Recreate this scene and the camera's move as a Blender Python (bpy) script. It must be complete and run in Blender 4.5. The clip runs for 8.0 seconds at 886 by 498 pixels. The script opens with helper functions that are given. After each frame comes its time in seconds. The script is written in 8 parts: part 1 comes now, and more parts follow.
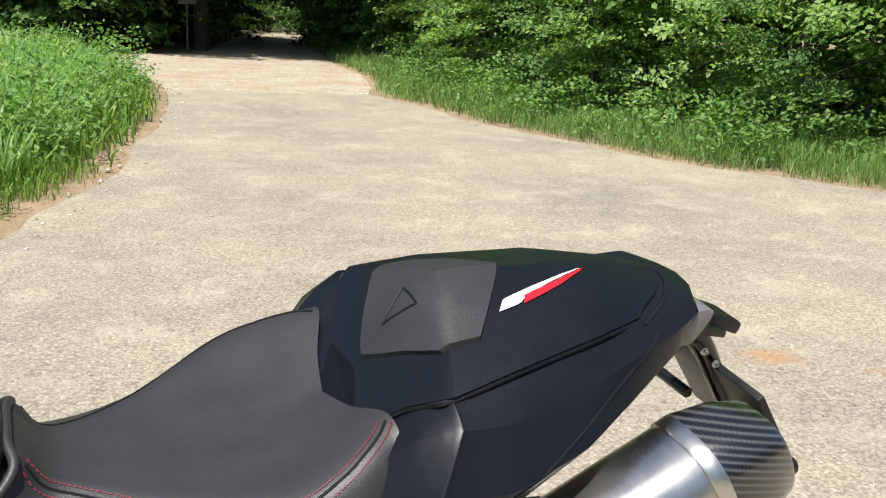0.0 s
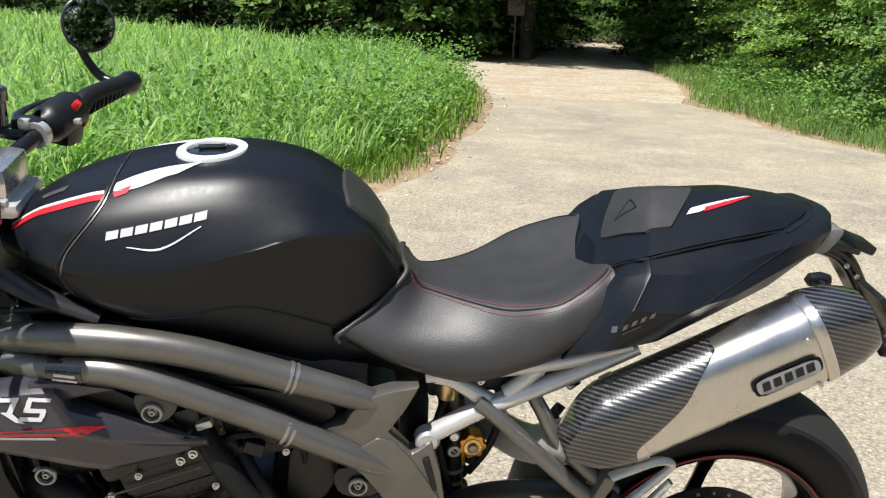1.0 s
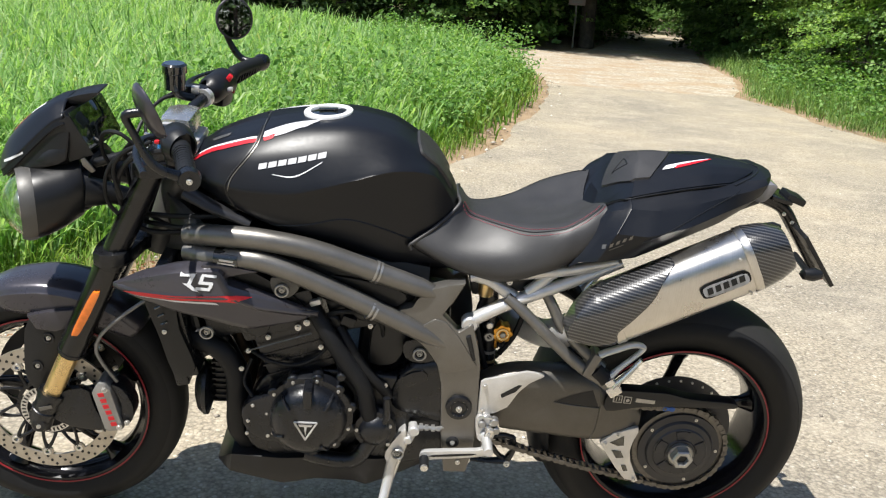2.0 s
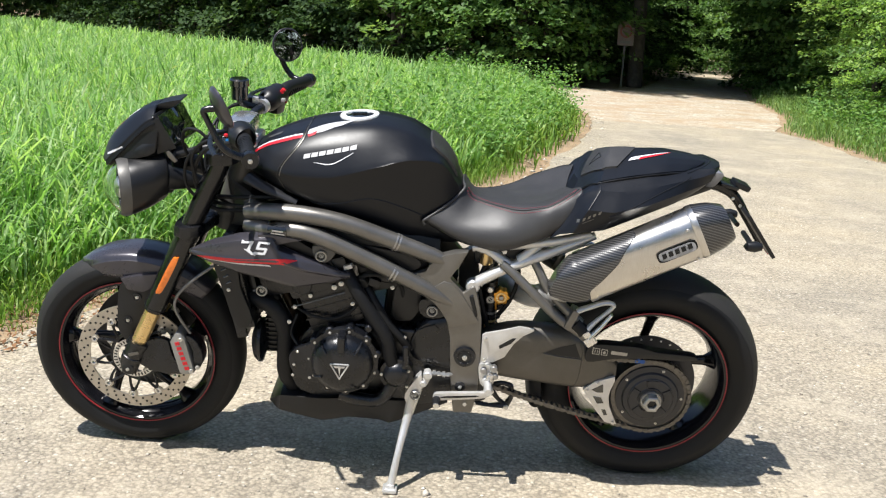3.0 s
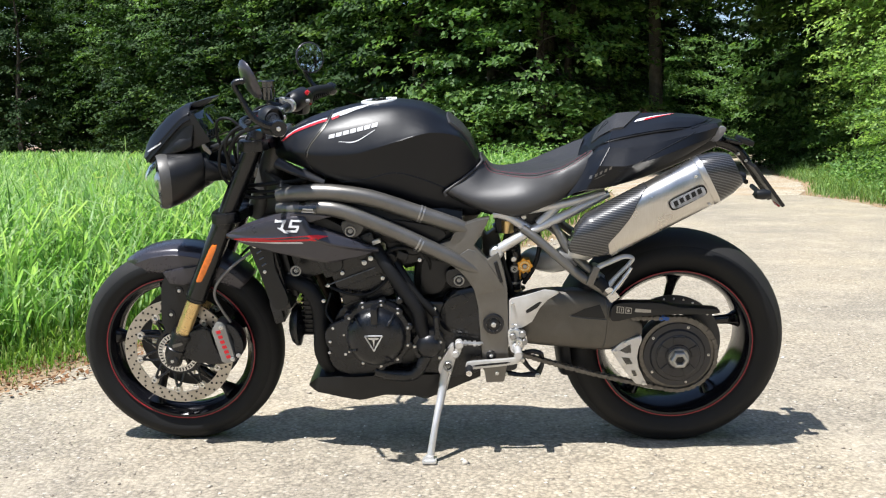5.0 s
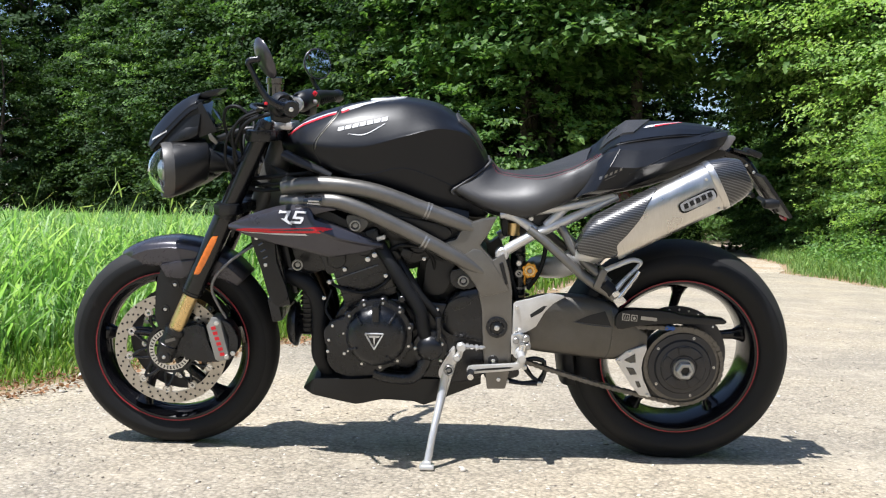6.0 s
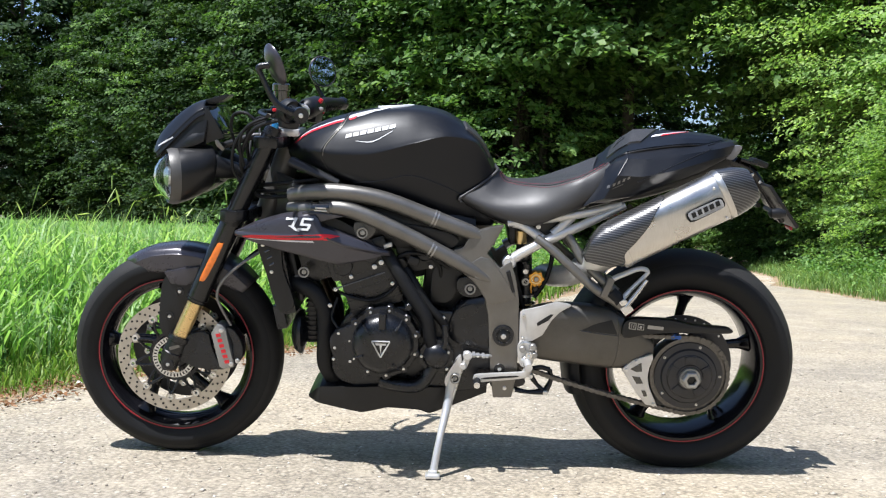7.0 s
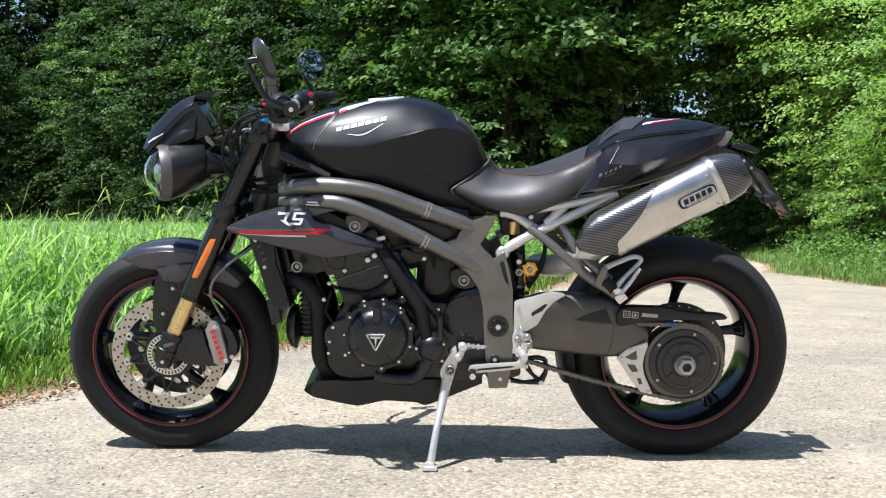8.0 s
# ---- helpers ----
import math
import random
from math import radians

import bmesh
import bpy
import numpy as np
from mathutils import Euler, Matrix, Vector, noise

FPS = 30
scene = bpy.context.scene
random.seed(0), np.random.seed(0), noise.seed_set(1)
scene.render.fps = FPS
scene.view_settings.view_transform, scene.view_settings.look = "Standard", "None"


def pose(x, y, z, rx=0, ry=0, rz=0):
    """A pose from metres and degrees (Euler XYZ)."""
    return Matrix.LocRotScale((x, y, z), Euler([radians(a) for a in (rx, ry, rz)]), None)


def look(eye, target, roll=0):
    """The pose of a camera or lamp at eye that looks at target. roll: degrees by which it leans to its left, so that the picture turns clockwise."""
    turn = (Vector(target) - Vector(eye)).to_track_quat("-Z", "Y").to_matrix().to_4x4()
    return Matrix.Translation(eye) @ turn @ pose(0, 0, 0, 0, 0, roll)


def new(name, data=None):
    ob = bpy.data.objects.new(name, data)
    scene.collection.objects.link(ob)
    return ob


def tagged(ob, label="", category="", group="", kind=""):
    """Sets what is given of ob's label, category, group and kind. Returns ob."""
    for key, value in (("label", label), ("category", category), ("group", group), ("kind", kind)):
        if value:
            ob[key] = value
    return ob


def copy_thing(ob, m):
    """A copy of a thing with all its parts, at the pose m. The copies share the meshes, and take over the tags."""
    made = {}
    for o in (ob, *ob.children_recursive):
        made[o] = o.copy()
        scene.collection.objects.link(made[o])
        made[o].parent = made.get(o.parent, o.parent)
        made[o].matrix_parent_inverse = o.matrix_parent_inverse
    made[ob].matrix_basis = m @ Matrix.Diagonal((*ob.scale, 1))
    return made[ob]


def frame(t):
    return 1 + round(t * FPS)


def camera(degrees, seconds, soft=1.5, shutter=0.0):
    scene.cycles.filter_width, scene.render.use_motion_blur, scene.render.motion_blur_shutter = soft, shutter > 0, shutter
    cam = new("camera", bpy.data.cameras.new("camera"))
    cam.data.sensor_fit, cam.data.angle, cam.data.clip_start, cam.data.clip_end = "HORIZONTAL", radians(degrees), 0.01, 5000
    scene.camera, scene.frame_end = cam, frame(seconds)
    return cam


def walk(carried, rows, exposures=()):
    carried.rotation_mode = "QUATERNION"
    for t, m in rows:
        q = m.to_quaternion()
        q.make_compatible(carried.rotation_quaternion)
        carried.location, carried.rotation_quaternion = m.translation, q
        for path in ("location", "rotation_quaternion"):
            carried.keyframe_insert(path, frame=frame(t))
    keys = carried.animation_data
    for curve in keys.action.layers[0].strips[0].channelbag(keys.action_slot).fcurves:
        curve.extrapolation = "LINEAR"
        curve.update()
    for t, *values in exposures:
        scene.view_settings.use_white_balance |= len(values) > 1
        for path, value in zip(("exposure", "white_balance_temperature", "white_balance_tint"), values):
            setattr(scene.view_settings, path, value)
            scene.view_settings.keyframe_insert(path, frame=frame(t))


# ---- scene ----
from mathutils.bvhtree import BVHTree

cam = camera(49.7, 8.0, 1.2)
PATH = [
    (0, (-0.517, -0.938, 1.202), (0.272, 0.832, 0.711), 2.9),
    (0.5, (-0.652, -1.212, 1.245), (-0.211, 0.688, 0.8), 2.0),
    (1, (-0.61, -1.553, 1.225), (-0.436, 0.375, 0.724), 2.5),
    (1.5, (-0.628, -1.858, 1.261), (-0.533, 0.065, 0.721), 3.2),
    (2, (-0.634, -2.148, 1.276), (-0.57, -0.222, 0.741), 4.0),
    (2.2, (-0.608, -2.254, 1.282), (-0.595, -0.327, 0.748), 4.5),
    (3.3, (-0.508, -2.781, 1.231), (-0.589, -0.829, 0.804), 2.7),
    (3.5, (-0.513, -2.849, 1.223), (-0.615, -0.895, 0.806), 2.0),
    (4, (-0.493, -2.903, 1.202), (-0.651, -0.959, 0.756), 0.5),
    (4.5, (-0.426, -2.874, 1.101), (-0.611, -0.923, 0.703), -0.4),
    (5, (-0.47, -2.84, 0.897), (-0.605, -0.858, 0.667), -0.9),
    (5.2, (-0.483, -2.836, 0.832), (-0.6, -0.847, 0.655), -0.9),
    (6.5, (-0.586, -2.816, 0.644), (-0.666, -0.818, 0.603), 2.1),
    (7, (-0.597, -2.817, 0.661), (-0.662, -0.818, 0.624), 1.6),
    (7.5, (-0.581, -2.816, 0.643), (-0.651, -0.817, 0.623), 1.4),
    (8, (-0.6, -2.814, 0.656), (-0.648, -0.815, 0.606), 0.5),
]
walk(cam, [(t, look(eye, target, roll)) for t, eye, target, roll in PATH], [(0.0, 0.58, 6450, 10), (1.0, 0.60, 6450, 10), (2.0, 0.66, 6430, 10), (3.5, 0.74, 6330, 11), (4.5, 0.76, 6230, 11), (6.5, 0.80, 6060, 12), (8.0, 0.82, 5960, 12)])

# ---- light ----
SUN = Vector((-0.30, -0.32, 1.0)).normalized()
world = bpy.data.worlds.new("sky")
scene.world = world
world.use_nodes = True
wn = world.node_tree
sky = wn.nodes.new("ShaderNodeTexSky")
sky.sky_type = "NISHITA"
sky.sun_disc = False
sky.sun_elevation = math.asin(SUN.z)
sky.sun_rotation = math.atan2(SUN.x, SUN.y)
wn.links.new(sky.outputs[0], wn.nodes["Background"].inputs[0])
wn.nodes["Background"].inputs[1].default_value = 0.088
sun = new("sun", bpy.data.lights.new("sun", "SUN"))
sun.data.energy = 4.85
sun.data.angle = radians(0.53)
sun.data.color = (1.0, 0.97, 0.91)
sun.matrix_world = look(tuple(SUN * 30), (0, 0, 0))


# ---- materials ----
class Mat:
    """A small builder for node materials."""

    def __init__(self, name, rough=0.5, metal=0.0, spec=0.5, coat=0.0, coat_rough=0.1):
        self.m = bpy.data.materials.new(name)
        self.m.use_nodes = True
        self.n, self.l = self.m.node_tree.nodes, self.m.node_tree.links
        self.b = self.n["Principled BSDF"]
        for key, value in (("Roughness", rough), ("Metallic", metal), ("Specular IOR Level", spec), ("Coat Weight", coat), ("Coat Roughness", coat_rough)):
            self.b.inputs[key].default_value = value
        self.pos = None

    def node(self, kind, **inputs):
        nd = self.n.new(kind)
        for key, value in inputs.items():
            sock = nd.inputs[key.replace("_", " ")]
            if isinstance(value, bpy.types.NodeSocket):
                self.l.new(value, sock)
            else:
                sock.default_value = value
        return nd

    def coords(self, local=True):
        if self.pos is None:
            if local:
                self.pos = self.n.new("ShaderNodeTexCoord").outputs["Object"]
            else:
                self.pos = self.n.new("ShaderNodeNewGeometry").outputs["Position"]
        return self.pos

    def noise(self, scale, detail=4.0, rough=0.55, local=True):
        return self.node("ShaderNodeTexNoise", Vector=self.coords(local), Scale=scale, Detail=detail, Roughness=rough).outputs["Fac"]

    def ramp(self, fac, stops):
        r = self.n.new("ShaderNodeValToRGB")
        els = r.color_ramp.elements
        while len(els) < len(stops):
            els.new(0.5)
        for el, (p, c) in zip(els, stops):
            el.position = p
            el.color = (*c, 1) if len(c) == 3 else (c[0], c[0], c[0], 1)
        self.l.new(fac, r.inputs[0])
        return r.outputs[0]

    def mix(self, fac, a, b, blend="MIX"):
        mx = self.n.new("ShaderNodeMix")
        mx.data_type, mx.blend_type = "RGBA", blend
        for sock, value in ((mx.inputs[0], fac), (mx.inputs[6], a), (mx.inputs[7], b)):
            if isinstance(value, bpy.types.NodeSocket):
                self.l.new(value, sock)
            else:
                sock.default_value = value if not isinstance(value, tuple) or len(value) == 4 else (*value, 1)
        return mx.outputs[2]

    def math(self, op, a, b=0.0):
        mt = self.n.new("ShaderNodeMath")
        mt.operation = op
        for sock, value in ((mt.inputs[0], a), (mt.inputs[1], b)):
            if isinstance(value, bpy.types.NodeSocket):
                self.l.new(value, sock)
            else:
                sock.default_value = value
        return mt.outputs[0]

    def color(self, value):
        if isinstance(value, tuple):
            self.b.inputs["Base Color"].default_value = (*value, 1)
        else:
            self.l.new(value, self.b.inputs["Base Color"])
        return self

    def set(self, key, value):
        if isinstance(value, bpy.types.NodeSocket):
            self.l.new(value, self.b.inputs[key])
        else:
            self.b.inputs[key].default_value = value
        return self

    def bump(self, height, strength=0.3, distance=0.01):
        bp = self.node("ShaderNodeBump", Height=height, Strength=strength, Distance=distance)
        self.l.new(bp.outputs[0], self.b.inputs["Normal"])
        return self


def worn(name, col, rough, metal=0.0, scale=14.0, vary=0.12, bump=0.0, bump_scale=400.0, coat=0.0, spec=0.5):
    """A painted, moulded or cast surface with soft blotches, fine grain and uneven gloss."""
    m = Mat(name, rough, metal, spec, coat)
    a = m.noise(scale)
    b = m.noise(scale * 14, 3)
    both = m.math("ADD", m.math("MULTIPLY", a, 0.65), m.math("MULTIPLY", b, 0.35))
    lo, hi = tuple(c * (1 - vary) for c in col), tuple(min(1, c * (1 + vary)) for c in col)
    m.color(m.ramp(both, [(0.3, lo), (0.7, hi)]))
    m.set("Roughness", m.ramp(both, [(0.3, (max(0, rough - 0.05),)), (0.7, (min(1, rough + 0.07),))]))
    if bump:
        m.bump(m.noise(bump_scale, 2), bump, 0.001)
    return m.m


def make_asphalt():
    m = Mat("asphalt", 0.85)
    p = m.coords(False)
    fine = m.node("ShaderNodeTexVoronoi", Vector=p, Scale=150.0)
    vor = m.node("ShaderNodeTexVoronoi", Vector=p, Scale=88.0)
    tone = m.node("ShaderNodeSeparateColor", Color=vor.outputs["Color"])
    tone_f = m.node("ShaderNodeSeparateColor", Color=fine.outputs["Color"])
    stone = m.ramp(tone.outputs[0], [(0.0, (0.25, 0.221, 0.177)), (0.2, (0.32, 0.280, 0.221)), (0.55, (0.40, 0.353, 0.280)), (0.85, (0.465, 0.414, 0.33)), (0.96, (0.52, 0.47, 0.385)), (1.0, (0.70, 0.66, 0.58))])
    grit = m.ramp(tone_f.outputs[1], [(0.0, (0.27, 0.239, 0.190)), (0.5, (0.385, 0.341, 0.268)), (1.0, (0.48, 0.43, 0.345))])
    col = m.mix(0.45, stone, grit)
    joint = m.ramp(vor.outputs["Distance"], [(0.0, (1.05,)), (0.42, (0.98,)), (0.75, (0.50,))])
    col = m.mix(0.72, col, joint, "MULTIPLY")
    patch = m.ramp(m.noise(0.8, 7, 0.62, False), [(0.3, (0.735, 0.73, 0.73)), (0.5, (0.96, 0.935, 0.89)), (0.68, (1.13, 1.07, 0.96))])
    col = m.mix(1.0, col, patch, "MULTIPLY")
    dust = m.ramp(m.noise(2.7, 7, 0.68, False), [(0.5, (0.0,)), (0.72, (0.55,))])
    col = m.mix(dust, col, (0.52, 0.45, 0.34))
    dark = m.ramp(m.noise(9.0, 6, 0.7, False), [(0.62, (0.0,)), (0.74, (0.28,))])
    col = m.mix(dark, col, (0.17, 0.145, 0.115))
    wobble = m.math("MULTIPLY", m.noise(7.0, 5, 0.6, False), 0.42)
    for sx, sy, size in ((1.98, 1.62, 0.30), (2.25, 1.40, 0.24), (1.62, 0.95, 0.2)):
        far = m.node("ShaderNodeVectorMath", Vector=p)
        far.operation = "DISTANCE"
        far.inputs[1].default_value = (sx, sy, 0)
        spot = m.ramp(m.math("ADD", far.outputs["Value"], wobble), [(size * 0.75, (0.7,)), (size * 1.15, (0.0,))])
        col = m.mix(spot, col, (0.40, 0.20, 0.085))
    m.color(col)
    m.set("Roughness", m.ramp(tone.outputs[1], [(0.0, (0.72,)), (1.0, (0.92,))]))
    h = m.math("ADD", m.math("MULTIPLY", vor.outputs["Distance"], -0.8), m.math("ADD", m.noise(260, 3, 0.6, False), m.math("MULTIPLY", tone.outputs[2], 0.5)))
    m.bump(h, 0.6, 0.005)
    return m.m


def make_gravel():
    m = Mat("gravel_track", 0.92)
    p = m.coords(False)
    vor = m.node("ShaderNodeTexVoronoi", Vector=p, Scale=28.0)
    col = m.ramp(vor.outputs["Color"], [(0.0, (0.26, 0.22, 0.17)), (0.5, (0.40, 0.35, 0.27)), (1.0, (0.58, 0.53, 0.44))])
    col = m.mix(m.ramp(m.noise(1.4, 6, 0.65, False), [(0.4, (0.0,)), (0.65, (0.8,))]), col, (0.35, 0.24, 0.14))
    m.color(col)
    m.bump(m.math("ADD", vor.outputs["Distance"], m.noise(60, 4, 0.6, False)), 0.8, 0.012)
    return m.m


def make_soil():
    m = Mat("soil", 0.95)
    m.coords(False)
    a = m.noise(2.0, 8, 0.65)
    b = m.noise(45.0, 5, 0.6)
    col = m.ramp(a, [(0.3, (0.16, 0.105, 0.06)), (0.55, (0.30, 0.20, 0.115)), (0.75, (0.36, 0.27, 0.17))])
    col = m.mix(m.ramp(b, [(0.35, (0.0,)), (0.7, (0.55,))]), col, (0.42, 0.33, 0.22))
    m.color(col)
    m.bump(b, 0.9, 0.02)
    return m.m


def leafy(name, dark, mid, light, trans=0.45, rough=0.45, at=0.5, sun_clump=0.0):
    """Thin leaves: every leaf has a tone of its own and lets some light through."""
    m = Mat(name, rough, 0.0, 0.3)
    isle = m.n.new("ShaderNodeNewGeometry").outputs["Random Per Island"]
    who = m.n.new("ShaderNodeObjectInfo").outputs["Random"]
    tone = m.math("ADD", m.math("MULTIPLY", isle, 0.85), m.math("MULTIPLY", who, 0.15))
    if sun_clump:
        # broad noise paints sunlit and shaded clumps into the leaf colour
        patch = m.ramp(m.noise(sun_clump, 3, 0.6, False), [(0.38, (0.0,)), (0.66, (1.0,))])
        tone = m.math("ADD", m.math("MULTIPLY", tone, 0.6), m.math("MULTIPLY", patch, 0.4))
    col = m.ramp(tone, [(0.0, dark), (at, mid), (1.0, light)])
    m.color(col)
    tr = m.n.new("ShaderNodeBsdfTranslucent")
    m.l.new(m.mix(1.0, col, (1.28, 1.38, 0.68, 1), "MULTIPLY"), tr.inputs["Color"])
    mx = m.n.new("ShaderNodeMixShader")
    mx.inputs[0].default_value = trans
    m.l.new(m.b.outputs[0], mx.inputs[1])
    m.l.new(tr.outputs[0], mx.inputs[2])
    m.l.new(mx.outputs[0], m.n["Material Output"].inputs["Surface"])
    return m.m


def make_bark():
    m = Mat("bark", 0.9)
    a = m.noise(9.0, 7, 0.65)
    m.color(m.ramp(a, [(0.3, (0.03, 0.025, 0.02)), (0.6, (0.075, 0.062, 0.048)), (0.8, (0.13, 0.115, 0.09))]))
    m.bump(a, 0.9, 0.02)
    return m.m


ASPHALT, GRAVEL, SOIL, BARK = make_asphalt(), make_gravel(), make_soil(), make_bark()
CROP = leafy("crop_blades", (0.118, 0.235, 0.068), (0.265, 0.44, 0.15), (0.54, 0.66, 0.33), 0.53, 0.42)
VERGE = leafy("verge_blades", (0.09, 0.18, 0.03), (0.17, 0.30, 0.05), (0.36, 0.42, 0.13), 0.42, 0.5)
# copy of the verge tones, slightly darker and bluer for shade on the right
VERGE_DIM = leafy("dimmed_verge_blades", (0.085, 0.165, 0.045), (0.17, 0.29, 0.085), (0.33, 0.42, 0.16), 0.42, 0.5)
WEED = leafy("weed_leaves", (0.07, 0.155, 0.042), (0.14, 0.28, 0.07), (0.28, 0.42, 0.13), 0.42, 0.55)
STALK = leafy("seeding_stems", (0.20, 0.30, 0.09), (0.34, 0.44, 0.16), (0.52, 0.56, 0.28), 0.4, 0.6)
LITTER = leafy("fallen_leaves", (0.10, 0.048, 0.022), (0.21, 0.105, 0.05), (0.33, 0.19, 0.10), 0.1, 0.85)
STRAW = leafy("dry_blades", (0.30, 0.22, 0.11), (0.40, 0.31, 0.16), (0.48, 0.40, 0.24), 0.2, 0.7)
# Hedge self-shadow lowers LEAF_DARK's colour; LEAF_LIGHT is paler for the sunlit lane side.
LEAF_DARK = leafy("shaded_hornbeam_leaves", (0.016, 0.036, 0.011), (0.036, 0.078, 0.020), (0.135, 0.215, 0.052), 0.32, 0.7, 0.6, 0.55)
LEAF_MID = leafy("maple_leaves", (0.050, 0.108, 0.030), (0.110, 0.205, 0.055), (0.26, 0.38, 0.115), 0.42, 0.5, 0.5, 0.7)
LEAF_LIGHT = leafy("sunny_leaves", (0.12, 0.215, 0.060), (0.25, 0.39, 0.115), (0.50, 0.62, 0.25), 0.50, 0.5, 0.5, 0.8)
PEBBLE = Mat("pebble", 0.85)
PEBBLE.color(PEBBLE.ramp(PEBBLE.n.new("ShaderNodeNewGeometry").outputs["Random Per Island"], [(0.0, (0.20, 0.17, 0.135)), (0.45, (0.40, 0.36, 0.295)), (0.85, (0.52, 0.47, 0.39)), (1.0, (0.82, 0.78, 0.70))]))
PEBBLE = PEBBLE.m


# ---- mesh helpers ----
def mesh_from(name, verts, faces, mats, smooth=False):
    me = bpy.data.meshes.new(name)
    me.from_pydata([tuple(v) for v in verts], [], [tuple(f) for f in faces])
    for mt in mats if isinstance(mats, (list, tuple)) else [mats]:
        me.materials.append(mt)
    if smooth:
        me.polygons.foreach_set("use_smooth", [True] * len(me.polygons))
    me.update()
    return me


def quads_mesh(name, verts, per, mats, pattern):
    """A mesh of many alike loose pieces: verts is n x per x 3, pattern the faces of one piece."""
    n = len(verts)
    me = bpy.data.meshes.new(name)
    flat = verts.reshape(-1, 3)
    base = (np.arange(n) * per)[:, None]
    loops, starts, at = [], [], 0
    sizes = [len(f) for f in pattern]
    idx = np.concatenate([base + np.array(f)[None, :] for f in pattern], axis=1)
    me.vertices.add(len(flat))
    me.vertices.foreach_set("co", flat.ravel().astype(np.float32))
    me.loops.add(idx.size)
    me.loops.foreach_set("vertex_index", idx.ravel().astype(np.int32))
    offs = np.concatenate([[0], np.cumsum(sizes)[:-1]])
    me.polygons.add(n * len(pattern))
    me.polygons.foreach_set("loop_start", (np.arange(n)[:, None] * sum(sizes) + offs[None, :]).ravel().astype(np.int32))
    me.polygons.foreach_set("loop_total", np.tile(sizes, n).astype(np.int32))
    me.materials.append(mats)
    me.update(calc_edges=True)
    me.validate()
    return me


def spline(pts, steps):
    """A smooth line through the points (Catmull-Rom), steps pieces between two of them."""
    p = [np.array(q, float) for q in pts]
    p = [2 * p[0] - p[1]] + p + [2 * p[-1] - p[-2]]
    out = []
    for i in range(1, len(p) - 2):
        for k in range(steps):
            t = k / steps
            a, b, c, d = p[i - 1], p[i], p[i + 1], p[i + 2]
            out.append(0.5 * (2 * b + (c - a) * t + (2 * a - 5 * b + 4 * c - d) * t * t + (3 * b - 3 * c + d - a) * t ** 3))
    out.append(p[-2])
    return out


# ---- ground, road, track ----
def ragged(line, step, amount, seed):
    """A line with points every step metres, pushed about like a crumbling edge."""
    rnd = random.Random(seed)
    out = []
    for a, b in zip(line[:-1], line[1:]):
        n = max(1, int(math.hypot(b[0] - a[0], b[1] - a[1]) / step))
        for k in range(n):
            t = k / n
            x, y = a[0] + (b[0] - a[0]) * t, a[1] + (b[1] - a[1]) * t
            w = noise.noise(Vector((x * 1.3, y * 1.3, seed))) * amount * 2 + rnd.uniform(-amount, amount) * 0.35
            out.append((x + w, y + w * 0.4))
    out.append(line[-1])
    return out


def sheet(name, outline, z, mat):
    bm = bmesh.new()
    bm.faces.new([bm.verts.new((x, y, z)) for x, y in outline])
    bmesh.ops.triangulate(bm, faces=bm.faces[:])
    for f in bm.faces:
        if f.normal.z < 0:
            f.normal_flip()
    me = bpy.data.meshes.new(name)
    bm.to_mesh(me)
    bm.free()
    me.materials.append(mat)
    return new(name, me)


FIELD_EDGE = [(-7.5, -12), (-3.9, -3.0), (-2.46, 0.15), (-2.18, 0.85), (-1.45, 2.4), (-0.64, 4.05), (-0.36, 4.8), (0.0, 5.67), (0.27, 6.9), (0.8, 9.1), (1.13, 11.5)]
VERGE_EDGE = [(3.75, 11.35), (3.95, 10.2), (4.0, 8.4), (4.3, 7.0), (4.65, 5.6), (5.15, 4.8), (5.6, 4.1), (7.2, 2.9), (11, 0.6), (22, -5)]
field_side = [tuple(p) for p in spline(FIELD_EDGE, 4)]
verge_side = [tuple(p) for p in spline(VERGE_EDGE, 4)]

g = 400
ground = new("ground", mesh_from("ground", [(-g, -g, -0.016), (g, -g, -0.016), (g, g, -0.016), (-g, g, -0.016)], [(0, 1, 2, 3)], SOIL))
tagged(ground, "brown soil under grass and trees at the forest edge", "ground", kind="structure")
road = sheet("road", ragged(field_side, 0.12, 0.05, 3) + ragged(verge_side, 0.12, 0.05, 5) + [(22, -16), (-7.5, -16)], 0.0, ASPHALT)
tagged(road, "sunlit pale grey asphalt lane with exposed stone chips", "road", kind="structure")
track = sheet("gravel_track", ragged([(1.13, 11.53), (1.25, 13.5), (0.9, 15.5), (-1.2, 17.6), (-4, 20.8), (-9, 26.5), (-16, 34)], 0.2, 0.08, 7)
              + [(-16, 37), (-7, 27), (-1, 21.2), (1.5, 19.9), (2.9, 19.6)] + [(4.2, 24), (6.0, 31), (8.6, 42), (11.5, 42), (8.6, 31), (6.6, 24)]
              + ragged([(5.3, 18.5), (4.75, 14.5), (4.2, 12.6), (3.75, 11.35)], 0.2, 0.06, 9), -0.006, GRAVEL)
tagged(track, "pale gravel track that leads into the shaded wood", "track", kind="structure")


# ---- grass ----
BLADE = [(0, 1, 3, 2), (2, 3, 5, 4), (4, 5, 6)]


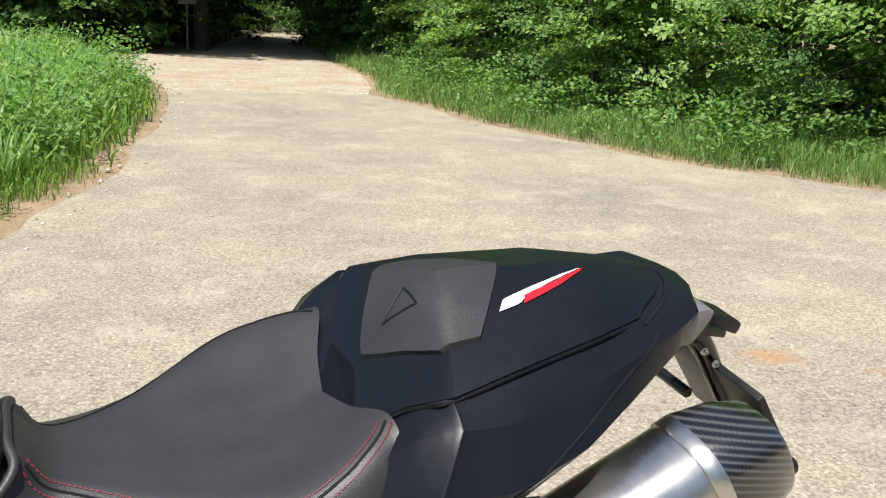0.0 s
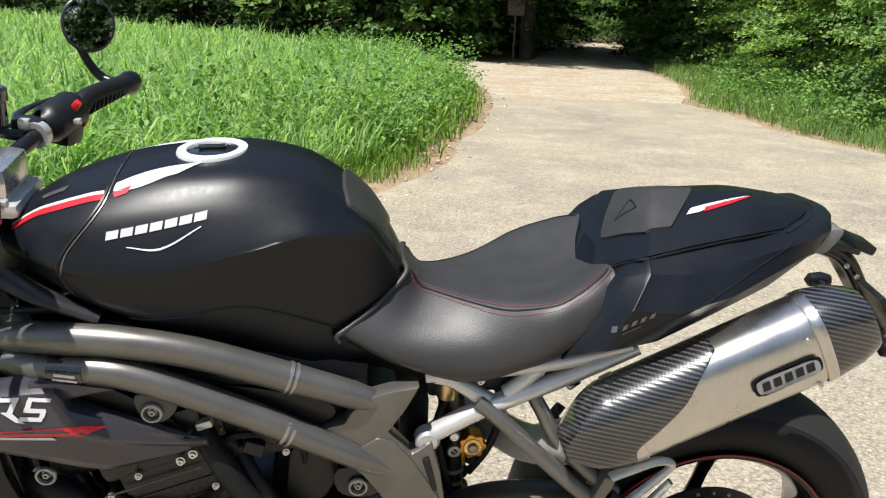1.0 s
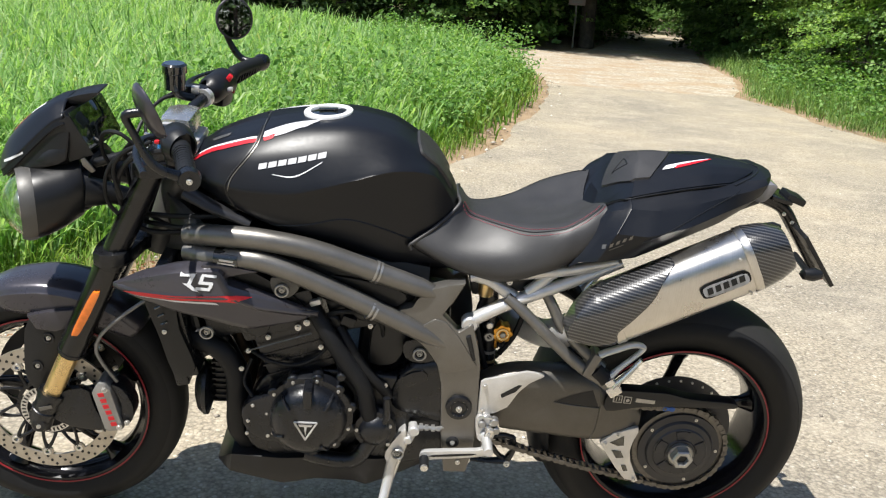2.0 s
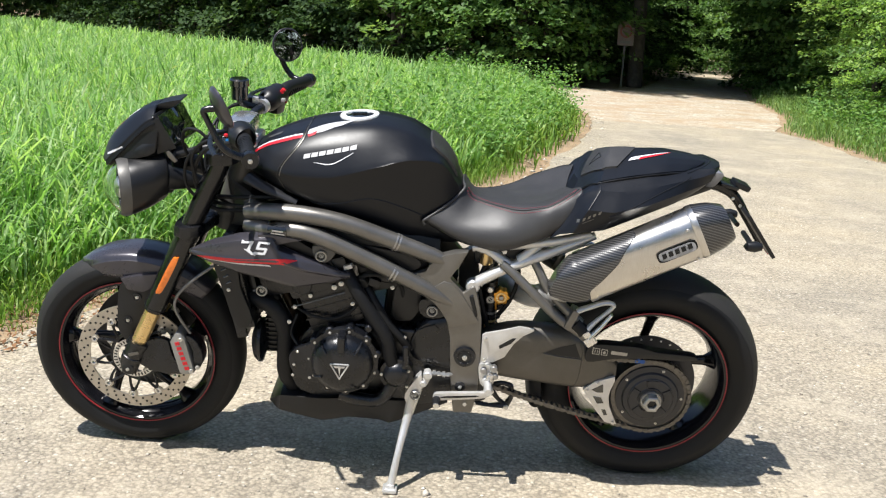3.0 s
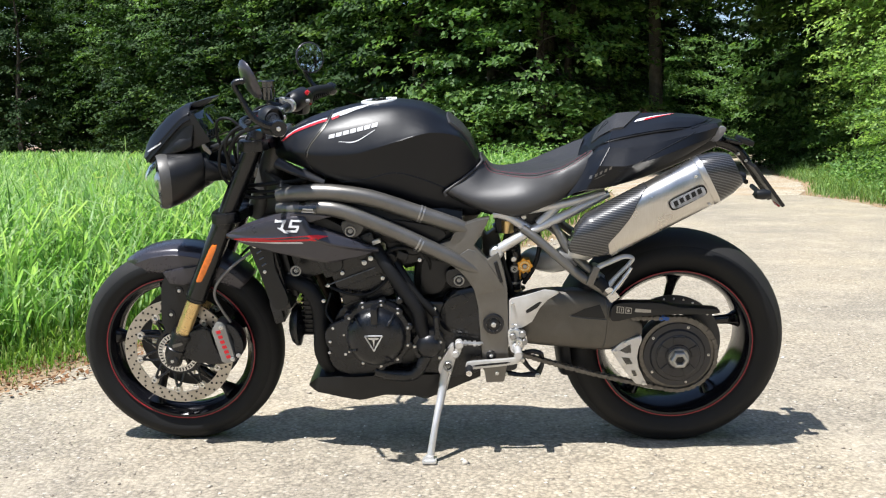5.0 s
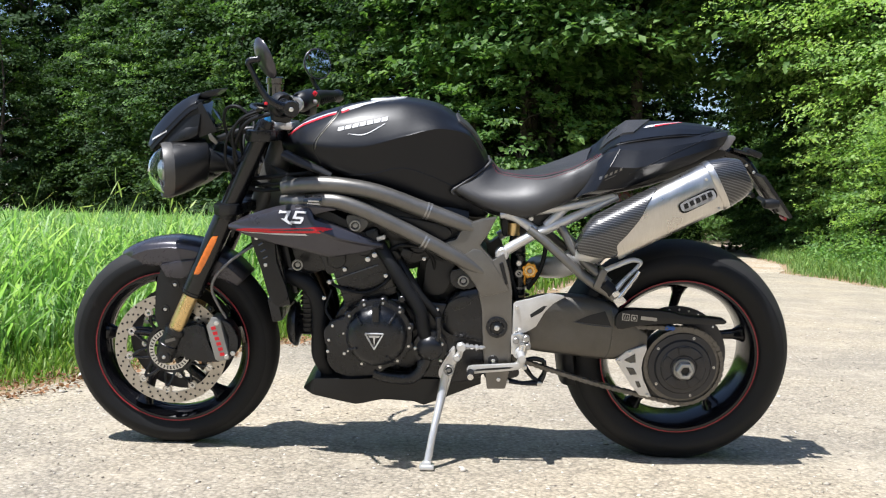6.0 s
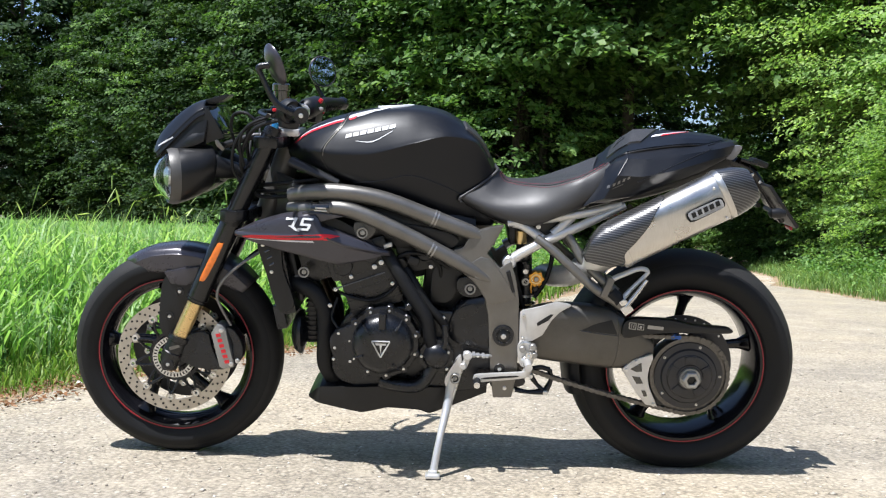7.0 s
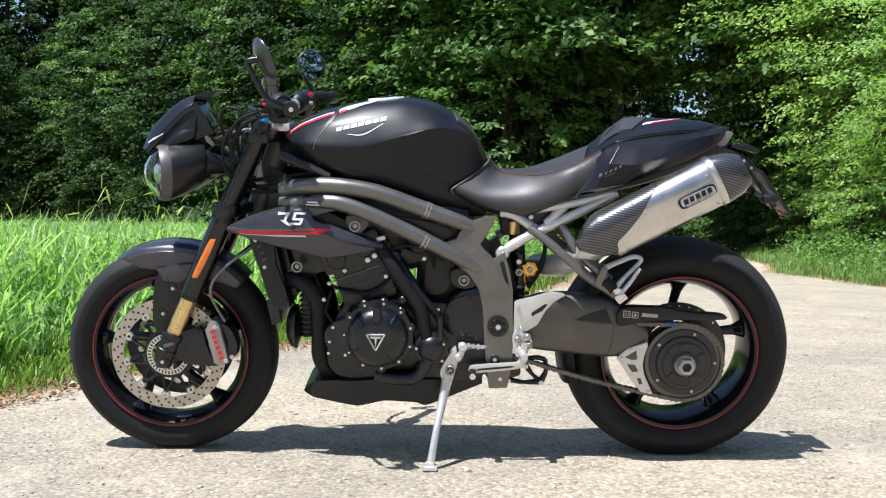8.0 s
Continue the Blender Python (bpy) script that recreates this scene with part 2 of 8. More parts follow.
def blades(xy, height, width, lean, rng):
    """Bent blades of grass at the places xy: seven points each."""
    n = len(xy)
    turn = rng.uniform(0, 2 * np.pi, n)
    fall = turn + rng.normal(1.57, 0.5, n)
    side = np.stack([np.cos(turn), np.sin(turn), np.zeros(n)], 1)
    out = np.stack([np.cos(fall), np.sin(fall), np.zeros(n)], 1)
    h = height * rng.uniform(0.62, 1.12, n)
    w = width * rng.uniform(0.6, 1.3, n)
    bend = lean * rng.uniform(0.15, 1.0, n)
    base = np.column_stack([xy, np.full(n, -0.02)])
    v = np.zeros((n, 7, 3))
    for k, (f, ww) in enumerate(((0.0, 0.7), (0.5, 1.0), (0.82, 0.75))):
        c = base + out * (bend * h * f * f)[:, None] + np.array([0, 0, 1.0])[None, :] * (h * (f - 0.18 * bend * f ** 3))[:, None]
        v[:, 2 * k] = c - side * (w * ww / 2)[:, None]
        v[:, 2 * k + 1] = c + side * (w * ww / 2)[:, None]
    v[:, 6] = base + out * (bend * h * 1.12)[:, None] + np.array([0, 0, 1.0])[None, :] * (h * (1 - 0.42 * bend))[:, None]
    return v


def side_of(line, pts):
    """For each point the signed distance from a line: above nought to its left."""
    best = np.full(len(pts), 1e9)
    sign = np.ones(len(pts))
    for a, b in zip(line[:-1], line[1:]):
        a, d = np.array(a), np.array(b) - np.array(a)
        rel = pts - a
        t = np.clip((rel @ d) / (d @ d), 0, 1)
        gap = rel - t[:, None] * d
        dist = np.hypot(gap[:, 0], gap[:, 1])
        s = np.sign(d[0] * rel[:, 1] - d[1] * rel[:, 0])
        hit = dist < best
        best[hit], sign[hit] = dist[hit], s[hit]
    return best * sign


FIELD_LINE = FIELD_EDGE + [(1.1, 13.0), (0.5, 14.8), (-1.6, 17.0), (-4.4, 20.2), (-9.5, 26), (-17, 34.5)]
rng = np.random.default_rng(4)


def scatter(x0, x1, y0, y1, per):
    n = int((x1 - x0) * (y1 - y0) * per)
    return np.column_stack([rng.uniform(x0, x1, n), rng.uniform(y0, y1, n)])


def lumps(pts, scale, seed):
    return np.array([noise.noise(Vector((x * scale, y * scale, seed))) for x, y in pts])


def crop_patch(x0, x1, y0, y1, per, width):
    pts = scatter(x0, x1, y0, y1, per)
    d = side_of(FIELD_LINE, pts)
    pts, d = pts[d > 0.42], d[d > 0.42]
    h = np.clip(0.36 + (d - 0.42) * 0.55, 0, 0.72) * (1 + 0.16 * lumps(pts, 0.9, 2.0) + 0.12 * lumps(pts, 3.1, 6.0))
    return blades(pts, h, width, 0.85, rng)


crop = np.concatenate([crop_patch(-7.5, 1.2, -1.0, 5.0, 1000, 0.014), crop_patch(-8.5, 1.2, 5.0, 10.0, 480, 0.018),
                       crop_patch(-14, 1.2, 10.0, 18.0, 210, 0.024), crop_patch(-24, -2, 18.0, 35.0, 80, 0.04)])


def verge_patch(line, keep, near, far, x0, x1, y0, y1, per, height, width):
    pts = scatter(x0, x1, y0, y1, per)
    d = side_of(line, pts) * keep
    thin = rng.uniform(0, 1, len(pts)) < np.clip((d - near) / 0.25, 0, 1)
    ok = (d > near) & (d < far) & thin & (lumps(pts, 2.6, 7.0) > -0.33)
    pts, d = pts[ok], d[ok]
    h = height * np.clip(0.35 + (d - near) * 1.3, 0, 1.0) * (1 + 0.3 * lumps(pts, 1.7, 4.0) + 0.35 * lumps(pts, 4.3, 8.0))
    return blades(pts, h, width, 0.75, rng)


left_verge = np.concatenate([verge_patch(FIELD_LINE, 1, 0.08, 0.95, -4.5, 1.4, -2, 6, 1700, 0.24, 0.007), verge_patch(FIELD_LINE, 1, 0.05, 0.9, -6, 1.6, 6, 19, 450, 0.42, 0.016), verge_patch(FIELD_LINE, 1, 0.0, 0.7, -4.5, 0.4, -1.5, 4, 3200, 0.11, 0.0045)])
verge = new("grass_verge", quads_mesh("grass_verge", left_verge, 7, VERGE, BLADE))
tagged(verge, "unmown short grass between the lane and the crop", "grass", kind="stuff")
RIGHT_LINE = [(6.6, 24), (5.3, 18.5), (4.75, 14.5), (4.2, 12.6)] + VERGE_EDGE
right_verge = np.concatenate([verge_patch(RIGHT_LINE, 1, 0.05, 2.6, 3.4, 12, 2.0, 9.0, 1500, 0.27, 0.006), verge_patch(RIGHT_LINE, 1, 0.05, 2.6, 3.4, 10, 9.0, 22.0, 620, 0.30, 0.011)])
verge_b = new("grass_verge", quads_mesh("grass_verge", right_verge, 7, VERGE_DIM, BLADE))
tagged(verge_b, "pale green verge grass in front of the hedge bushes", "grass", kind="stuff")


def stalks(line, near, far, x0, x1, y0, y1, per):
    """Tall flowering stems that stand out of the crop."""
    pts = scatter(x0, x1, y0, y1, per)
    d = side_of(line, pts)
    pts, d = pts[(d > near) & (d < far)], d[(d > near) & (d < far)]
    h = rng.uniform(0.72, 1.02, len(pts)) * np.clip(0.55 + d * 0.4, 0, 1)
    stem = blades(pts, h, 0.007, 0.5, rng)
    tip = stem[:, 6]
    heads = np.zeros((len(pts), 7, 3))
    back = stem[:, 4] * 0.5 + stem[:, 5] * 0.5
    run = (tip - back) / np.maximum(1e-6, np.linalg.norm(tip - back, axis=1))[:, None]
    wide = np.cross(run, np.array([0.3, 0.2, 1.0]))
    for k, (f, w) in enumerate(((-0.01, 0.003), (0.035, 0.0075), (0.085, 0.005))):
        heads[:, 2 * k] = tip + run * f - wide * w
        heads[:, 2 * k + 1] = tip + run * f + wide * w
    heads[:, 6] = tip + run * 0.115 - np.array([0, 0, 0.012])
    return stem, heads


stem_, head_ = stalks(FIELD_LINE, 0.55, 3.2, -6.5, 1.2, -0.5, 7.0, 16)
tall_stems = new("tall_grass", quads_mesh("tall_grass", np.concatenate([stem_, head_]), 7, STALK, BLADE))
tagged(tall_stems, "tall pale grass stems with seed heads above the crop", "grass", kind="stuff")
dry = np.concatenate([verge_patch(FIELD_LINE, 1, -0.02, 0.42, -4.5, 1.4, -2, 10, 200, 0.09, 0.006), verge_patch(RIGHT_LINE, 1, -0.02, 0.4, 3.4, 12, 2, 16, 110, 0.1, 0.008)])
dry_grass = new("dry_grass", quads_mesh("dry_grass", dry, 7, STRAW, BLADE))
tagged(dry_grass, "thin dry straw along the crumbling lane edge", "grass", kind="stuff")


# ---- trees and bushes ----
LEAFLET = [(0, 1, 2), (0, 2, 3)]


def leaves(centres, normals, size, r):
    """Folded pointed leaves: four points each."""
    n = len(centres)
    nrm = normals + r.normal(0, 0.45, (n, 3))
    nrm /= np.linalg.norm(nrm, axis=1)[:, None]
    along = r.normal(0, 1, (n, 3))
    along -= nrm * np.sum(along * nrm, 1)[:, None]
    along /= np.linalg.norm(along, axis=1)[:, None]
    across = np.cross(nrm, along)
    s = (size * r.uniform(0.65, 1.35, n))[:, None]
    v = np.zeros((n, 4, 3))
    v[:, 0] = centres - along * s * 0.5
    v[:, 1] = centres + across * s * 0.33 + nrm * s * 0.10
    v[:, 2] = centres + along * s * 0.55
    v[:, 3] = centres - across * s * 0.33 + nrm * s * 0.10
    return v


def crown_leaves(height, radius, low, sprays, per, size, seed, drop=0.25):
    """Leaves in flat sprays on an uneven crown: most near its skin, some inside."""
    r = np.random.default_rng(seed)
    out = []
    k = 0
    while k < sprays:
        a, u = r.uniform(0, 2 * np.pi), r.uniform(0, 1)
        z = low + (height - low) * u
        prof = math.sin(math.pi * min(1, 0.16 + 0.84 * u) ** 0.8) ** 0.55 if u < 0.995 else 0.1
        bulge = 1 + 0.38 * noise.noise(Vector((math.cos(a) * 1.6, math.sin(a) * 1.6, z * 0.55 + seed))) + 0.22 * noise.noise(Vector((math.cos(a) * 4.1, math.sin(a) * 4.1, z * 1.5 + seed)))
        rad = radius * prof * bulge * math.sqrt(r.uniform(0.35, 1.0))
        if noise.noise(Vector((math.cos(a) * rad * 0.9, math.sin(a) * rad * 0.9, z * 0.9 + seed * 3))) < -0.17:
            k += 0.3
            continue
        c = np.array([math.cos(a) * rad, math.sin(a) * rad, z])
        outward = np.array([math.cos(a), math.sin(a), 0])
        m = int(per * r.uniform(0.5, 1.4))
        length, wide = r.uniform(0.35, 0.75) * radius * 0.42, r.uniform(0.2, 0.4) * radius * 0.42
        side = np.array([-outward[1], outward[0], 0])
        t, w = r.uniform(-0.6, 1, m), r.normal(0, 0.55, m)
        pos = c + outward * (t * length)[:, None] + side * (w * wide)[:, None] + np.array([0, 0, 1]) * (r.normal(0, 0.07, m) * radius * 0.35 - drop * np.maximum(t, 0) ** 2 * length)[:, None]
        pos[:, 2] = np.maximum(pos[:, 2], 0.03)
        nrm = np.array([0, 0, 1.0]) + outward * r.uniform(0.1, 0.9)
        out.append(leaves(pos, np.repeat(nrm[None], m, 0), size, r))
        k += 1
    return np.concatenate(out)


def limb(path, r0, r1, sides=7):
    verts, faces = [], []
    pts = spline(path, 3)
    for i, p in enumerate(pts):
        d = pts[min(i + 1, len(pts) - 1)] - pts[max(i - 1, 0)]
        q = Vector(d).to_track_quat("Z", "Y")
        rad = r0 + (r1 - r0) * i / (len(pts) - 1)
        for k in range(sides):
            a = 2 * math.pi * k / sides
            verts.append(Vector(p) + q @ Vector((math.cos(a) * rad, math.sin(a) * rad, 0)))
    for i in range(len(pts) - 1):
        for k in range(sides):
            faces.append((i * sides + k, i * sides + (k + 1) % sides, (i + 1) * sides + (k + 1) % sides, (i + 1) * sides + k))
    return verts, faces


def wood(height, girth, limbs, reach, seed, low=0.25):
    r = random.Random(seed)
    stem = [(0, 0, -0.1), (r.uniform(-.1, .1), r.uniform(-.1, .1), height * 0.3), (r.uniform(-.3, .3), r.uniform(-.3, .3), height * 0.62), (r.uniform(-.3, .3), r.uniform(-.3, .3), height * 0.93)]
    verts, faces = limb(stem, girth, girth * 0.15, 9)
    for i in range(limbs):
        f = low + (0.85 - low) * i / limbs
        a = i * 2.4 + r.uniform(-.5, .5)
        z = height * f
        rr = reach * r.uniform(0.6, 1.0) * (1 - 0.4 * f)
        v, fc = limb([(0, 0, z), (math.cos(a) * rr * .4, math.sin(a) * rr * .4, z + rr * .25), (math.cos(a + .2) * rr, math.sin(a + .2) * rr, z + rr * r.uniform(.2, .6))], girth * 0.36 * (1 - f * .5), girth * 0.05, 6)
        faces += [tuple(k + len(verts) for k in q) for q in fc]
        verts += v
    return verts, faces


def tree(name, label, height, radius, low, sprays, per, size, mat, seed, girth=0.16, category="tree", limbs=10):
    top = new(name)
    v, f = wood(height, girth, limbs, radius, seed, max(0.1, low / height))
    t = new("trunk", mesh_from("trunk", v, f, BARK, True))
    c = new("crown", quads_mesh("crown", crown_leaves(height, radius, low, sprays, per, size, seed), 4, mat, LEAFLET))
    for ob in (t, c):
        ob.parent = top
    return tagged(top, label, category, "bushes beside the lane" if category == "bush" else "trees at the wood's edge")


def plant(kinds, spots, seed):
    """Stand the first of each kind on its spot and copies on the rest."""
    r = random.Random(seed)
    used = set()
    for x, y, k, s in spots:
        ob = kinds[k]
        m = pose(x, y, 0, 0, 0, r.uniform(0, 360)) @ Matrix.Diagonal((s, s, s * r.uniform(0.92, 1.08), 1))
        if k in used:
            o2 = copy_thing(ob, pose(x, y, 0))
        else:
            o2 = ob
            used.add(k)
        o2.matrix_basis = m


dark_a = tree("hornbeam_tree", "dense hornbeam down to the ground, its leaf colour darkened for shade", 9.5, 2.5, 0.1, 430, 42, 0.15, LEAF_DARK, 11)
dark_b = tree("hornbeam_tree", "dense hornbeam down to the ground, its leaf colour darkened for shade", 11.0, 2.8, 0.2, 470, 42, 0.16, LEAF_DARK, 12)
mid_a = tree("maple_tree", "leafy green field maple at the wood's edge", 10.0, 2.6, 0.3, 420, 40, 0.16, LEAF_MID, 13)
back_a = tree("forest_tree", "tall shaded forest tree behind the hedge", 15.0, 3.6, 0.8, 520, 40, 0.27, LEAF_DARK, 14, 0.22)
shade_a = tree("beech_tree", "tall beech whose crown shades the track", 13.0, 4.3, 4.2, 900, 44, 0.20, LEAF_MID, 15, 0.2)
under_a = tree("understory_bush", "dark shaded bush beside the forest track", 3.4, 1.9, 0.05, 190, 60, 0.10, LEAF_MID, 16, 0.05, "bush", 8)
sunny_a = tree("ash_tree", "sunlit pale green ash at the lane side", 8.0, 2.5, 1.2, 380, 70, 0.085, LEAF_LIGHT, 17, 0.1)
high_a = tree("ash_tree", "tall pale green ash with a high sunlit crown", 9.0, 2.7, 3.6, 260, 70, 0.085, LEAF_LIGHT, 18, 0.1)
high_b = tree("maple_tree", "sunlit green maple whose crown hangs over the hedge", 9.5, 2.3, 4.2, 150, 46, 0.13, LEAF_MID, 19, 0.12)
kinds = {"a": dark_a, "b": dark_b, "c": mid_a, "d": back_a, "e": shade_a, "u": under_a, "g": sunny_a, "l": high_a, "h": high_b}
spots = [(0.3, 20.9, "c", 0.85), (0.5, 21.8, "a", 0.75), (3.25, 21.4, "e", 1.0), (7.4, 18.6, "e", 0.9), (0.6, 22.8, "e", 1.0)]
r0 = random.Random(21)
line = [(1.1, 21.6), (-0.9, 22.4), (-2.8, 24.2), (-4.4, 26.3), (-6.0, 28.2), (-7.8, 30.2), (-9.6, 32.2), (-11.4, 34.2), (-13.4, 36.2), (-15.4, 38.4), (-17.6, 40.5), (-20, 43), (-22.5, 45.5), (-23, 40.5), (-26, 43), (-29, 46)]
for i, (x, y) in enumerate(line):
    spots.append((x, y, "ccbabaabbabababb"[i], r0.uniform(0.92, 1.1)))
for i, (x, y) in enumerate([(0.8, 26), (-2, 28), (-5, 31), (-8, 34.5), (-11, 38), (-15, 42), (-19, 46), (1, 32), (-3, 36), (-8, 41), (-13, 47), (-24, 52), (7, 46), (10, 48), (14, 44), (-25, 47), (-29, 51), (-33, 52), (-21, 50)]):
    spots.append((x, y, "d", r0.uniform(0.9, 1.15)))
for x, y, k, s in [(7.8, 20.5, "c", 0.9), (8.6, 24.5, "a", 1.0), (10.5, 28, "b", 1.0), (12.5, 33, "a", 1.0), (13, 24, "d", 1.0), (15, 29, "d", 1.0), (11, 19, "d", 0.9), (16, 20, "d", 1.0), (14, 38, "d", 1.0), (4.2, 27, "a", 0.75)]:
    spots.append((x, y, k, s))
for x, y, s in [(2.6, 23.6, 0.8), (3.4, 27.5, 0.9), (4.6, 32.0, 1.0), (6.4, 38.5, 1.2), (8.6, 43.5, 1.5), (10.6, 43.0, 1.5), (12.6, 41.5, 1.3), (11.2, 35.5, 1.1), (9.6, 29.8, 1.2), (9.4, 34.2, 1.3), (8.0, 39.5, 1.4), (10.2, 26.5, 1.1), (8.2, 25.4, 0.9), (7.3, 21.2, 0.85), (13.5, 46, 1.6), (6.0, 45, 1.6), (10, 47, 1.8), (3.0, 38, 1.5), (1.0, 25.0, 1.0)]:
    spots.append((x, y, "u", s))
for x, y, s in [(7.3, 13.4, 1.0), (8.6, 16.8, 1.05), (8.2, 11.0, 0.95), (9.6, 14.2, 1.1), (10.2, 8.2, 1.0)]:
    spots.append((x, y, "g", s))
spots += [(6.9, 15.9, "l", 0.95), (8.2, 20.0, "l", 1.0), (-2.9, 23.5, "h", 0.9), (2.1, 22.4, "h", 0.95), (-7.4, 29.0, "h", 0.95), (-12.6, 34.9, "h", 1.0), (-17.0, 39.6, "h", 1.05)]
# unseen trees across the lane behind the camera, added for dark reflections
for i, (x, y) in enumerate([(-24, -19), (-20, -21), (-16, -23.5), (-11.5, -25), (-7, -26), (-2.5, -26.5), (2, -27), (6.5, -27), (11, -27), (15.5, -26.5), (20, -26), (24, -24.5), (28, -22), (31, -18), (33, -13), (29.5, -20), (32, -15.5), (26, -23), (25, -18.5), (26.5, -15), (27.5, -11.5), (28.5, -8), (29, -4.5)]):
    spots.append((x, y, "abacbabacabbababababbab"[i], r0.uniform(0.95, 1.15)))
for (x0, y0), (x1, y1) in zip(line[1:12], line[2:13]):
    spots.append((x0 * 0.5 + x1 * 0.5 + 0.9, y0 * 0.5 + y1 * 0.5 + 0.9, "u", 0.85))
plant(kinds, spots, 5)

bush_a = tree("hazel_bush", "sunlit bright green hazel bush beside the lane", 3.6, 1.5, 0.05, 240, 72, 0.060, LEAF_LIGHT, 31, 0.05, "bush", 9)
bush_b = tree("dogwood_bush", "leafy mid green bush over the grass verge", 3.0, 1.35, 0.05, 240, 66, 0.055, LEAF_MID, 32, 0.05, "bush", 9)
bush_c = tree("maple_sapling", "young light green maple at the lane side", 5.2, 1.7, 0.3, 280, 70, 0.068, LEAF_LIGHT, 33, 0.06, "bush", 10)
kinds = {"a": bush_a, "b": bush_b, "c": bush_c, "d": mid_a}
spots = [(6.3, 12.9, "b", 0.9), (6.1, 10.9, "a", 0.9), (5.9, 9.2, "b", 0.92), (6.2, 7.8, "a", 0.85), (6.5, 6.5, "b", 0.8), (7.1, 5.5, "a", 1.0), (8.0, 4.6, "c", 0.9), (9.2, 3.7, "a", 1.0), (10.6, 2.8, "b", 1.1), (7.2, 14.8, "c", 1.0), (7.4, 17.4, "b", 1.1),
         (7.4, 11.2, "c", 1.1), (7.2, 9.0, "c", 1.15), (8.0, 7.4, "c", 1.1), (9.4, 6.2, "c", 1.2), (11.2, 5.0, "c", 1.2), (13, 3.8, "a", 1.2)]
plant(kinds, spots, 6)
spots = [(9.0, 13.5, "d", 1.0), (9.5, 10.0, "d", 1.0), (11.0, 8.0, "d", 1.1), (13.5, 6.5, "d", 1.1), (12.0, 13.0, "d", 1.2)]
r1 = random.Random(8)
for x, y, k, s in spots:
    o2 = copy_thing(mid_a, pose(x, y, 0))
    o2.matrix_basis = pose(x, y, 0, 0, 0, r1.uniform(0, 360)) @ Matrix.Diagonal((s, s, s, 1))


# ---- broad-leaved weeds in the field's corner ----
wp = scatter(-2.6, 1.3, 3.2, 14.0, 24)
wd = side_of(FIELD_LINE, wp)
wp = wp[(wd > 0.25) & (wd < 2.3) & (lumps(wp, 0.7, 3.0) > -0.22)]
wr = np.random.default_rng(88)
weed = []
for x, y in wp:
    n_ = 44
    hh = wr.uniform(0.35, 0.82)
    u = wr.uniform(0.2, 1, n_)
    c_ = np.column_stack([x + wr.normal(0, 0.10, n_) * (1.1 - u * 0.5), y + wr.normal(0, 0.10, n_) * (1.1 - u * 0.5), hh * u])
    weed.append(leaves(c_, np.column_stack([wr.normal(0, 0.4, n_), wr.normal(0, 0.4, n_), np.ones(n_)]), 0.046, wr))
weeds = new("weed_patch", quads_mesh("weed_patch", np.concatenate(weed), 4, WEED, LEAFLET))
tagged(weeds, "broad-leaved green weeds among the crop at the field corner", "weeds", kind="stuff")


wp = scatter(3.6, 11.0, 2.6, 15.0, 9)
wd = side_of(RIGHT_LINE, wp)
wp = wp[(wd > 0.35) & (wd < 1.9) & (lumps(wp, 0.8, 5.0) > -0.15)]
weed = []
for x, y in wp:
    n_ = 60
    hh = wr.uniform(0.25, 0.62)
    u = wr.uniform(0.15, 1, n_)
    c_ = np.column_stack([x + wr.normal(0, 0.15, n_) * (1.15 - u * 0.5), y + wr.normal(0, 0.15, n_) * (1.15 - u * 0.5), hh * u])
    weed.append(leaves(c_, np.column_stack([wr.normal(0, 0.4, n_), wr.normal(0, 0.4, n_), np.ones(n_)]), 0.05, wr))
hedge_weeds = new("weed_patch", quads_mesh("weed_patch", np.concatenate(weed), 4, WEED, LEAFLET))
tagged(hedge_weeds, "low green weeds in the grass before the hedge", "weeds", kind="stuff")


# ---- fallen leaves along the lane's edge ----
lp = scatter(-4.5, 1.5, -2, 2.4, 1300)
ld = side_of(FIELD_LINE, lp)
lp = lp[(ld > -0.14) & (ld < 0.30) & (lumps(lp, 2.2, 9.0) > -0.25)]
lay = np.repeat(np.array([[0, 0, 1.0]]), len(lp), 0)
fallen = leaves(np.column_stack([lp, np.full(len(lp), 0.008)]), lay, 0.021, np.random.default_rng(77))
fallen[:, :, 2] = np.clip(fallen[:, :, 2], 0.001, 0.03)
litter = new("leaf_litter", quads_mesh("leaf_litter", fallen, 4, LITTER, LEAFLET))
tagged(litter, "brown fallen leaves and litter along the lane edge", "leaf litter", kind="stuff")


# ---- loose stones on the lane ----
def pebble_mesh(pts, size, seed):
    """Flat six-cornered stones half sunk into the surface."""
    r = np.random.default_rng(seed)
    n = len(pts)
    s = (size * r.lognormal(0, 0.4, n))[:, None]
    turn = r.uniform(0, 6.28, n)
    v = np.zeros((n, 6, 3))
    c = np.column_stack([pts, np.zeros(n)])
    for k in range(4):
        a = turn + k * 1.571 + r.uniform(-0.35, 0.35, n)
        v[:, k] = c + np.column_stack([np.cos(a), np.sin(a), np.full(n, 0.12)]) * s * r.uniform(0.7, 1.2, (n, 1))
        v[:, k, 2] = 0.0015
    v[:, 4] = c + np.column_stack([r.uniform(-0.3, 0.3, n), r.uniform(-0.3, 0.3, n), r.uniform(0.35, 0.75, n)]) * s
    v[:, 5] = c + np.column_stack([r.uniform(-0.2, 0.2, n), r.uniform(-0.2, 0.2, n), np.full(n, -0.3)]) * s
    return v


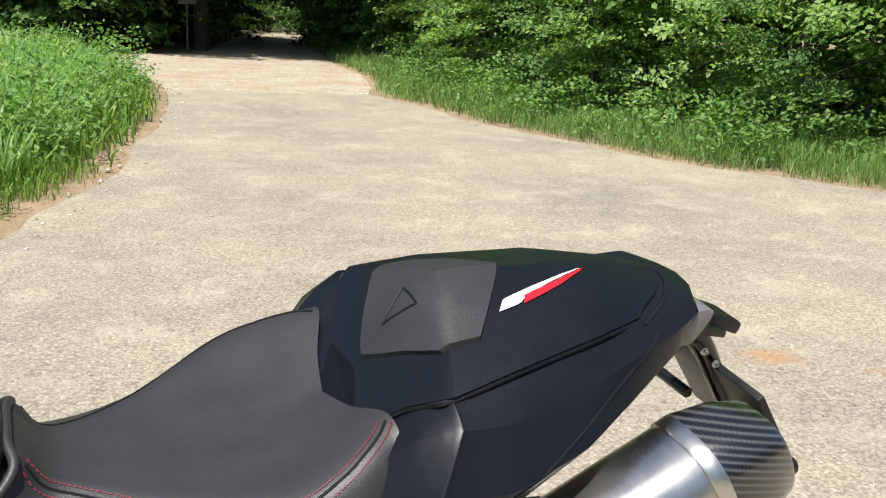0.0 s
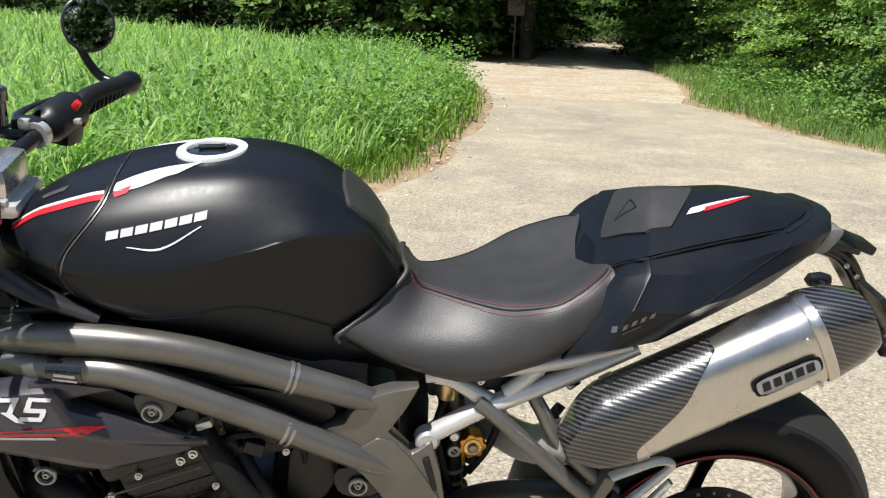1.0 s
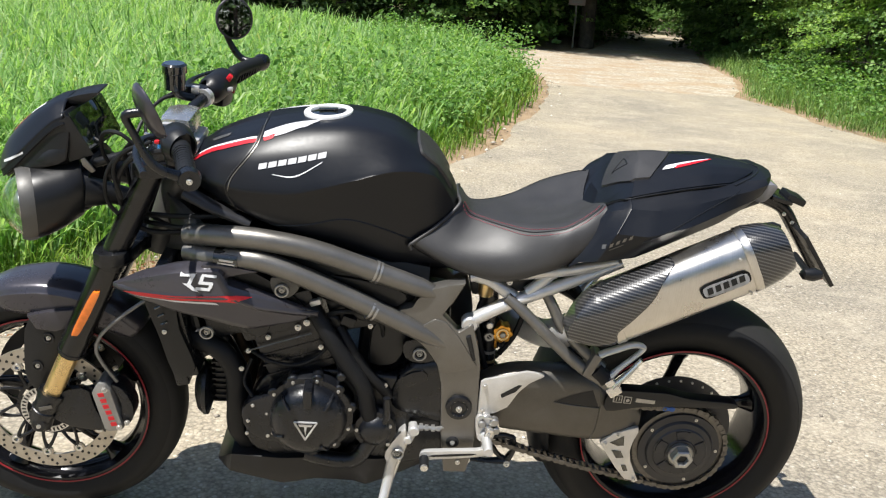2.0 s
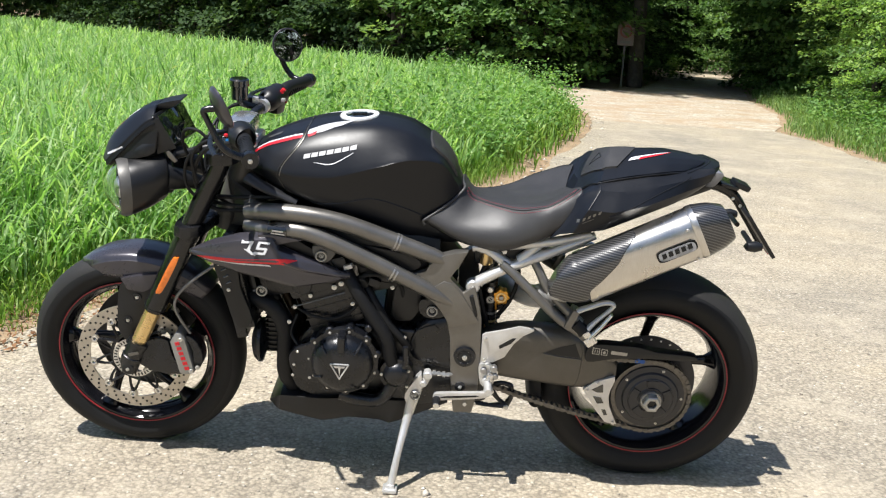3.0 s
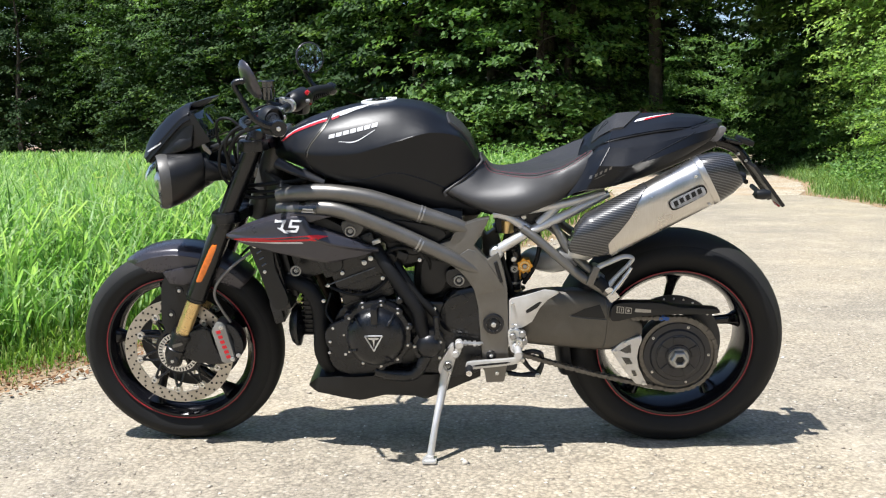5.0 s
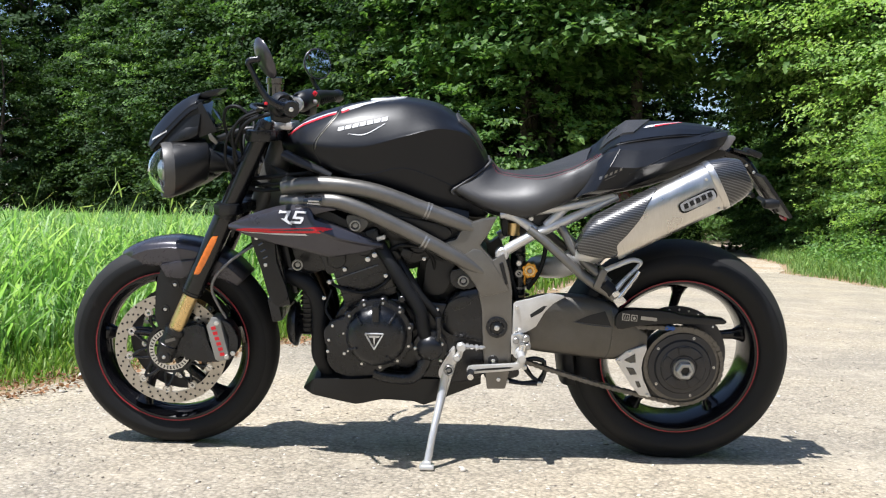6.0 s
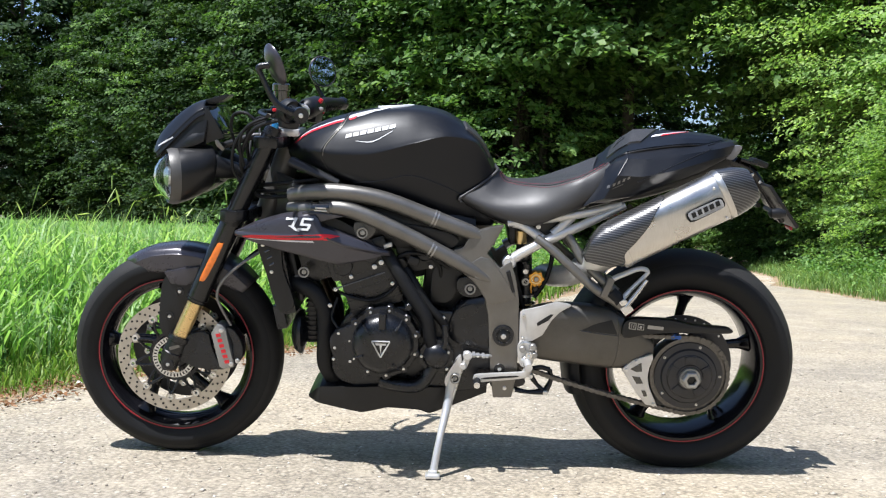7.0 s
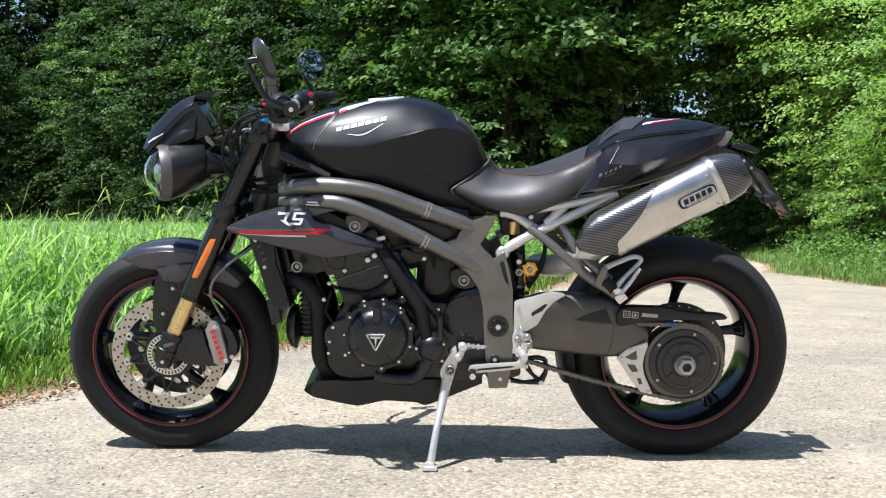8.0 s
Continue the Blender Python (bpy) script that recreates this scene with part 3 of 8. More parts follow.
PEBBLE_FACES = [(0, 1, 4), (1, 2, 4), (2, 3, 4), (3, 0, 4), (1, 0, 5), (2, 1, 5), (3, 2, 5), (0, 3, 5)]
near = np.concatenate([scatter(-2.6, 2.4, -1.6, 2.2, 300), scatter(-2.0, 5.0, 2.2, 6.0, 90)])
near = near[(side_of(FIELD_LINE, near) < 0.25) & (side_of(RIGHT_LINE, near) < 0.1)]
chips = new("stone_chips", quads_mesh("stone_chips", pebble_mesh(near, 0.0038, 3), 6, PEBBLE, PEBBLE_FACES))
tagged(chips, "pale loose stone chips scattered over the lane", "gravel", kind="stuff")
rim_pts = np.concatenate([scatter(-4.5, 1.3, -2, 12, 160), scatter(3.4, 8, 2, 14, 60)])
ok = ((np.abs(side_of(FIELD_LINE, rim_pts)) < 0.22) | (np.abs(side_of(RIGHT_LINE, rim_pts)) < 0.2))
edge_stones = new("edge_stones", quads_mesh("edge_stones", pebble_mesh(rim_pts[ok][::3], 0.011, 5), 6, PEBBLE, PEBBLE_FACES))
tagged(edge_stones, "dusty small stones along the broken lane edge", "gravel", kind="stuff")

# ---- the crop, with the part of the field beside and behind the camera ----
crop = np.concatenate([crop, crop_patch(-16, -7.5, -1.0, 10.0, 70, 0.05), crop_patch(-16, -1.5, -12.0, -1.0, 110, 0.045)])
crop_field = new("crop_field", quads_mesh("crop_field", crop, 7, CROP, BLADE))
tagged(crop_field, "dense bright green field of knee-high young cereal", "grass field", kind="stuff")


# ---- notice beside the track ----
# board white is darkened in colour to stand for the tree shade on it
SIGNWHITE = worn("shaded_sign_white", (0.17, 0.13, 0.115), 0.6, scale=8, vary=0.2)
SIGNRED = worn("dull_sign_red", (0.20, 0.05, 0.04), 0.55, scale=8, vary=0.15)
SIGNPOST = worn("sign_post_metal", (0.16, 0.16, 0.15), 0.5, metal=0.5, scale=10, vary=0.2)


def sign():
    top = new("track_sign")
    top.matrix_world = pose(2.86, 20.9, 0, 0, 0, 3) @ Matrix.Diagonal((1.03, 1, 1.03, 1))
    tagged(top, "white and red notice board, darkened for shade, on grey post", "sign")

    def piece(name, verts, faces, mat):
        ob = new(name, mesh_from(name, verts, faces, mat))
        ob.parent = top

    def slab(x0, x1, z0, z1, y0, y1):
        v = [(x, y, z) for y in (y0, y1) for x, z in ((x0, z0), (x1, z0), (x1, z1), (x0, z1))]
        return v, [(0, 1, 2, 3), (7, 6, 5, 4), (0, 4, 5, 1), (1, 5, 6, 2), (2, 6, 7, 3), (3, 7, 4, 0)]

    v, f = limb([(0, 0.03, 0.0), (0, 0.03, 0.7), (0, 0.03, 1.45)], 0.025, 0.025, 10)
    piece("post", v, f, SIGNPOST)
    piece("board", [(-0.19, -0.01, 0.95), (0.19, -0.01, 0.95), (0.19, -0.01, 1.40), (0.10, -0.01, 1.49), (-0.10, -0.01, 1.49), (-0.19, -0.01, 1.40), (-0.19, 0.004, 0.95), (0.19, 0.004, 0.95), (0.19, 0.004, 1.40), (0.10, 0.004, 1.49), (-0.10, 0.004, 1.49), (-0.19, 0.004, 1.40)],
          [(0, 1, 2, 3, 4, 5), (11, 10, 9, 8, 7, 6)] + [(k, k + 6, (k + 1) % 6 + 6, (k + 1) % 6) for k in range(6)], SIGNWHITE)
    ring_v, ring_f = [], []
    for k in range(32):
        a = 2 * math.pi * k / 32
        for r in (0.105, 0.145):
            ring_v.append((r * math.cos(a), -0.0145, 1.27 + r * math.sin(a)))
            ring_v.append((r * math.cos(a), -0.0105, 1.27 + r * math.sin(a)))
    for k in range(32):
        i, j = k * 4, (k + 1) % 32 * 4
        ring_f += [(i, i + 2, j + 2, j), (i + 1, j + 1, j + 3, i + 3), (i, j, j + 1, i + 1), (i + 2, i + 3, j + 3, j + 2)]
    piece("red_ring", ring_v, ring_f, SIGNRED)
    v, f = slab(-0.12, 0.12, 1.00, 1.06, -0.0145, -0.0105)
    piece("text_bar", v, f, SIGNPOST)


sign()


# ---- motorcycle: materials ----
MATT = worn("matt_black_paint", (0.0055, 0.0064, 0.0092), 0.37, scale=9, vary=0.10, spec=0.33)
SATIN = worn("satin_graphite_paint", (0.050, 0.047, 0.057), 0.30, metal=0.4, scale=9, vary=0.10, coat=0.4)
PLASTIC = worn("black_plastic", (0.0058, 0.0062, 0.0074), 0.40, scale=30, vary=0.25, bump=0.15, spec=0.42)
CAST = worn("black_cast_metal", (0.0056, 0.0062, 0.0082), 0.28, metal=0.0, spec=0.5, scale=40, vary=0.3, bump=0.3, bump_scale=700)
GREY = worn("grey_frame_paint", (0.168, 0.160, 0.147), 0.36, metal=0.70, scale=22, vary=0.12, bump=0.12, bump_scale=900)
HUBDARK = worn("dark_hub_metal", (0.030, 0.030, 0.033), 0.36, metal=0.3, scale=30, vary=0.2)
ARMGREY = worn("swing_arm_grey", (0.110, 0.103, 0.093), 0.42, metal=0.75, scale=22, vary=0.14, bump=0.12, bump_scale=900)
ALLOY = worn("scuffed_alloy", (0.36, 0.35, 0.335), 0.38, metal=0.8, scale=40, vary=0.2)
GREYDARK = worn("dark_grey_alloy", (0.085, 0.082, 0.077), 0.45, metal=0.35, scale=22, vary=0.14, bump=0.12, bump_scale=900)
SILVER = worn("cast_silver_alloy", (0.60, 0.59, 0.575), 0.34, metal=0.55, scale=30, vary=0.12, bump=0.1)
STEEL = worn("bright_steel", (0.66, 0.65, 0.63), 0.28, metal=0.95, scale=60, vary=0.15)
DISC = worn("brake_disc_steel", (0.47, 0.43, 0.37), 0.38, metal=0.8, scale=35, vary=0.16)
GOLD = worn("gold_anodised", (0.72, 0.52, 0.24), 0.28, metal=0.85, scale=25, vary=0.10)
RUBBER = worn("tyre_rubber", (0.0092, 0.0094, 0.0100), 0.58, spec=0.24, scale=16, vary=0.25, bump=0.25, bump_scale=500)
WORN_TREAD = worn("dusty_tread_rubber", (0.020, 0.0195, 0.019), 0.66, spec=0.28, scale=12, vary=0.25, bump=0.25, bump_scale=500)
HOSE = worn("black_rubber_hose", (0.0068, 0.0072, 0.0084), 0.55, spec=0.28, scale=40, vary=0.2)
VINYL = worn("seat_vinyl", (0.029, 0.028, 0.0285), 0.46, scale=18, vary=0.12, bump=0.35, bump_scale=520)
RED = worn("red_paint", (0.60, 0.012, 0.022), 0.35, scale=30, vary=0.08)
TANKRED = worn("deep_red_stripe", (0.42, 0.014, 0.024), 0.36, scale=30, vary=0.08)
STRIPE = worn("dull_red_stripe", (0.25, 0.012, 0.02), 0.4, scale=30, vary=0.1)
DECALGREY = worn("pale_grey_decal", (0.50, 0.50, 0.51), 0.4, scale=30, vary=0.06)
RINGSILVER = worn("bright_filler_ring", (0.78, 0.78, 0.77), 0.42, metal=0.25, scale=30, vary=0.06)
THREAD = worn("red_thread", (0.24, 0.03, 0.05), 0.7, scale=60, vary=0.2)
WHITE = worn("silver_white_decal", (0.66, 0.66, 0.67), 0.35, scale=30, vary=0.06)
RIMBLACK = worn("gloss_black_rim", (0.006, 0.006, 0.008), 0.16, spec=0.4, scale=20, vary=0.15)
ORANGE = worn("orange_reflector", (0.85, 0.20, 0.015), 0.22, scale=90, vary=0.2, coat=0.6)
CHAINMAT = worn("oiled_chain_steel", (0.13, 0.122, 0.112), 0.38, metal=0.8, scale=120, vary=0.35)
BOLTGREY = worn("zinc_plated_steel", (0.36, 0.355, 0.34), 0.36, metal=0.7, scale=60, vary=0.15)
BRONZE = worn("heat_tinted_pipe", (0.085, 0.062, 0.045), 0.38, metal=0.7, scale=16, vary=0.35)
FORKBLACK = worn("gloss_black_anodised", (0.006, 0.006, 0.007), 0.22, scale=30, vary=0.15, spec=0.5)
MIRROR = Mat("mirror_glass", 0.02, 1.0).color((0.82, 0.84, 0.85)).m
SCREEN = Mat("display_glass", 0.05, 0.0, 0.6, 1.0, 0.03).color((0.006, 0.008, 0.007)).m
POLISHED = worn("polished_alloy", (0.70, 0.69, 0.67), 0.24, metal=0.9, scale=40, vary=0.12)
LAMPBLACK = worn("satin_black_lamp", (0.009, 0.009, 0.0095), 0.34, spec=0.36, scale=12, vary=0.12)
LAMPGREY = worn("tail_lamp_lens", (0.15, 0.145, 0.15), 0.2, scale=50, vary=0.15, coat=0.8)


def make_can():
    """Brushed titanium: fine streaks round the silencer and blotchy gloss."""
    m = Mat("brushed_titanium", 0.3, 1.0)
    st = m.node("ShaderNodeMapping", Vector=m.coords())
    st.inputs["Rotation"].default_value = (0, radians(27.7), 0)
    st.inputs["Scale"].default_value = (900, 30, 30)
    fine = m.node("ShaderNodeTexNoise", Vector=st.outputs[0], Scale=1.0, Detail=3.0).outputs["Fac"]
    blot = m.noise(16, 4)
    m.color(m.ramp(m.math("ADD", m.math("MULTIPLY", fine, 0.5), m.math("MULTIPLY", blot, 0.5)), [(0.3, (0.50, 0.475, 0.44)), (0.7, (0.66, 0.64, 0.61))]))
    m.set("Roughness", m.ramp(blot, [(0.3, (0.25,)), (0.7, (0.36,))]))
    m.bump(fine, 0.12, 0.0006)
    return m.m


def make_carbon():
    """Carbon twill under clear coat: ribs a few millimetres wide that run aslant."""
    m = Mat("carbon_twill", 0.30, 0.0, 0.5, 0.9, 0.08)
    mp = m.node("ShaderNodeMapping", Vector=m.coords())
    mp.inputs["Rotation"].default_value = (0, radians(-12), 0)
    sep = m.node("ShaderNodeSeparateXYZ", Vector=mp.outputs[0])
    band = m.math("SINE", m.math("MULTIPLY", m.math("ADD", sep.outputs["Z"], m.math("MULTIPLY", sep.outputs["Y"], 0.45)), 900.0))
    cross = m.math("SINE", m.math("MULTIPLY", sep.outputs["X"], 1500.0))
    w = m.math("ADD", m.math("MULTIPLY", band, 0.42), m.math("ADD", m.math("MULTIPLY", cross, 0.08), 0.5))
    m.color(m.ramp(w, [(0.2, (0.006, 0.006, 0.007)), (0.55, (0.018, 0.018, 0.020)), (0.95, (0.080, 0.078, 0.077))]))
    m.bump(w, 0.25, 0.0008)
    return m.m


def make_lens():
    m = Mat("headlight_glass", 0.03, 0.0)
    m.color((0.95, 0.97, 0.98))
    m.set("Transmission Weight", 1.0).set("IOR", 1.2)
    return m.m


CAN, CARBON, LENS = make_can(), make_carbon(), make_lens()


# ---- motorcycle: shape helpers ----
def shade(me, angle=38):
    me.polygons.foreach_set("use_smooth", [True] * len(me.polygons))
    me.set_sharp_from_angle(angle=radians(angle))
    return me


def to_mesh(name, bm, mat, angle=38):
    bmesh.ops.recalc_face_normals(bm, faces=bm.faces[:])
    me = bpy.data.meshes.new(name)
    bm.to_mesh(me)
    bm.free()
    for mt in mat if isinstance(mat, (list, tuple)) else [mat]:
        me.materials.append(mt)
    return shade(me, angle)


def part(name, bm, mat, parent, label="", angle=38):
    """Links a bmesh or mesh as one mesh object under a thing or a part."""
    me = bm if isinstance(bm, bpy.types.Mesh) else to_mesh(name, bm, mat, angle)
    ob = new(name, me)
    ob.parent = parent
    return tagged(ob, label)


def join(*bms):
    out = bms[0]
    for b in bms[1:]:
        me = bpy.data.meshes.new("tmp")
        b.to_mesh(me)
        b.free()
        out.from_mesh(me)
        bpy.data.meshes.remove(me)
    return out


def moved(bm, m):
    bmesh.ops.transform(bm, matrix=m, verts=bm.verts[:])
    return bm


def mirrored(bm):
    """The same shape on the other side of the bike."""
    b2 = bm.copy()
    bmesh.ops.transform(b2, matrix=Matrix.Diagonal((1, -1, 1, 1)), verts=b2.verts[:])
    bmesh.ops.reverse_faces(b2, faces=b2.faces[:])
    return b2


def skin(grid, closed=True, caps=True):
    """Skin over rows of points."""
    bm = bmesh.new()
    rows = [[bm.verts.new(tuple(p)) for p in row] for row in grid]
    n = len(rows[0])
    for a, b in zip(rows[:-1], rows[1:]):
        for k in range(n if closed else n - 1):
            bm.faces.new((a[k], a[(k + 1) % n], b[(k + 1) % n], b[k]))
    if caps and closed:
        bm.faces.new(rows[0])
        bm.faces.new(rows[-1][::-1])
    bmesh.ops.recalc_face_normals(bm, faces=bm.faces[:])
    return bm


def crisp_line(pts, steps, crisp):
    """A smooth line drawn back towards straight runs between its points."""
    smooth = np.array(spline(pts, steps), float)
    p = np.array(pts, float)
    f = np.linspace(0, len(p) - 1, len(smooth))
    straight = np.stack([np.interp(f, np.arange(len(p)), p[:, k]) for k in range(p.shape[1])], 1)
    return list(smooth + (straight - smooth) * crisp)


def hull(rows, across=5, along=5, mirror=True, closed=True, crisp=0.0):
    """A body from half sections, each a row of (x, half width, z) from its top middle to its bottom middle."""
    half = [crisp_line(r, across, crisp) for r in rows]
    lines = [crisp_line([h[k] for h in half], along, crisp * 0.8) for k in range(len(half[0]))]
    grid = []
    for i in range(len(lines[0])):
        ring = [np.array((l[i][0], -max(0.0, l[i][1]), l[i][2])) for l in lines]
        if mirror:
            other = [np.array((p[0], -p[1], p[2])) for p in ring[1:-1]] if closed else [np.array((p[0], -p[1], p[2])) for p in ring[1:]]
            ring = ring + other[::-1] if closed else other[::-1] + ring
        grid.append(ring)
    return skin(grid, closed, closed)


def tube(path, radius, sides=12, steps=5, caps=True, squash=1.0):
    pts = spline(path, steps) if steps > 1 else [np.array(p, float) for p in path]
    n = len(pts)
    radii = radius if isinstance(radius, (list, tuple)) else [radius, radius]
    grid = []
    q = None
    for i, p in enumerate(pts):
        d = Vector(pts[min(i + 1, n - 1)] - pts[max(i - 1, 0)]).normalized()
        if q is None:
            q = d.to_track_quat("Z", "Y")
        else:
            q = (q @ Vector((0, 0, 1))).rotation_difference(d) @ q
        f = i / (n - 1) * (len(radii) - 1)
        j = min(int(f), len(radii) - 2)
        r = radii[j] + (radii[j + 1] - radii[j]) * (f - j)
        grid.append([Vector(p) + q @ Vector((math.cos(2 * math.pi * k / sides) * r, math.sin(2 * math.pi * k / sides) * r * squash, 0)) for k in range(sides)])
    return skin(grid, True, caps)


def lathe(profile, centre=(0, 0, 0), axis="Y", sides=48, closed=True):
    """Turns a profile of (radius, place along the axis)."""
    grid = []
    for k in range(sides):
        a = 2 * math.pi * k / sides
        c, s = math.cos(a), math.sin(a)
        if axis == "Y":
            grid.append([(centre[0] + r * c, centre[1] + h, centre[2] + r * s) for r, h in profile])
        elif axis == "X":
            grid.append([(centre[0] + h, centre[1] + r * c, centre[2] + r * s) for r, h in profile])
        else:
            grid.append([(centre[0] + r * c, centre[1] + r * s, centre[2] + h) for r, h in profile])
    bm = bmesh.new()
    rows = [[bm.verts.new(p) for p in row] for row in grid]
    n = len(profile)
    for k in range(sides):
        a, b = rows[k], rows[(k + 1) % sides]
        for i in range(n if closed else n - 1):
            bm.faces.new((a[i], a[(i + 1) % n], b[(i + 1) % n], b[i]))
    bmesh.ops.remove_doubles(bm, verts=bm.verts[:], dist=1e-5)
    bmesh.ops.recalc_face_normals(bm, faces=bm.faces[:])
    return bm


def disc(x, y, z, r, depth, sides=20, bevel=0.25):
    """A round boss or cover whose face looks to the bike's left."""
    b = min(r, depth) * bevel
    return lathe([(0, 0), (r, 0), (r, -depth + b), (r - b, -depth), (0, -depth)], (x, y, z), "Y", sides, False)


def plate(outline, y0, y1, bevel=0.002, segments=2):
    """A plate with the outline (x, z) between two places across the bike."""
    bm = bmesh.new()
    a = [bm.verts.new((x, y0, z)) for x, z in outline]
    b = [bm.verts.new((x, y1, z)) for x, z in outline]
    bm.faces.new(a)
    bm.faces.new(b[::-1])
    n = len(a)
    for k in range(n):
        bm.faces.new((a[k], b[k], b[(k + 1) % n], a[(k + 1) % n]))
    bmesh.ops.recalc_face_normals(bm, faces=bm.faces[:])
    if bevel:
        bmesh.ops.bevel(bm, geom=bm.edges[:], offset=bevel, segments=segments, affect="EDGES", profile=0.6, clamp_overlap=True)
    return bm


def soft(outline, steps=4):
    """The outline rounded off through its points."""
    pts = [np.array(p, float) for p in outline]
    n = len(pts)
    out = []
    for i in range(n):
        a, b, c, d = pts[i - 1], pts[i], pts[(i + 1) % n], pts[(i + 2) % n]
        for k in range(steps):
            t = k / steps
            out.append(tuple(0.5 * (2 * b + (c - a) * t + (2 * a - 5 * b + 4 * c - d) * t * t + (3 * b - 3 * c + d - a) * t ** 3)))
    return out


def block(cx, cy, cz, sx, sy, sz, bevel=0.004, ry=0, rz=0, rx=0):
    bm = bmesh.new()
    bmesh.ops.create_cube(bm, size=1, matrix=Matrix.Diagonal((sx, sy, sz, 1)))
    if bevel:
        bmesh.ops.bevel(bm, geom=bm.edges[:], offset=bevel, segments=2, affect="EDGES", profile=0.6, clamp_overlap=True)
    return moved(bm, pose(cx, cy, cz, rx, ry, rz))


def bolt_shape(r=0.008, depth=0.006):
    """A flanged socket bolt, looking to the bike's left, at the origin."""
    return join(lathe([(0, 0), (r, 0), (r, -depth * 0.35), (r * 0.72, -depth * 0.45), (r * 0.68, -depth), (r * 0.36, -depth), (r * 0.3, -depth * 0.55), (0, -depth * 0.5)], (0, 0, 0), "Y", 12, False))


BOLT_MESH = to_mesh("bolt", bolt_shape(0.0056, 0.006), STEEL)
big = lathe([(0.0135, -0.004), (0.0185, -0.004), (0.0195, -0.009), (0.0175, -0.012), (0.0145, -0.012), (0.0130, -0.008)], (0, 0, 0), "Y", 20)
core = bolt_shape(0.0085, 0.010)
floor_ = lathe([(0, -0.002), (0.0140, -0.002), (0.0140, 0.002), (0, 0.002)], (0, 0, 0), "Y", 16, False)
for f in floor_.faces:
    f.material_index = 1
BIGBOLT_MESH = to_mesh("bolt", join(big, core, floor_), [BOLTGREY, CAST])


def bolts(parent, places, me=None, scale=1.0, name="bolt"):
    for x, y, z in places:
        ob = new(name, me or BOLT_MESH)
        ob.parent = parent
        ob.matrix_local = Matrix.Translation((x, y, z)) @ Matrix.Diagonal((scale, scale, scale, 1))


def surface(ob):
    return BVHTree.FromPolygons([v.co.copy() for v in ob.data.vertices], [tuple(p.vertices) for p in ob.data.polygons])


def onto(tree_, x, z, lift=0.0012, side=-1):
    """The place on a body's flank at (x, z), seen from the left (or the right)."""
    hit, nrm, _, _ = tree_.ray_cast(Vector((x, side * 1.0, z)), Vector((0, -side, 0)))
    return hit + (nrm if nrm.y * side > 0 else -nrm) * lift if hit else None


def over(tree_, x, y, lift=0.0012):
    hit, nrm, _, _ = tree_.ray_cast(Vector((x, y, 3.0)), Vector((0, 0, -1)))
    return hit + (nrm if nrm.z > 0 else -nrm) * lift if hit else None


def decal(tree_, top, bottom, across=10, down=3, lift=0.0012, above=False, side=-1):
    """A thin film between two lines of (x, z), or of (x, y) from above, laid on a body."""
    bm = bmesh.new()
    a, b = spline(top, max(1, across // (len(top) - 1))), spline(bottom, max(1, across // (len(bottom) - 1)))
    n = min(len(a), len(b))
    rows = []
    for i in range(n):
        p, q = a[int(i * (len(a) - 1) / (n - 1))], b[int(i * (len(b) - 1) / (n - 1))]
        row = []
        for k in range(down + 1):
            u, v = p + (q - p) * k / down
            hit = over(tree_, u, v, lift) if above else onto(tree_, u, v, lift, side)
            row.append(bm.verts.new(hit) if hit else None)
        rows.append(row)
    for r1, r2 in zip(rows[:-1], rows[1:]):
        for k in range(down):
            q = (r1[k], r1[k + 1], r2[k + 1], r2[k])
            if all(q):
                bm.faces.new(q)
    for f in bm.faces:
        f.normal_update()
    return bm


def bead(tree_, line, r, lift=0.0, above=False, steps=6, side=-1):
    """A thin round bead that follows a body's surface: a seam or a piping."""
    pts = [over(tree_, u, v, lift) if above else onto(tree_, u, v, lift, side) for u, v in spline(line, steps)]
    pts = [p for p in pts if p]
    return tube(pts, r, 6, 1)


# ---- motorcycle ----
BIKE = pose(0, 0.015, 0, 8.8, 0, 1.5)
bike = new("motorcycle")
bike.matrix_world = BIKE
tagged(bike, "matt black naked motorcycle on its side stand, with titanium silencer", "motorcycle")
RZ, FX, FZ = 0.316, -1.441, 0.299


def circle_dots(cx, cz, r, n, phase=0.0):
    return [(cx + r * math.cos(phase + 2 * math.pi * k / n), cz + r * math.sin(phase + 2 * math.pi * k / n)) for k in range(n)]


def tyre_profile(big, width, bead_r):
    """The section of a sports tyre: a round crown and short walls."""
    w = width / 2
    pts = []
    for k in range(25):
        a = math.pi * (k / 24) - math.pi / 2
        y = w * math.sin(a)
        z = big - (big - bead_r) * 0.62 * (1 - math.cos(a) ** 0.9) if abs(a) < 1.5 else big - (big - bead_r) * 0.62
        pts.append((z, y))
    return [(bead_r - 0.004, -w * 0.72), (bead_r + 0.012, -w * 0.82)] + pts + [(bead_r + 0.012, w * 0.82), (bead_r - 0.004, w * 0.72)]


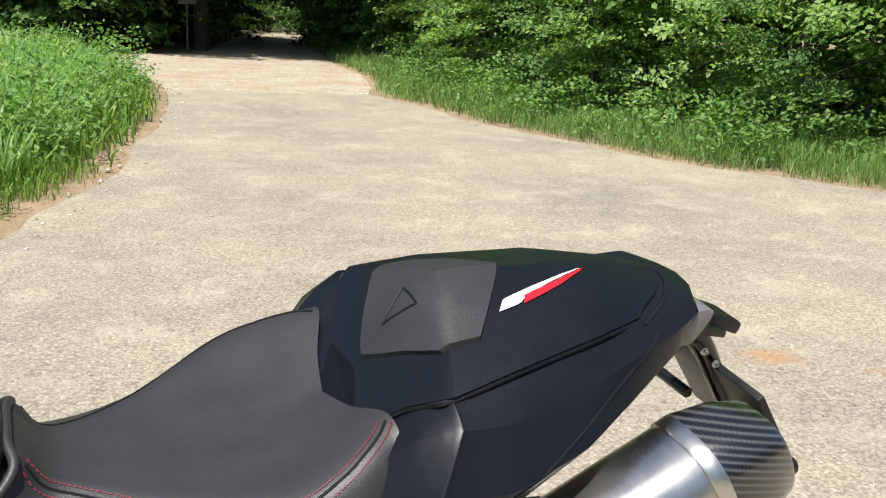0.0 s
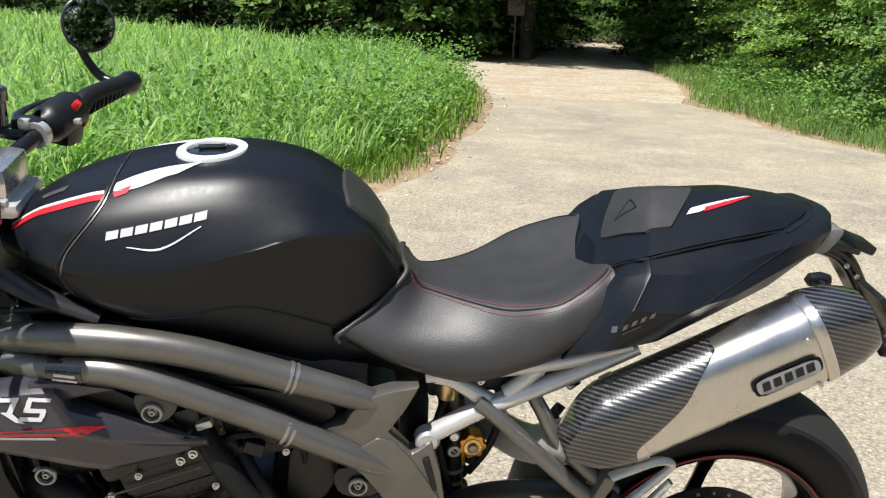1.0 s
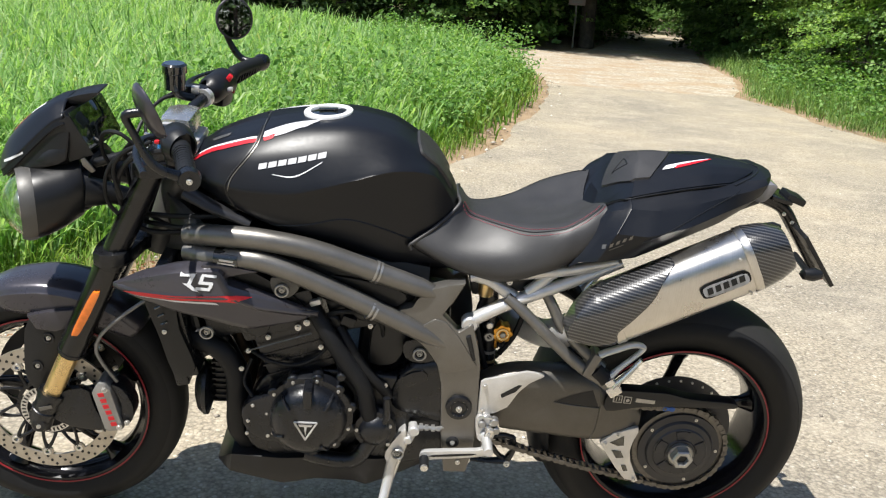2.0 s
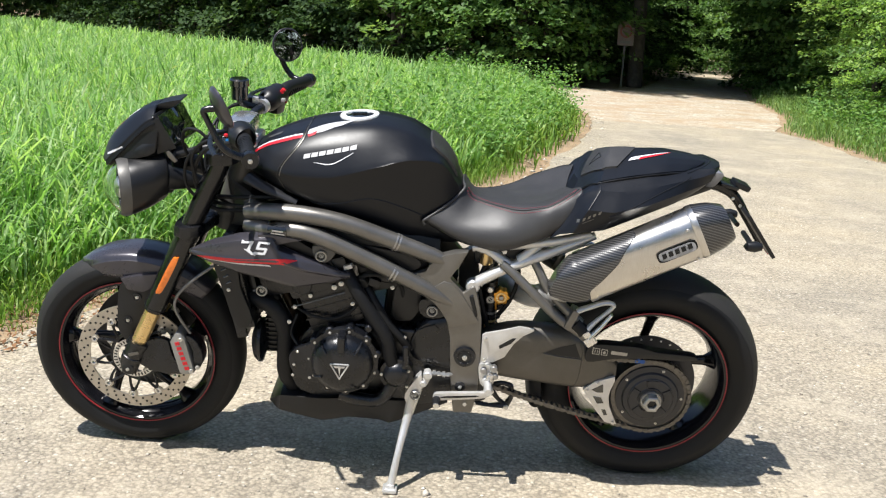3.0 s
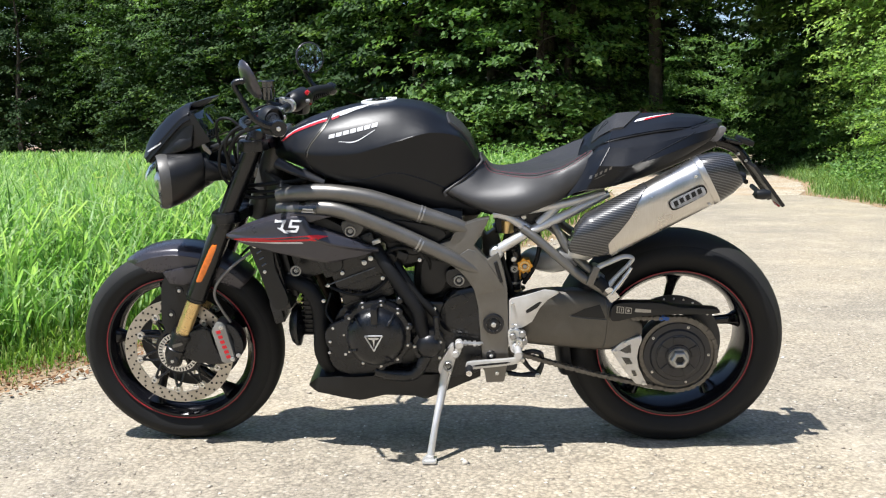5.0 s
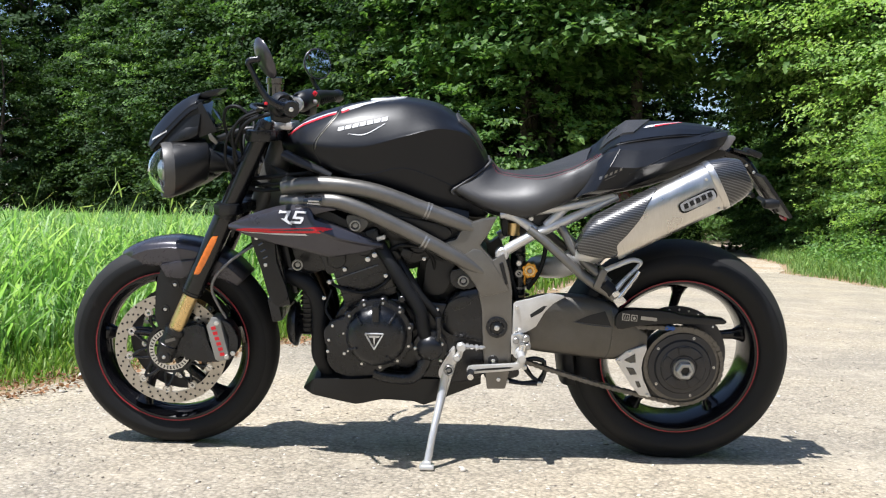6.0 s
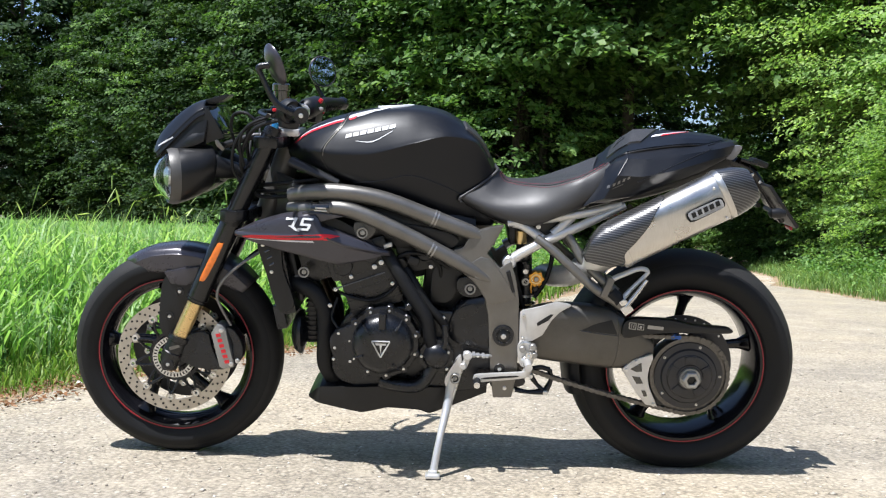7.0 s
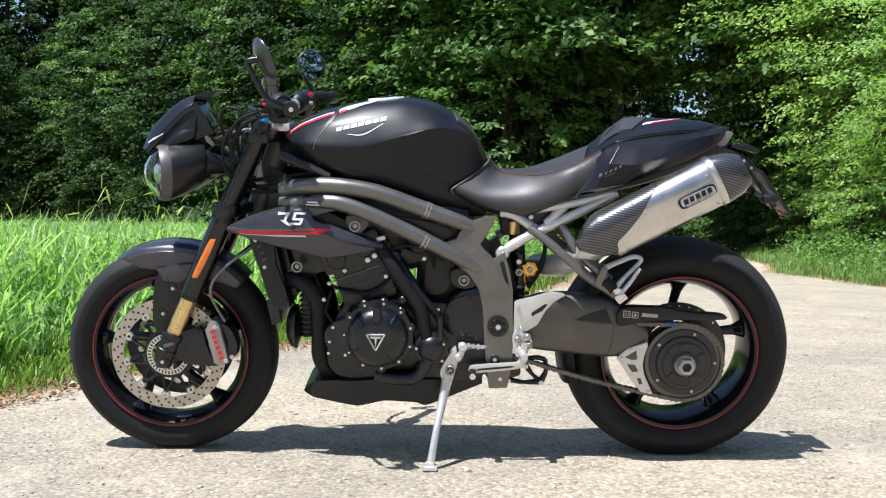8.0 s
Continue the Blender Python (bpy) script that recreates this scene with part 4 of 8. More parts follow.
def wheel(name, cx, cz, big, width, rim_w, phase, sweep, label):
    w = rim_w / 2
    rim = lathe([(0.222, -w), (0.222, -w + 0.004), (0.212, -w + 0.010), (0.206, -w + 0.022), (0.200, -w * 0.4), (0.200, w * 0.4), (0.206, w - 0.022), (0.212, w - 0.01), (0.222, w - 0.004), (0.222, w),
                 (0.212, w - 0.001), (0.202, w - 0.016), (0.194, w * 0.45), (0.193, 0), (0.194, -w * 0.45), (0.202, -w + 0.016), (0.212, -w + 0.001)], (cx, 0, cz), "Y", 96)
    hub = lathe([(0, -0.05), (0.034, -0.05), (0.040, -0.035), (0.036, 0), (0.040, 0.035), (0.034, 0.05), (0, 0.05)], (cx, 0, cz), "Y", 32, False)
    body = part(name, join(rim, hub), RIMBLACK, bike, label)
    part("tyre", lathe(tyre_profile(big, width, 0.219), (cx, 0, cz), "Y", 120), RUBBER, body, "black sports tyre with a dusty tread")
    part("tread_band", lathe([(r + 0.0008, y) for r, y in tyre_profile(big, width, 0.219) if r > big - 0.030] + [(big - 0.034, 0)], (cx, 0, cz), "Y", 120), WORN_TREAD, body)
    part("pinstripe", join(lathe([(0.2185, -w - 0.0022), (0.2215, -w - 0.0022), (0.2215, -w + 0.001), (0.2185, -w + 0.001)], (cx, 0, cz), "Y", 96),
                           lathe([(0.2175, w + 0.0022), (0.2215, w + 0.0022), (0.2215, w - 0.001), (0.2175, w - 0.001)], (cx, 0, cz), "Y", 96)), STRIPE, body, "thin red rim stripe")
    for k in range(5):
        a = phase + 2 * math.pi * k / 5
        path = [(cx + r * math.cos(a + t * sweep), y, cz + r * math.sin(a + t * sweep)) for r, t, y in ((0.030, -0.30, -0.012), (0.080, -0.16, -0.014), (0.130, 0.0, -0.018), (0.170, 0.07, -0.022), (0.198, 0.09, -0.026))]
        part("spoke", tube(path, [0.020, 0.0125, 0.0105, 0.0125, 0.024], 12, 6, True, 1.2), RIMBLACK, body)
    return body


front = wheel("front_wheel", FX, FZ, 0.299, 0.118, 0.098, 0.35, 1.0, "black cast front wheel with a thin red rim stripe")
rear = wheel("rear_wheel", 0.0, RZ, 0.321, 0.190, 0.165, 1.66, -1.0, "black cast rear wheel with a thin red rim stripe")


def brake_disc(side):
    y = side * 0.066
    ring = lathe([(0.127, y - 0.0025), (0.160, y - 0.0025), (0.160, y + 0.0025), (0.127, y + 0.0025)], (FX, 0, FZ), "Y", 80)
    # far disc is dimmed with the dark hub metal, in place of its shade
    d = part("brake_disc", ring, DISC if side < 0 else HUBDARK, front, "drilled steel brake disc")
    holes = bmesh.new()
    for r, n, ph in ((0.1335, 30, 0.0), (0.1435, 30, 0.07), (0.1535, 30, 0.14)):
        for x, z in circle_dots(FX, FZ, r, n, ph):
            holes = join(holes, disc(x, y + (0.0022 if side < 0 else 0.0038), z, 0.0033, 0.006, 8, 0.05))
    part("drill_hole", holes, PLASTIC, d)
    part("disc_carrier", lathe([(0.064, y * 0.86 - 0.003), (0.073, y * 0.86 - 0.003), (0.073, y * 0.86 + 0.003), (0.064, y * 0.86 + 0.003)], (FX, 0, FZ), "Y", 60), CAST, d)
    for k in range(10):
        a = 2 * math.pi * k / 10 + 0.2
        arm = join(*[tube([(FX + r * math.cos(a + t * g), y * f, FZ + r * math.sin(a + t * g)) for r, t, f in ((0.070, 0.22, 0.86), (0.092, 0.11, 0.95), (0.116, 0.0, 1.0))], [0.0042, 0.0036, 0.0052], 8, 4) for g in (-1, 1)])
        part("disc_carrier_arm", arm, CAST, d)
        bx, bz = FX + 0.121 * math.cos(a), FZ + 0.121 * math.sin(a)
        part("disc_lobe", lathe([(0.0085, y - 0.0022), (0.0135, y - 0.0022), (0.0135, y + 0.0022), (0.0085, y + 0.0022)], (bx, 0, bz), "Y", 18), DISC, d)
        part("bobbin", lathe([(0.0042, y - 0.0045), (0.0090, y - 0.0045), (0.0095, y - 0.003), (0.0095, y + 0.0045), (0.0042, y + 0.0045)], (bx, 0, bz), "Y", 18), STEEL, d)
    return d


brake_disc(-1)
brake_disc(1)
ring = lathe([(0.046, -0.074), (0.060, -0.074), (0.060, -0.071), (0.046, -0.071)], (FX, 0, FZ), "Y", 48)
abs_ring = part("sensor_ring", ring, STEEL, front, "slotted steel sensor ring")
slots = bmesh.new()
for k in range(36):
    a = 2 * math.pi * k / 36
    slots = join(slots, moved(block(0.0532, 0, 0, 0.009, 0.001, 0.0036, 0), pose(FX, -0.0743, FZ, 0, -math.degrees(a), 0)))
part("slot", slots, PLASTIC, abs_ring)

# fork, mudguard, brake
def fork_at(z, y, dx=0.0):
    return (-1.161 + (0.923 - z) * -0.455 + dx, y, z)


for side in (-1, 1):
    y = side * 0.105
    leg = part("fork_leg", tube([fork_at(0.935, y), fork_at(0.70, y), fork_at(0.698, y), fork_at(0.475, y)], [0.0265, 0.0265, 0.030, 0.0295], 24, 3), FORKBLACK, bike, "black upside-down fork leg")
    part("fork_cap", tube([fork_at(0.955, y), fork_at(0.933, y)], [0.021, 0.0255], 20, 2), CAST, leg)
    part("adjuster", tube([fork_at(0.966, y), fork_at(0.952, y)], [0.009, 0.011], 12, 2), worn("blue_anodised", (0.05, 0.28, 0.62), 0.3, metal=0.7), leg, "blue anodised fork adjuster")
    part("clamp_ring", tube([fork_at(0.712, y), fork_at(0.690, y)], [0.032, 0.032], 24, 2), CAST, leg)
    part("stanchion", tube([fork_at(0.48, y), fork_at(0.35, y)], [0.0215, 0.0215], 24, 2), GOLD, leg, "gold coated fork stanchion")
    part("dust_seal", tube([fork_at(0.482, y), fork_at(0.470, y)], [0.0305, 0.026], 24, 2), HOSE, leg)
    foot = join(tube([fork_at(0.372, y), fork_at(0.360, y), fork_at(0.358, y), fork_at(0.328, y), fork_at(0.326, y), fork_at(0.305, y), (FX - 0.005, y, FZ - 0.024)], [0.030, 0.031, 0.0275, 0.0275, 0.030, 0.028, 0.021], 20, 1))
    lug = plate([(-1.400, 0.372), (-1.375, 0.382), (-1.348, 0.388), (-1.330, 0.380), (-1.322, 0.340), (-1.308, 0.303), (-1.285, 0.290), (-1.290, 0.278), (-1.330, 0.276), (-1.380, 0.284), (-1.420, 0.305)], y - 0.010, y + 0.010, 0.005)
    part("fork_foot", join(foot, lug), CAST, leg, "black cast fork foot")
    part("lettering_bar", plate([(-1.434, 0.336), (-1.406, 0.345), (-1.4085, 0.353), (-1.4365, 0.344)], y - 0.0295, y - 0.0265, 0), GREY, leg)
    part("axle_end", disc(FX, y - 0.016, FZ - 0.004, 0.017, 0.012, 18) if side < 0 else moved(disc(0, 0, 0, 0.017, 0.012, 18), pose(FX, y + 0.028, FZ)), CAST, leg)
    if side < 0:
        bolts(leg, [(FX, y - 0.028, FZ - 0.004)], scale=0.9)
    ref = soft([fork_at(0.632, 0, 0.004)[::2], fork_at(0.640, 0, 0.013)[::2], fork_at(0.632, 0, 0.022)[::2], fork_at(0.545, 0, 0.018)[::2], fork_at(0.535, 0, 0.008)[::2], fork_at(0.545, 0, 0.0)[::2]], 4)
    part("reflector", moved(plate(ref, y + side * 0.028, y + side * 0.036, 0.002), Matrix.Translation((-0.012, 0, 0))), ORANGE, leg, "orange fork reflector")

# yokes and steering head
for z, nm in ((0.915, "top_yoke"), (0.715, "bottom_yoke")):
    cx = fork_at(z, 0)[0]
    yoke = plate(soft([(cx - 0.035, -0.135), (cx + 0.03, -0.135), (cx + 0.05, -0.05), (cx + 0.075, 0), (cx + 0.05, 0.05), (cx + 0.03, 0.135), (cx - 0.035, 0.135), (cx - 0.03, 0)], 3), -0.015, 0.015, 0.004)
    part(nm, moved(yoke, Matrix.Translation((0, 0, z)) @ Matrix.Rotation(radians(-90), 4, "X") @ Matrix.Diagonal((1, 1, 1, 1))), CAST, bike)
part("steering_head", tube([(-1.11, 0, 0.93), (-1.19, 0, 0.69)], [0.035, 0.038], 20, 2), GREYDARK, bike)

fender_rows = []
for k, a in enumerate((119, 112, 102, 88, 73, 57, 44)):
    t = radians(a)
    wdt = (0.020, 0.050, 0.066, 0.071, 0.071, 0.066, 0.056)[k]
    r = (0.306, 0.312, 0.317, 0.320, 0.322, 0.320, 0.316)[k]
    deep = (0.010, 0.050, 0.070, 0.078, 0.080, 0.070, 0.050)[k]
    fender_rows.append([(FX + rr * math.cos(t), wy, FZ + rr * math.sin(t)) for rr, wy in ((r, 0), (r - 0.002, wdt * 0.5), (r - 0.010, wdt * 0.84), (r - 0.024, wdt * 0.98), (r - 0.028, wdt), (r - deep, wdt * 0.98))])
fender = part("front_mudguard", hull(fender_rows, 4, 5, True, False, 0.35), SATIN, bike, "dark graphite front mudguard", 30)
fender.modifiers.new("thick", "SOLIDIFY").thickness = 0.004
for side in (-1, 1):
    y = side * 0.070
    br = plate(soft([(-1.460, 0.530), (-1.476, 0.451), (-1.477, 0.385), (-1.452, 0.353), (-1.421, 0.379), (-1.401, 0.453), (-1.366, 0.526), (-1.395, 0.550)], 3), y - 0.008 * side, y + 0.010 * side, 0.003)
    mb = part("mudguard_bracket", br, PLASTIC, fender, "black mudguard bracket")
    part("bracket_cover", plate([(-1.462, 0.546), (-1.412, 0.558), (-1.352, 0.566), (-1.362, 0.524), (-1.402, 0.508), (-1.444, 0.512)], y - 0.004 * side, y + 0.014 * side, 0.006), SATIN, mb, "satin graphite bracket cover")
    for x, z in ((-1.419, 0.491), (-1.449, 0.419)):
        part("bolt_recess", lathe([(0.0085, -0.003), (0.0125, -0.003), (0.0125, 0.003), (0.0085, 0.003)], (x, y + side * 0.011, z), "Y", 18), CAST, mb)
    if side < 0:
        bolts(mb, [(-1.419, -0.080, 0.491), (-1.449, -0.080, 0.419)], scale=0.9)

BRAID = worn("smoked_braided_hose", (0.20, 0.195, 0.19), 0.34, metal=0.5, scale=200, vary=0.3)
CALIPER = worn("anodised_caliper_grey", (0.30, 0.295, 0.285), 0.36, metal=0.55, scale=40, vary=0.12)
for side in (-1, 1):
    y = side * 0.098
    cal = part("brake_caliper", plate([(-1.322, 0.384), (-1.306, 0.412), (-1.292, 0.410), (-1.280, 0.392), (-1.262, 0.312), (-1.258, 0.290), (-1.290, 0.283), (-1.300, 0.290)], y - 0.030, y + 0.030, 0.006), CALIPER, bike, "grey radial brake caliper with red lettering bars")
    part("caliper_bridge", plate(soft([(-1.282, 0.400), (-1.256, 0.388), (-1.236, 0.345), (-1.243, 0.306), (-1.268, 0.298), (-1.262, 0.35)], 3), y - 0.02, y + 0.028, 0.005), CAST, cal)
    for k in range(6):
        q0 = Vector((-1.3085 + k * 0.0046, 0.384 - k * 0.0150))
        part("brand_bar", plate([(q0.x, q0.y), (q0.x + 0.0125, q0.y + 0.003), (q0.x + 0.0150, q0.y - 0.006), (q0.x + 0.0025, q0.y - 0.009)], y - 0.0312 if side < 0 else y + 0.029, y - 0.029 if side < 0 else y + 0.0312, 0), RED, cal)
    if side < 0:
        bolts(cal, [(-1.292, -0.129, 0.396), (-1.266, -0.129, 0.300), (-1.250, -0.122, 0.308)], scale=1.2)
    part("brake_hose", tube([(-1.270, y - 0.01, 0.405), (-1.291, y - 0.02, 0.45), (-1.304, y - 0.025, 0.490), (-1.291, y - 0.025, 0.530), (-1.246, y - 0.02, 0.575), (-1.195, y, 0.610), (-1.15, y * 0.7, 0.64)], 0.0042, 10, 6), BRAID if side < 0 else HOSE, cal, "braided steel brake hose")

# headlights, fly screen, instruments
for side in (-1, 1):
    y = side * 0.098
    place = pose(-1.425, y, 0.815, 0, 0, -24 * side)

    def ring(x, r, dz, n=40):
        return [(x, r * math.cos(2 * math.pi * k / n), dz + r * math.sin(2 * math.pi * k / n)) for k in range(n)]

    body_ = skin([ring(x, r, dz) for x, r, dz in ((0.004, 0.069, 0), (0.006, 0.0735, 0), (0.014, 0.0745, 0.001), (0.035, 0.0730, 0.005), (0.068, 0.0680, 0.014), (0.098, 0.0610, 0.025), (0.105, 0.0570, 0.027), (0.107, 0.050, 0.027))])
    lamp = part("headlight", moved(body_, place), LAMPBLACK, bike, "round dark headlight with a clear lens")
    part("bezel", moved(lathe([(0.0755, 0.012), (0.0765, -0.004), (0.072, -0.016), (0.0665, -0.014), (0.068, 0.004)], (0, 0, 0), "X", 40), place), GREYDARK, lamp, "satin grey lamp bezel")
    part("lens", moved(lathe([(0.0, -0.052), (0.025, -0.047), (0.045, -0.035), (0.060, -0.020), (0.0675, -0.008), (0.065, -0.008), (0.057, -0.019), (0.043, -0.032), (0.024, -0.043), (0.0, -0.048)], (0, 0, 0), "X", 40, False), place), LENS, lamp, "clear curved lens")
    part("reflector_bowl", moved(lathe([(0.066, -0.006), (0.052, 0.002), (0.030, 0.006), (0.028, -0.016), (0.016, -0.024), (0.0, -0.026)], (0, 0, 0), "X", 40, False), place), STEEL, lamp)
    part("lamp_crease", moved(tube([(0.030, -side * -0.0735 * 0.96, 0.012), (0.050, side * 0.0685, 0.016), (0.096, side * 0.0560, 0.034)], 0.0016, 6, 4), place), CAST, lamp)
    part("lamp_bracket", join(moved(skin([ring(0.104, 0.049, 0.023, 28), ring(0.118, 0.047, 0.024, 28), ring(0.124, 0.040, 0.024, 28)]), place), tube([(-1.315, y * 0.80, 0.84), (-1.26, y * 0.6, 0.83), (-1.20, y * 0.5, 0.81)], [0.034, 0.022, 0.018], 12, 4)), PLASTIC, lamp)

fly_rows = [[(-1.500, 0, 0.876), (-1.495, 0.040, 0.876), (-1.480, 0.074, 0.875), (-1.476, 0.078, 0.874), (-1.452, 0.096, 0.872)],
            [(-1.478, 0, 0.928), (-1.472, 0.045, 0.923), (-1.452, 0.086, 0.906), (-1.447, 0.090, 0.900), (-1.425, 0.110, 0.880)],
            [(-1.425, 0, 0.982), (-1.422, 0.045, 0.977), (-1.405, 0.084, 0.955), (-1.401, 0.089, 0.947), (-1.385, 0.116, 0.893)],
            [(-1.378, 0, 1.014), (-1.377, 0.045, 1.009), (-1.368, 0.081, 0.989), (-1.366, 0.086, 0.980), (-1.360, 0.116, 0.902)],
            [(-1.346, 0, 1.023), (-1.346, 0.045, 1.018), (-1.343, 0.079, 1.002), (-1.342, 0.084, 0.993), (-1.341, 0.112, 0.912)]]
side_rows = [[(r[3][0] + 0.004, r[3][1] - 0.003, r[3][2] - 0.002), (r[3][0] + 0.012, r[3][1] - 0.001, r[3][2] - 0.012), (r[4][0] + 0.004, r[4][1] * 0.86, r[4][2] + 0.006), (r[4][0], r[4][1] * 0.80, r[4][2])] for r in fly_rows]
fly_rows = [r[:4] + [(r[3][0] + 0.003, r[3][1] + 0.0035, r[3][2] - 0.010)] for r in fly_rows]
fly = part("fly_screen", hull(fly_rows, 5, 5, True, False), MATT, bike, "matt black fly screen above the headlights")
fly.modifiers.new("thick", "SOLIDIFY").thickness = 0.0035
fly_tree = surface(fly)
for side in (-1, 1):
    h = hull(side_rows, 4, 4, False, False)
    sp = part("screen_side", h if side < 0 else mirrored(h), LAMPBLACK, fly, "glossy black inner side")
    sp.modifiers.new("thick", "SOLIDIFY").thickness = 0.003
part("visor_lip", plate(soft([(-1.356, 1.016), (-1.330, 1.027), (-1.291, 1.036), (-1.288, 1.031), (-1.312, 1.015), (-1.338, 1.009)], 3), -0.036, 0.036, 0.002), PLASTIC, fly)
for y in (-0.086, 0.083):
    part("hood_side", plate([(-1.405, 0.910), (-1.372, 0.965), (-1.350, 0.988), (-1.330, 1.000), (-1.288, 0.922), (-1.335, 0.905)], y, y + 0.003, 0.001), PLASTIC, fly)
part("inner_panel", hull([[(-1.46, 0, 0.89), (-1.46, 0.05, 0.89), (-1.45, 0.07, 0.88), (-1.45, 0, 0.875)], [(-1.39, 0, 0.96), (-1.39, 0.06, 0.95), (-1.38, 0.100, 0.90), (-1.38, 0, 0.87)], [(-1.342, 0, 0.985), (-1.342, 0.06, 0.975), (-1.338, 0.095, 0.915), (-1.335, 0, 0.86)]], 4, 4), PLASTIC, fly)
part("lettering_bar", decal(fly_tree, [(-1.470, 0.896), (-1.425, 0.922)], [(-1.468, 0.8925), (-1.423, 0.9185)], 8, 2), DECALGREY, fly)
part("red_flash", decal(fly_tree, [(-1.470, -0.006), (-1.428, -0.012)], [(-1.470, -0.020), (-1.428, -0.026)], 8, 2, above=True), RED, fly)
part("white_flash", decal(fly_tree, [(-1.424, -0.010), (-1.394, -0.016)], [(-1.424, -0.028), (-1.394, -0.030)], 8, 2, above=True), WHITE, fly)
dash = part("instrument_panel", block(-1.316, 0.0, 0.962, 0.018, 0.166, 0.094, 0.008, -27, -8), PLASTIC, bike, "black instrument panel with a glossy display")
part("display", block(-1.3065, -0.001, 0.966, 0.003, 0.152, 0.082, 0.001, -27, -8), SCREEN, dash, "dark glossy display")
part("dash_stay", plate(soft([(-1.312, 0.914), (-1.304, 0.917), (-1.284, 0.892), (-1.291, 0.886), (-1.308, 0.900)], 1), -0.096, -0.090, 0.002), GREY, dash)
part("dash_arm", tube([(-1.29, -0.07, 0.90), (-1.22, -0.08, 0.925), (-1.165, -0.07, 0.93)], 0.010, 10, 4), PLASTIC, dash)

# handlebar, grips, levers, mirrors
bar_path = [(-1.040, -0.37, 0.998), (-1.072, -0.26, 1.002), (-1.108, -0.14, 0.99), (-1.128, -0.07, 0.978), (-1.132, 0, 0.976), (-1.128, 0.07, 0.978), (-1.108, 0.14, 0.99), (-1.066, 0.27, 1.008), (-1.030, 0.385, 1.010)]
bar = part("handlebar", tube(bar_path, 0.0125, 14, 5), CAST, bike, "black tapered handlebar")
part("bar_clamp", join(block(-1.132, 0, 0.972, 0.070, 0.118, 0.058, 0.024), block(-1.132, 0, 0.950, 0.060, 0.100, 0.040, 0.010)), POLISHED, bar, "polished alloy bar clamp")
part("clamp_bolt", moved(join(lathe([(0, 0), (0.017, 0), (0.017, -0.003), (0.010, -0.004), (0, -0.004)], (0, 0, 0), "Y", 6, False), lathe([(0, -0.004), (0.007, -0.004), (0.006, -0.010), (0, -0.010)], (0, 0, 0), "Y", 12, False)), pose(-1.134, -0.0585, 0.974)), CAST, bar)
part("clamp_split", tube([(-1.168, -0.0595, 0.976), (-1.150, -0.0600, 0.976)], 0.0016, 6, 1), CAST, bar)
part("clamp_base", join(block(-1.132, 0, 0.938, 0.090, 0.130, 0.022, 0.009), block(-1.165, 0, 0.930, 0.050, 0.190, 0.014, 0.005)), SILVER, bar, "bright alloy yoke cover")
for side in (-1, 1):
    s = side
    ex, ez = (-1.040, 0.998) if s < 0 else (-1.030, 1.010)
    ey = s * (0.37 if s < 0 else 0.385)
    part("grip", tube([(-1.078, s * 0.245, 1.001), (-1.066, s * 0.28, ez + 0.003), (ex, ey, ez)], [0.0185, 0.0168, 0.0175], 18, 4), HOSE, bar, "ribbed black rubber grip")
    for k in range(9):
        c = Vector((-1.072, s * 0.262, 1.002)).lerp(Vector((ex, ey, ez)), 0.08 + 0.10 * k)
        d = Vector((ex + 1.072, ey - s * 0.262, ez - 1.002)).normalized() * 0.002
        part("grip_rib", tube([tuple(c - d), tuple(c + d)], 0.0177, 14, 1), HOSE, bar)
    part("bar_end", tube([(ex, ey, ez), (ex + 0.006, ey + s * 0.014, ez), (ex + 0.010, ey + s * 0.028, ez)], [0.017, 0.021, 0.0185], 18, 2), CAST, bar)
    if s < 0:
        bolts(bar, [(ex + 0.010, ey - 0.030, ez)], scale=1.0)
    part("switch_housing", join(tube([(-1.106, s * 0.165, 0.996), (-1.102, s * 0.172, 0.997), (-1.084, s * 0.232, 1.002), (-1.080, s * 0.240, 1.002)], [0.022, 0.031, 0.033, 0.026], 20, 2), block(-1.090, s * 0.205, 0.985, 0.052, 0.048, 0.058, 0.014, 8, s * -20)), PLASTIC, bar, "black switch housing")
    keys = [block(-1.060, s * 0.215, 0.985, 0.006, 0.012, 0.006, 0.002), block(-1.126, s * 0.222, 1.004, 0.010, 0.008, 0.008, 0.003)]
    if s > 0:
        keys.append(block(-1.066, s * 0.200, 1.020, 0.012, 0.018, 0.016, 0.004, 35))
    for b_ in keys:
        part("switch_button", b_, RED, bar, "red switch")
    part("indicator_switch", block(-1.062, s * 0.185, 0.998, 0.012, 0.014, 0.010, 0.003), SILVER, bar)
    part("lever", tube([(-1.130, s * 0.155, 0.996), (-1.158, s * 0.20, 1.000), (-1.150, s * 0.28, 0.998), (-1.115, s * 0.365, 0.994)], [0.009, 0.008, 0.0065, 0.007], 10, 5, True, 0.7), CAST, bar, "black hand lever")
    part("lever_perch", join(block(-1.124, s * 0.150, 0.996, 0.05, 0.036, 0.034, 0.008, 0, s * -15), tube([(-1.105, s * 0.135, 0.99), (-1.14, s * 0.16, 0.998)], 0.016, 12, 2)), CAST, bar)
    part("perch_clamp", join(tube([(-1.112, s * 0.128, 0.990), (-1.108, s * 0.142, 0.991)], 0.021, 16, 1), block(-1.128, s * 0.135, 1.006, 0.018, 0.016, 0.018, 0.004)), SILVER, bar)
    mx, my, mz = (-1.095, s * 0.398, 1.114) if s < 0 else (-1.093, s * 0.420, 1.108)
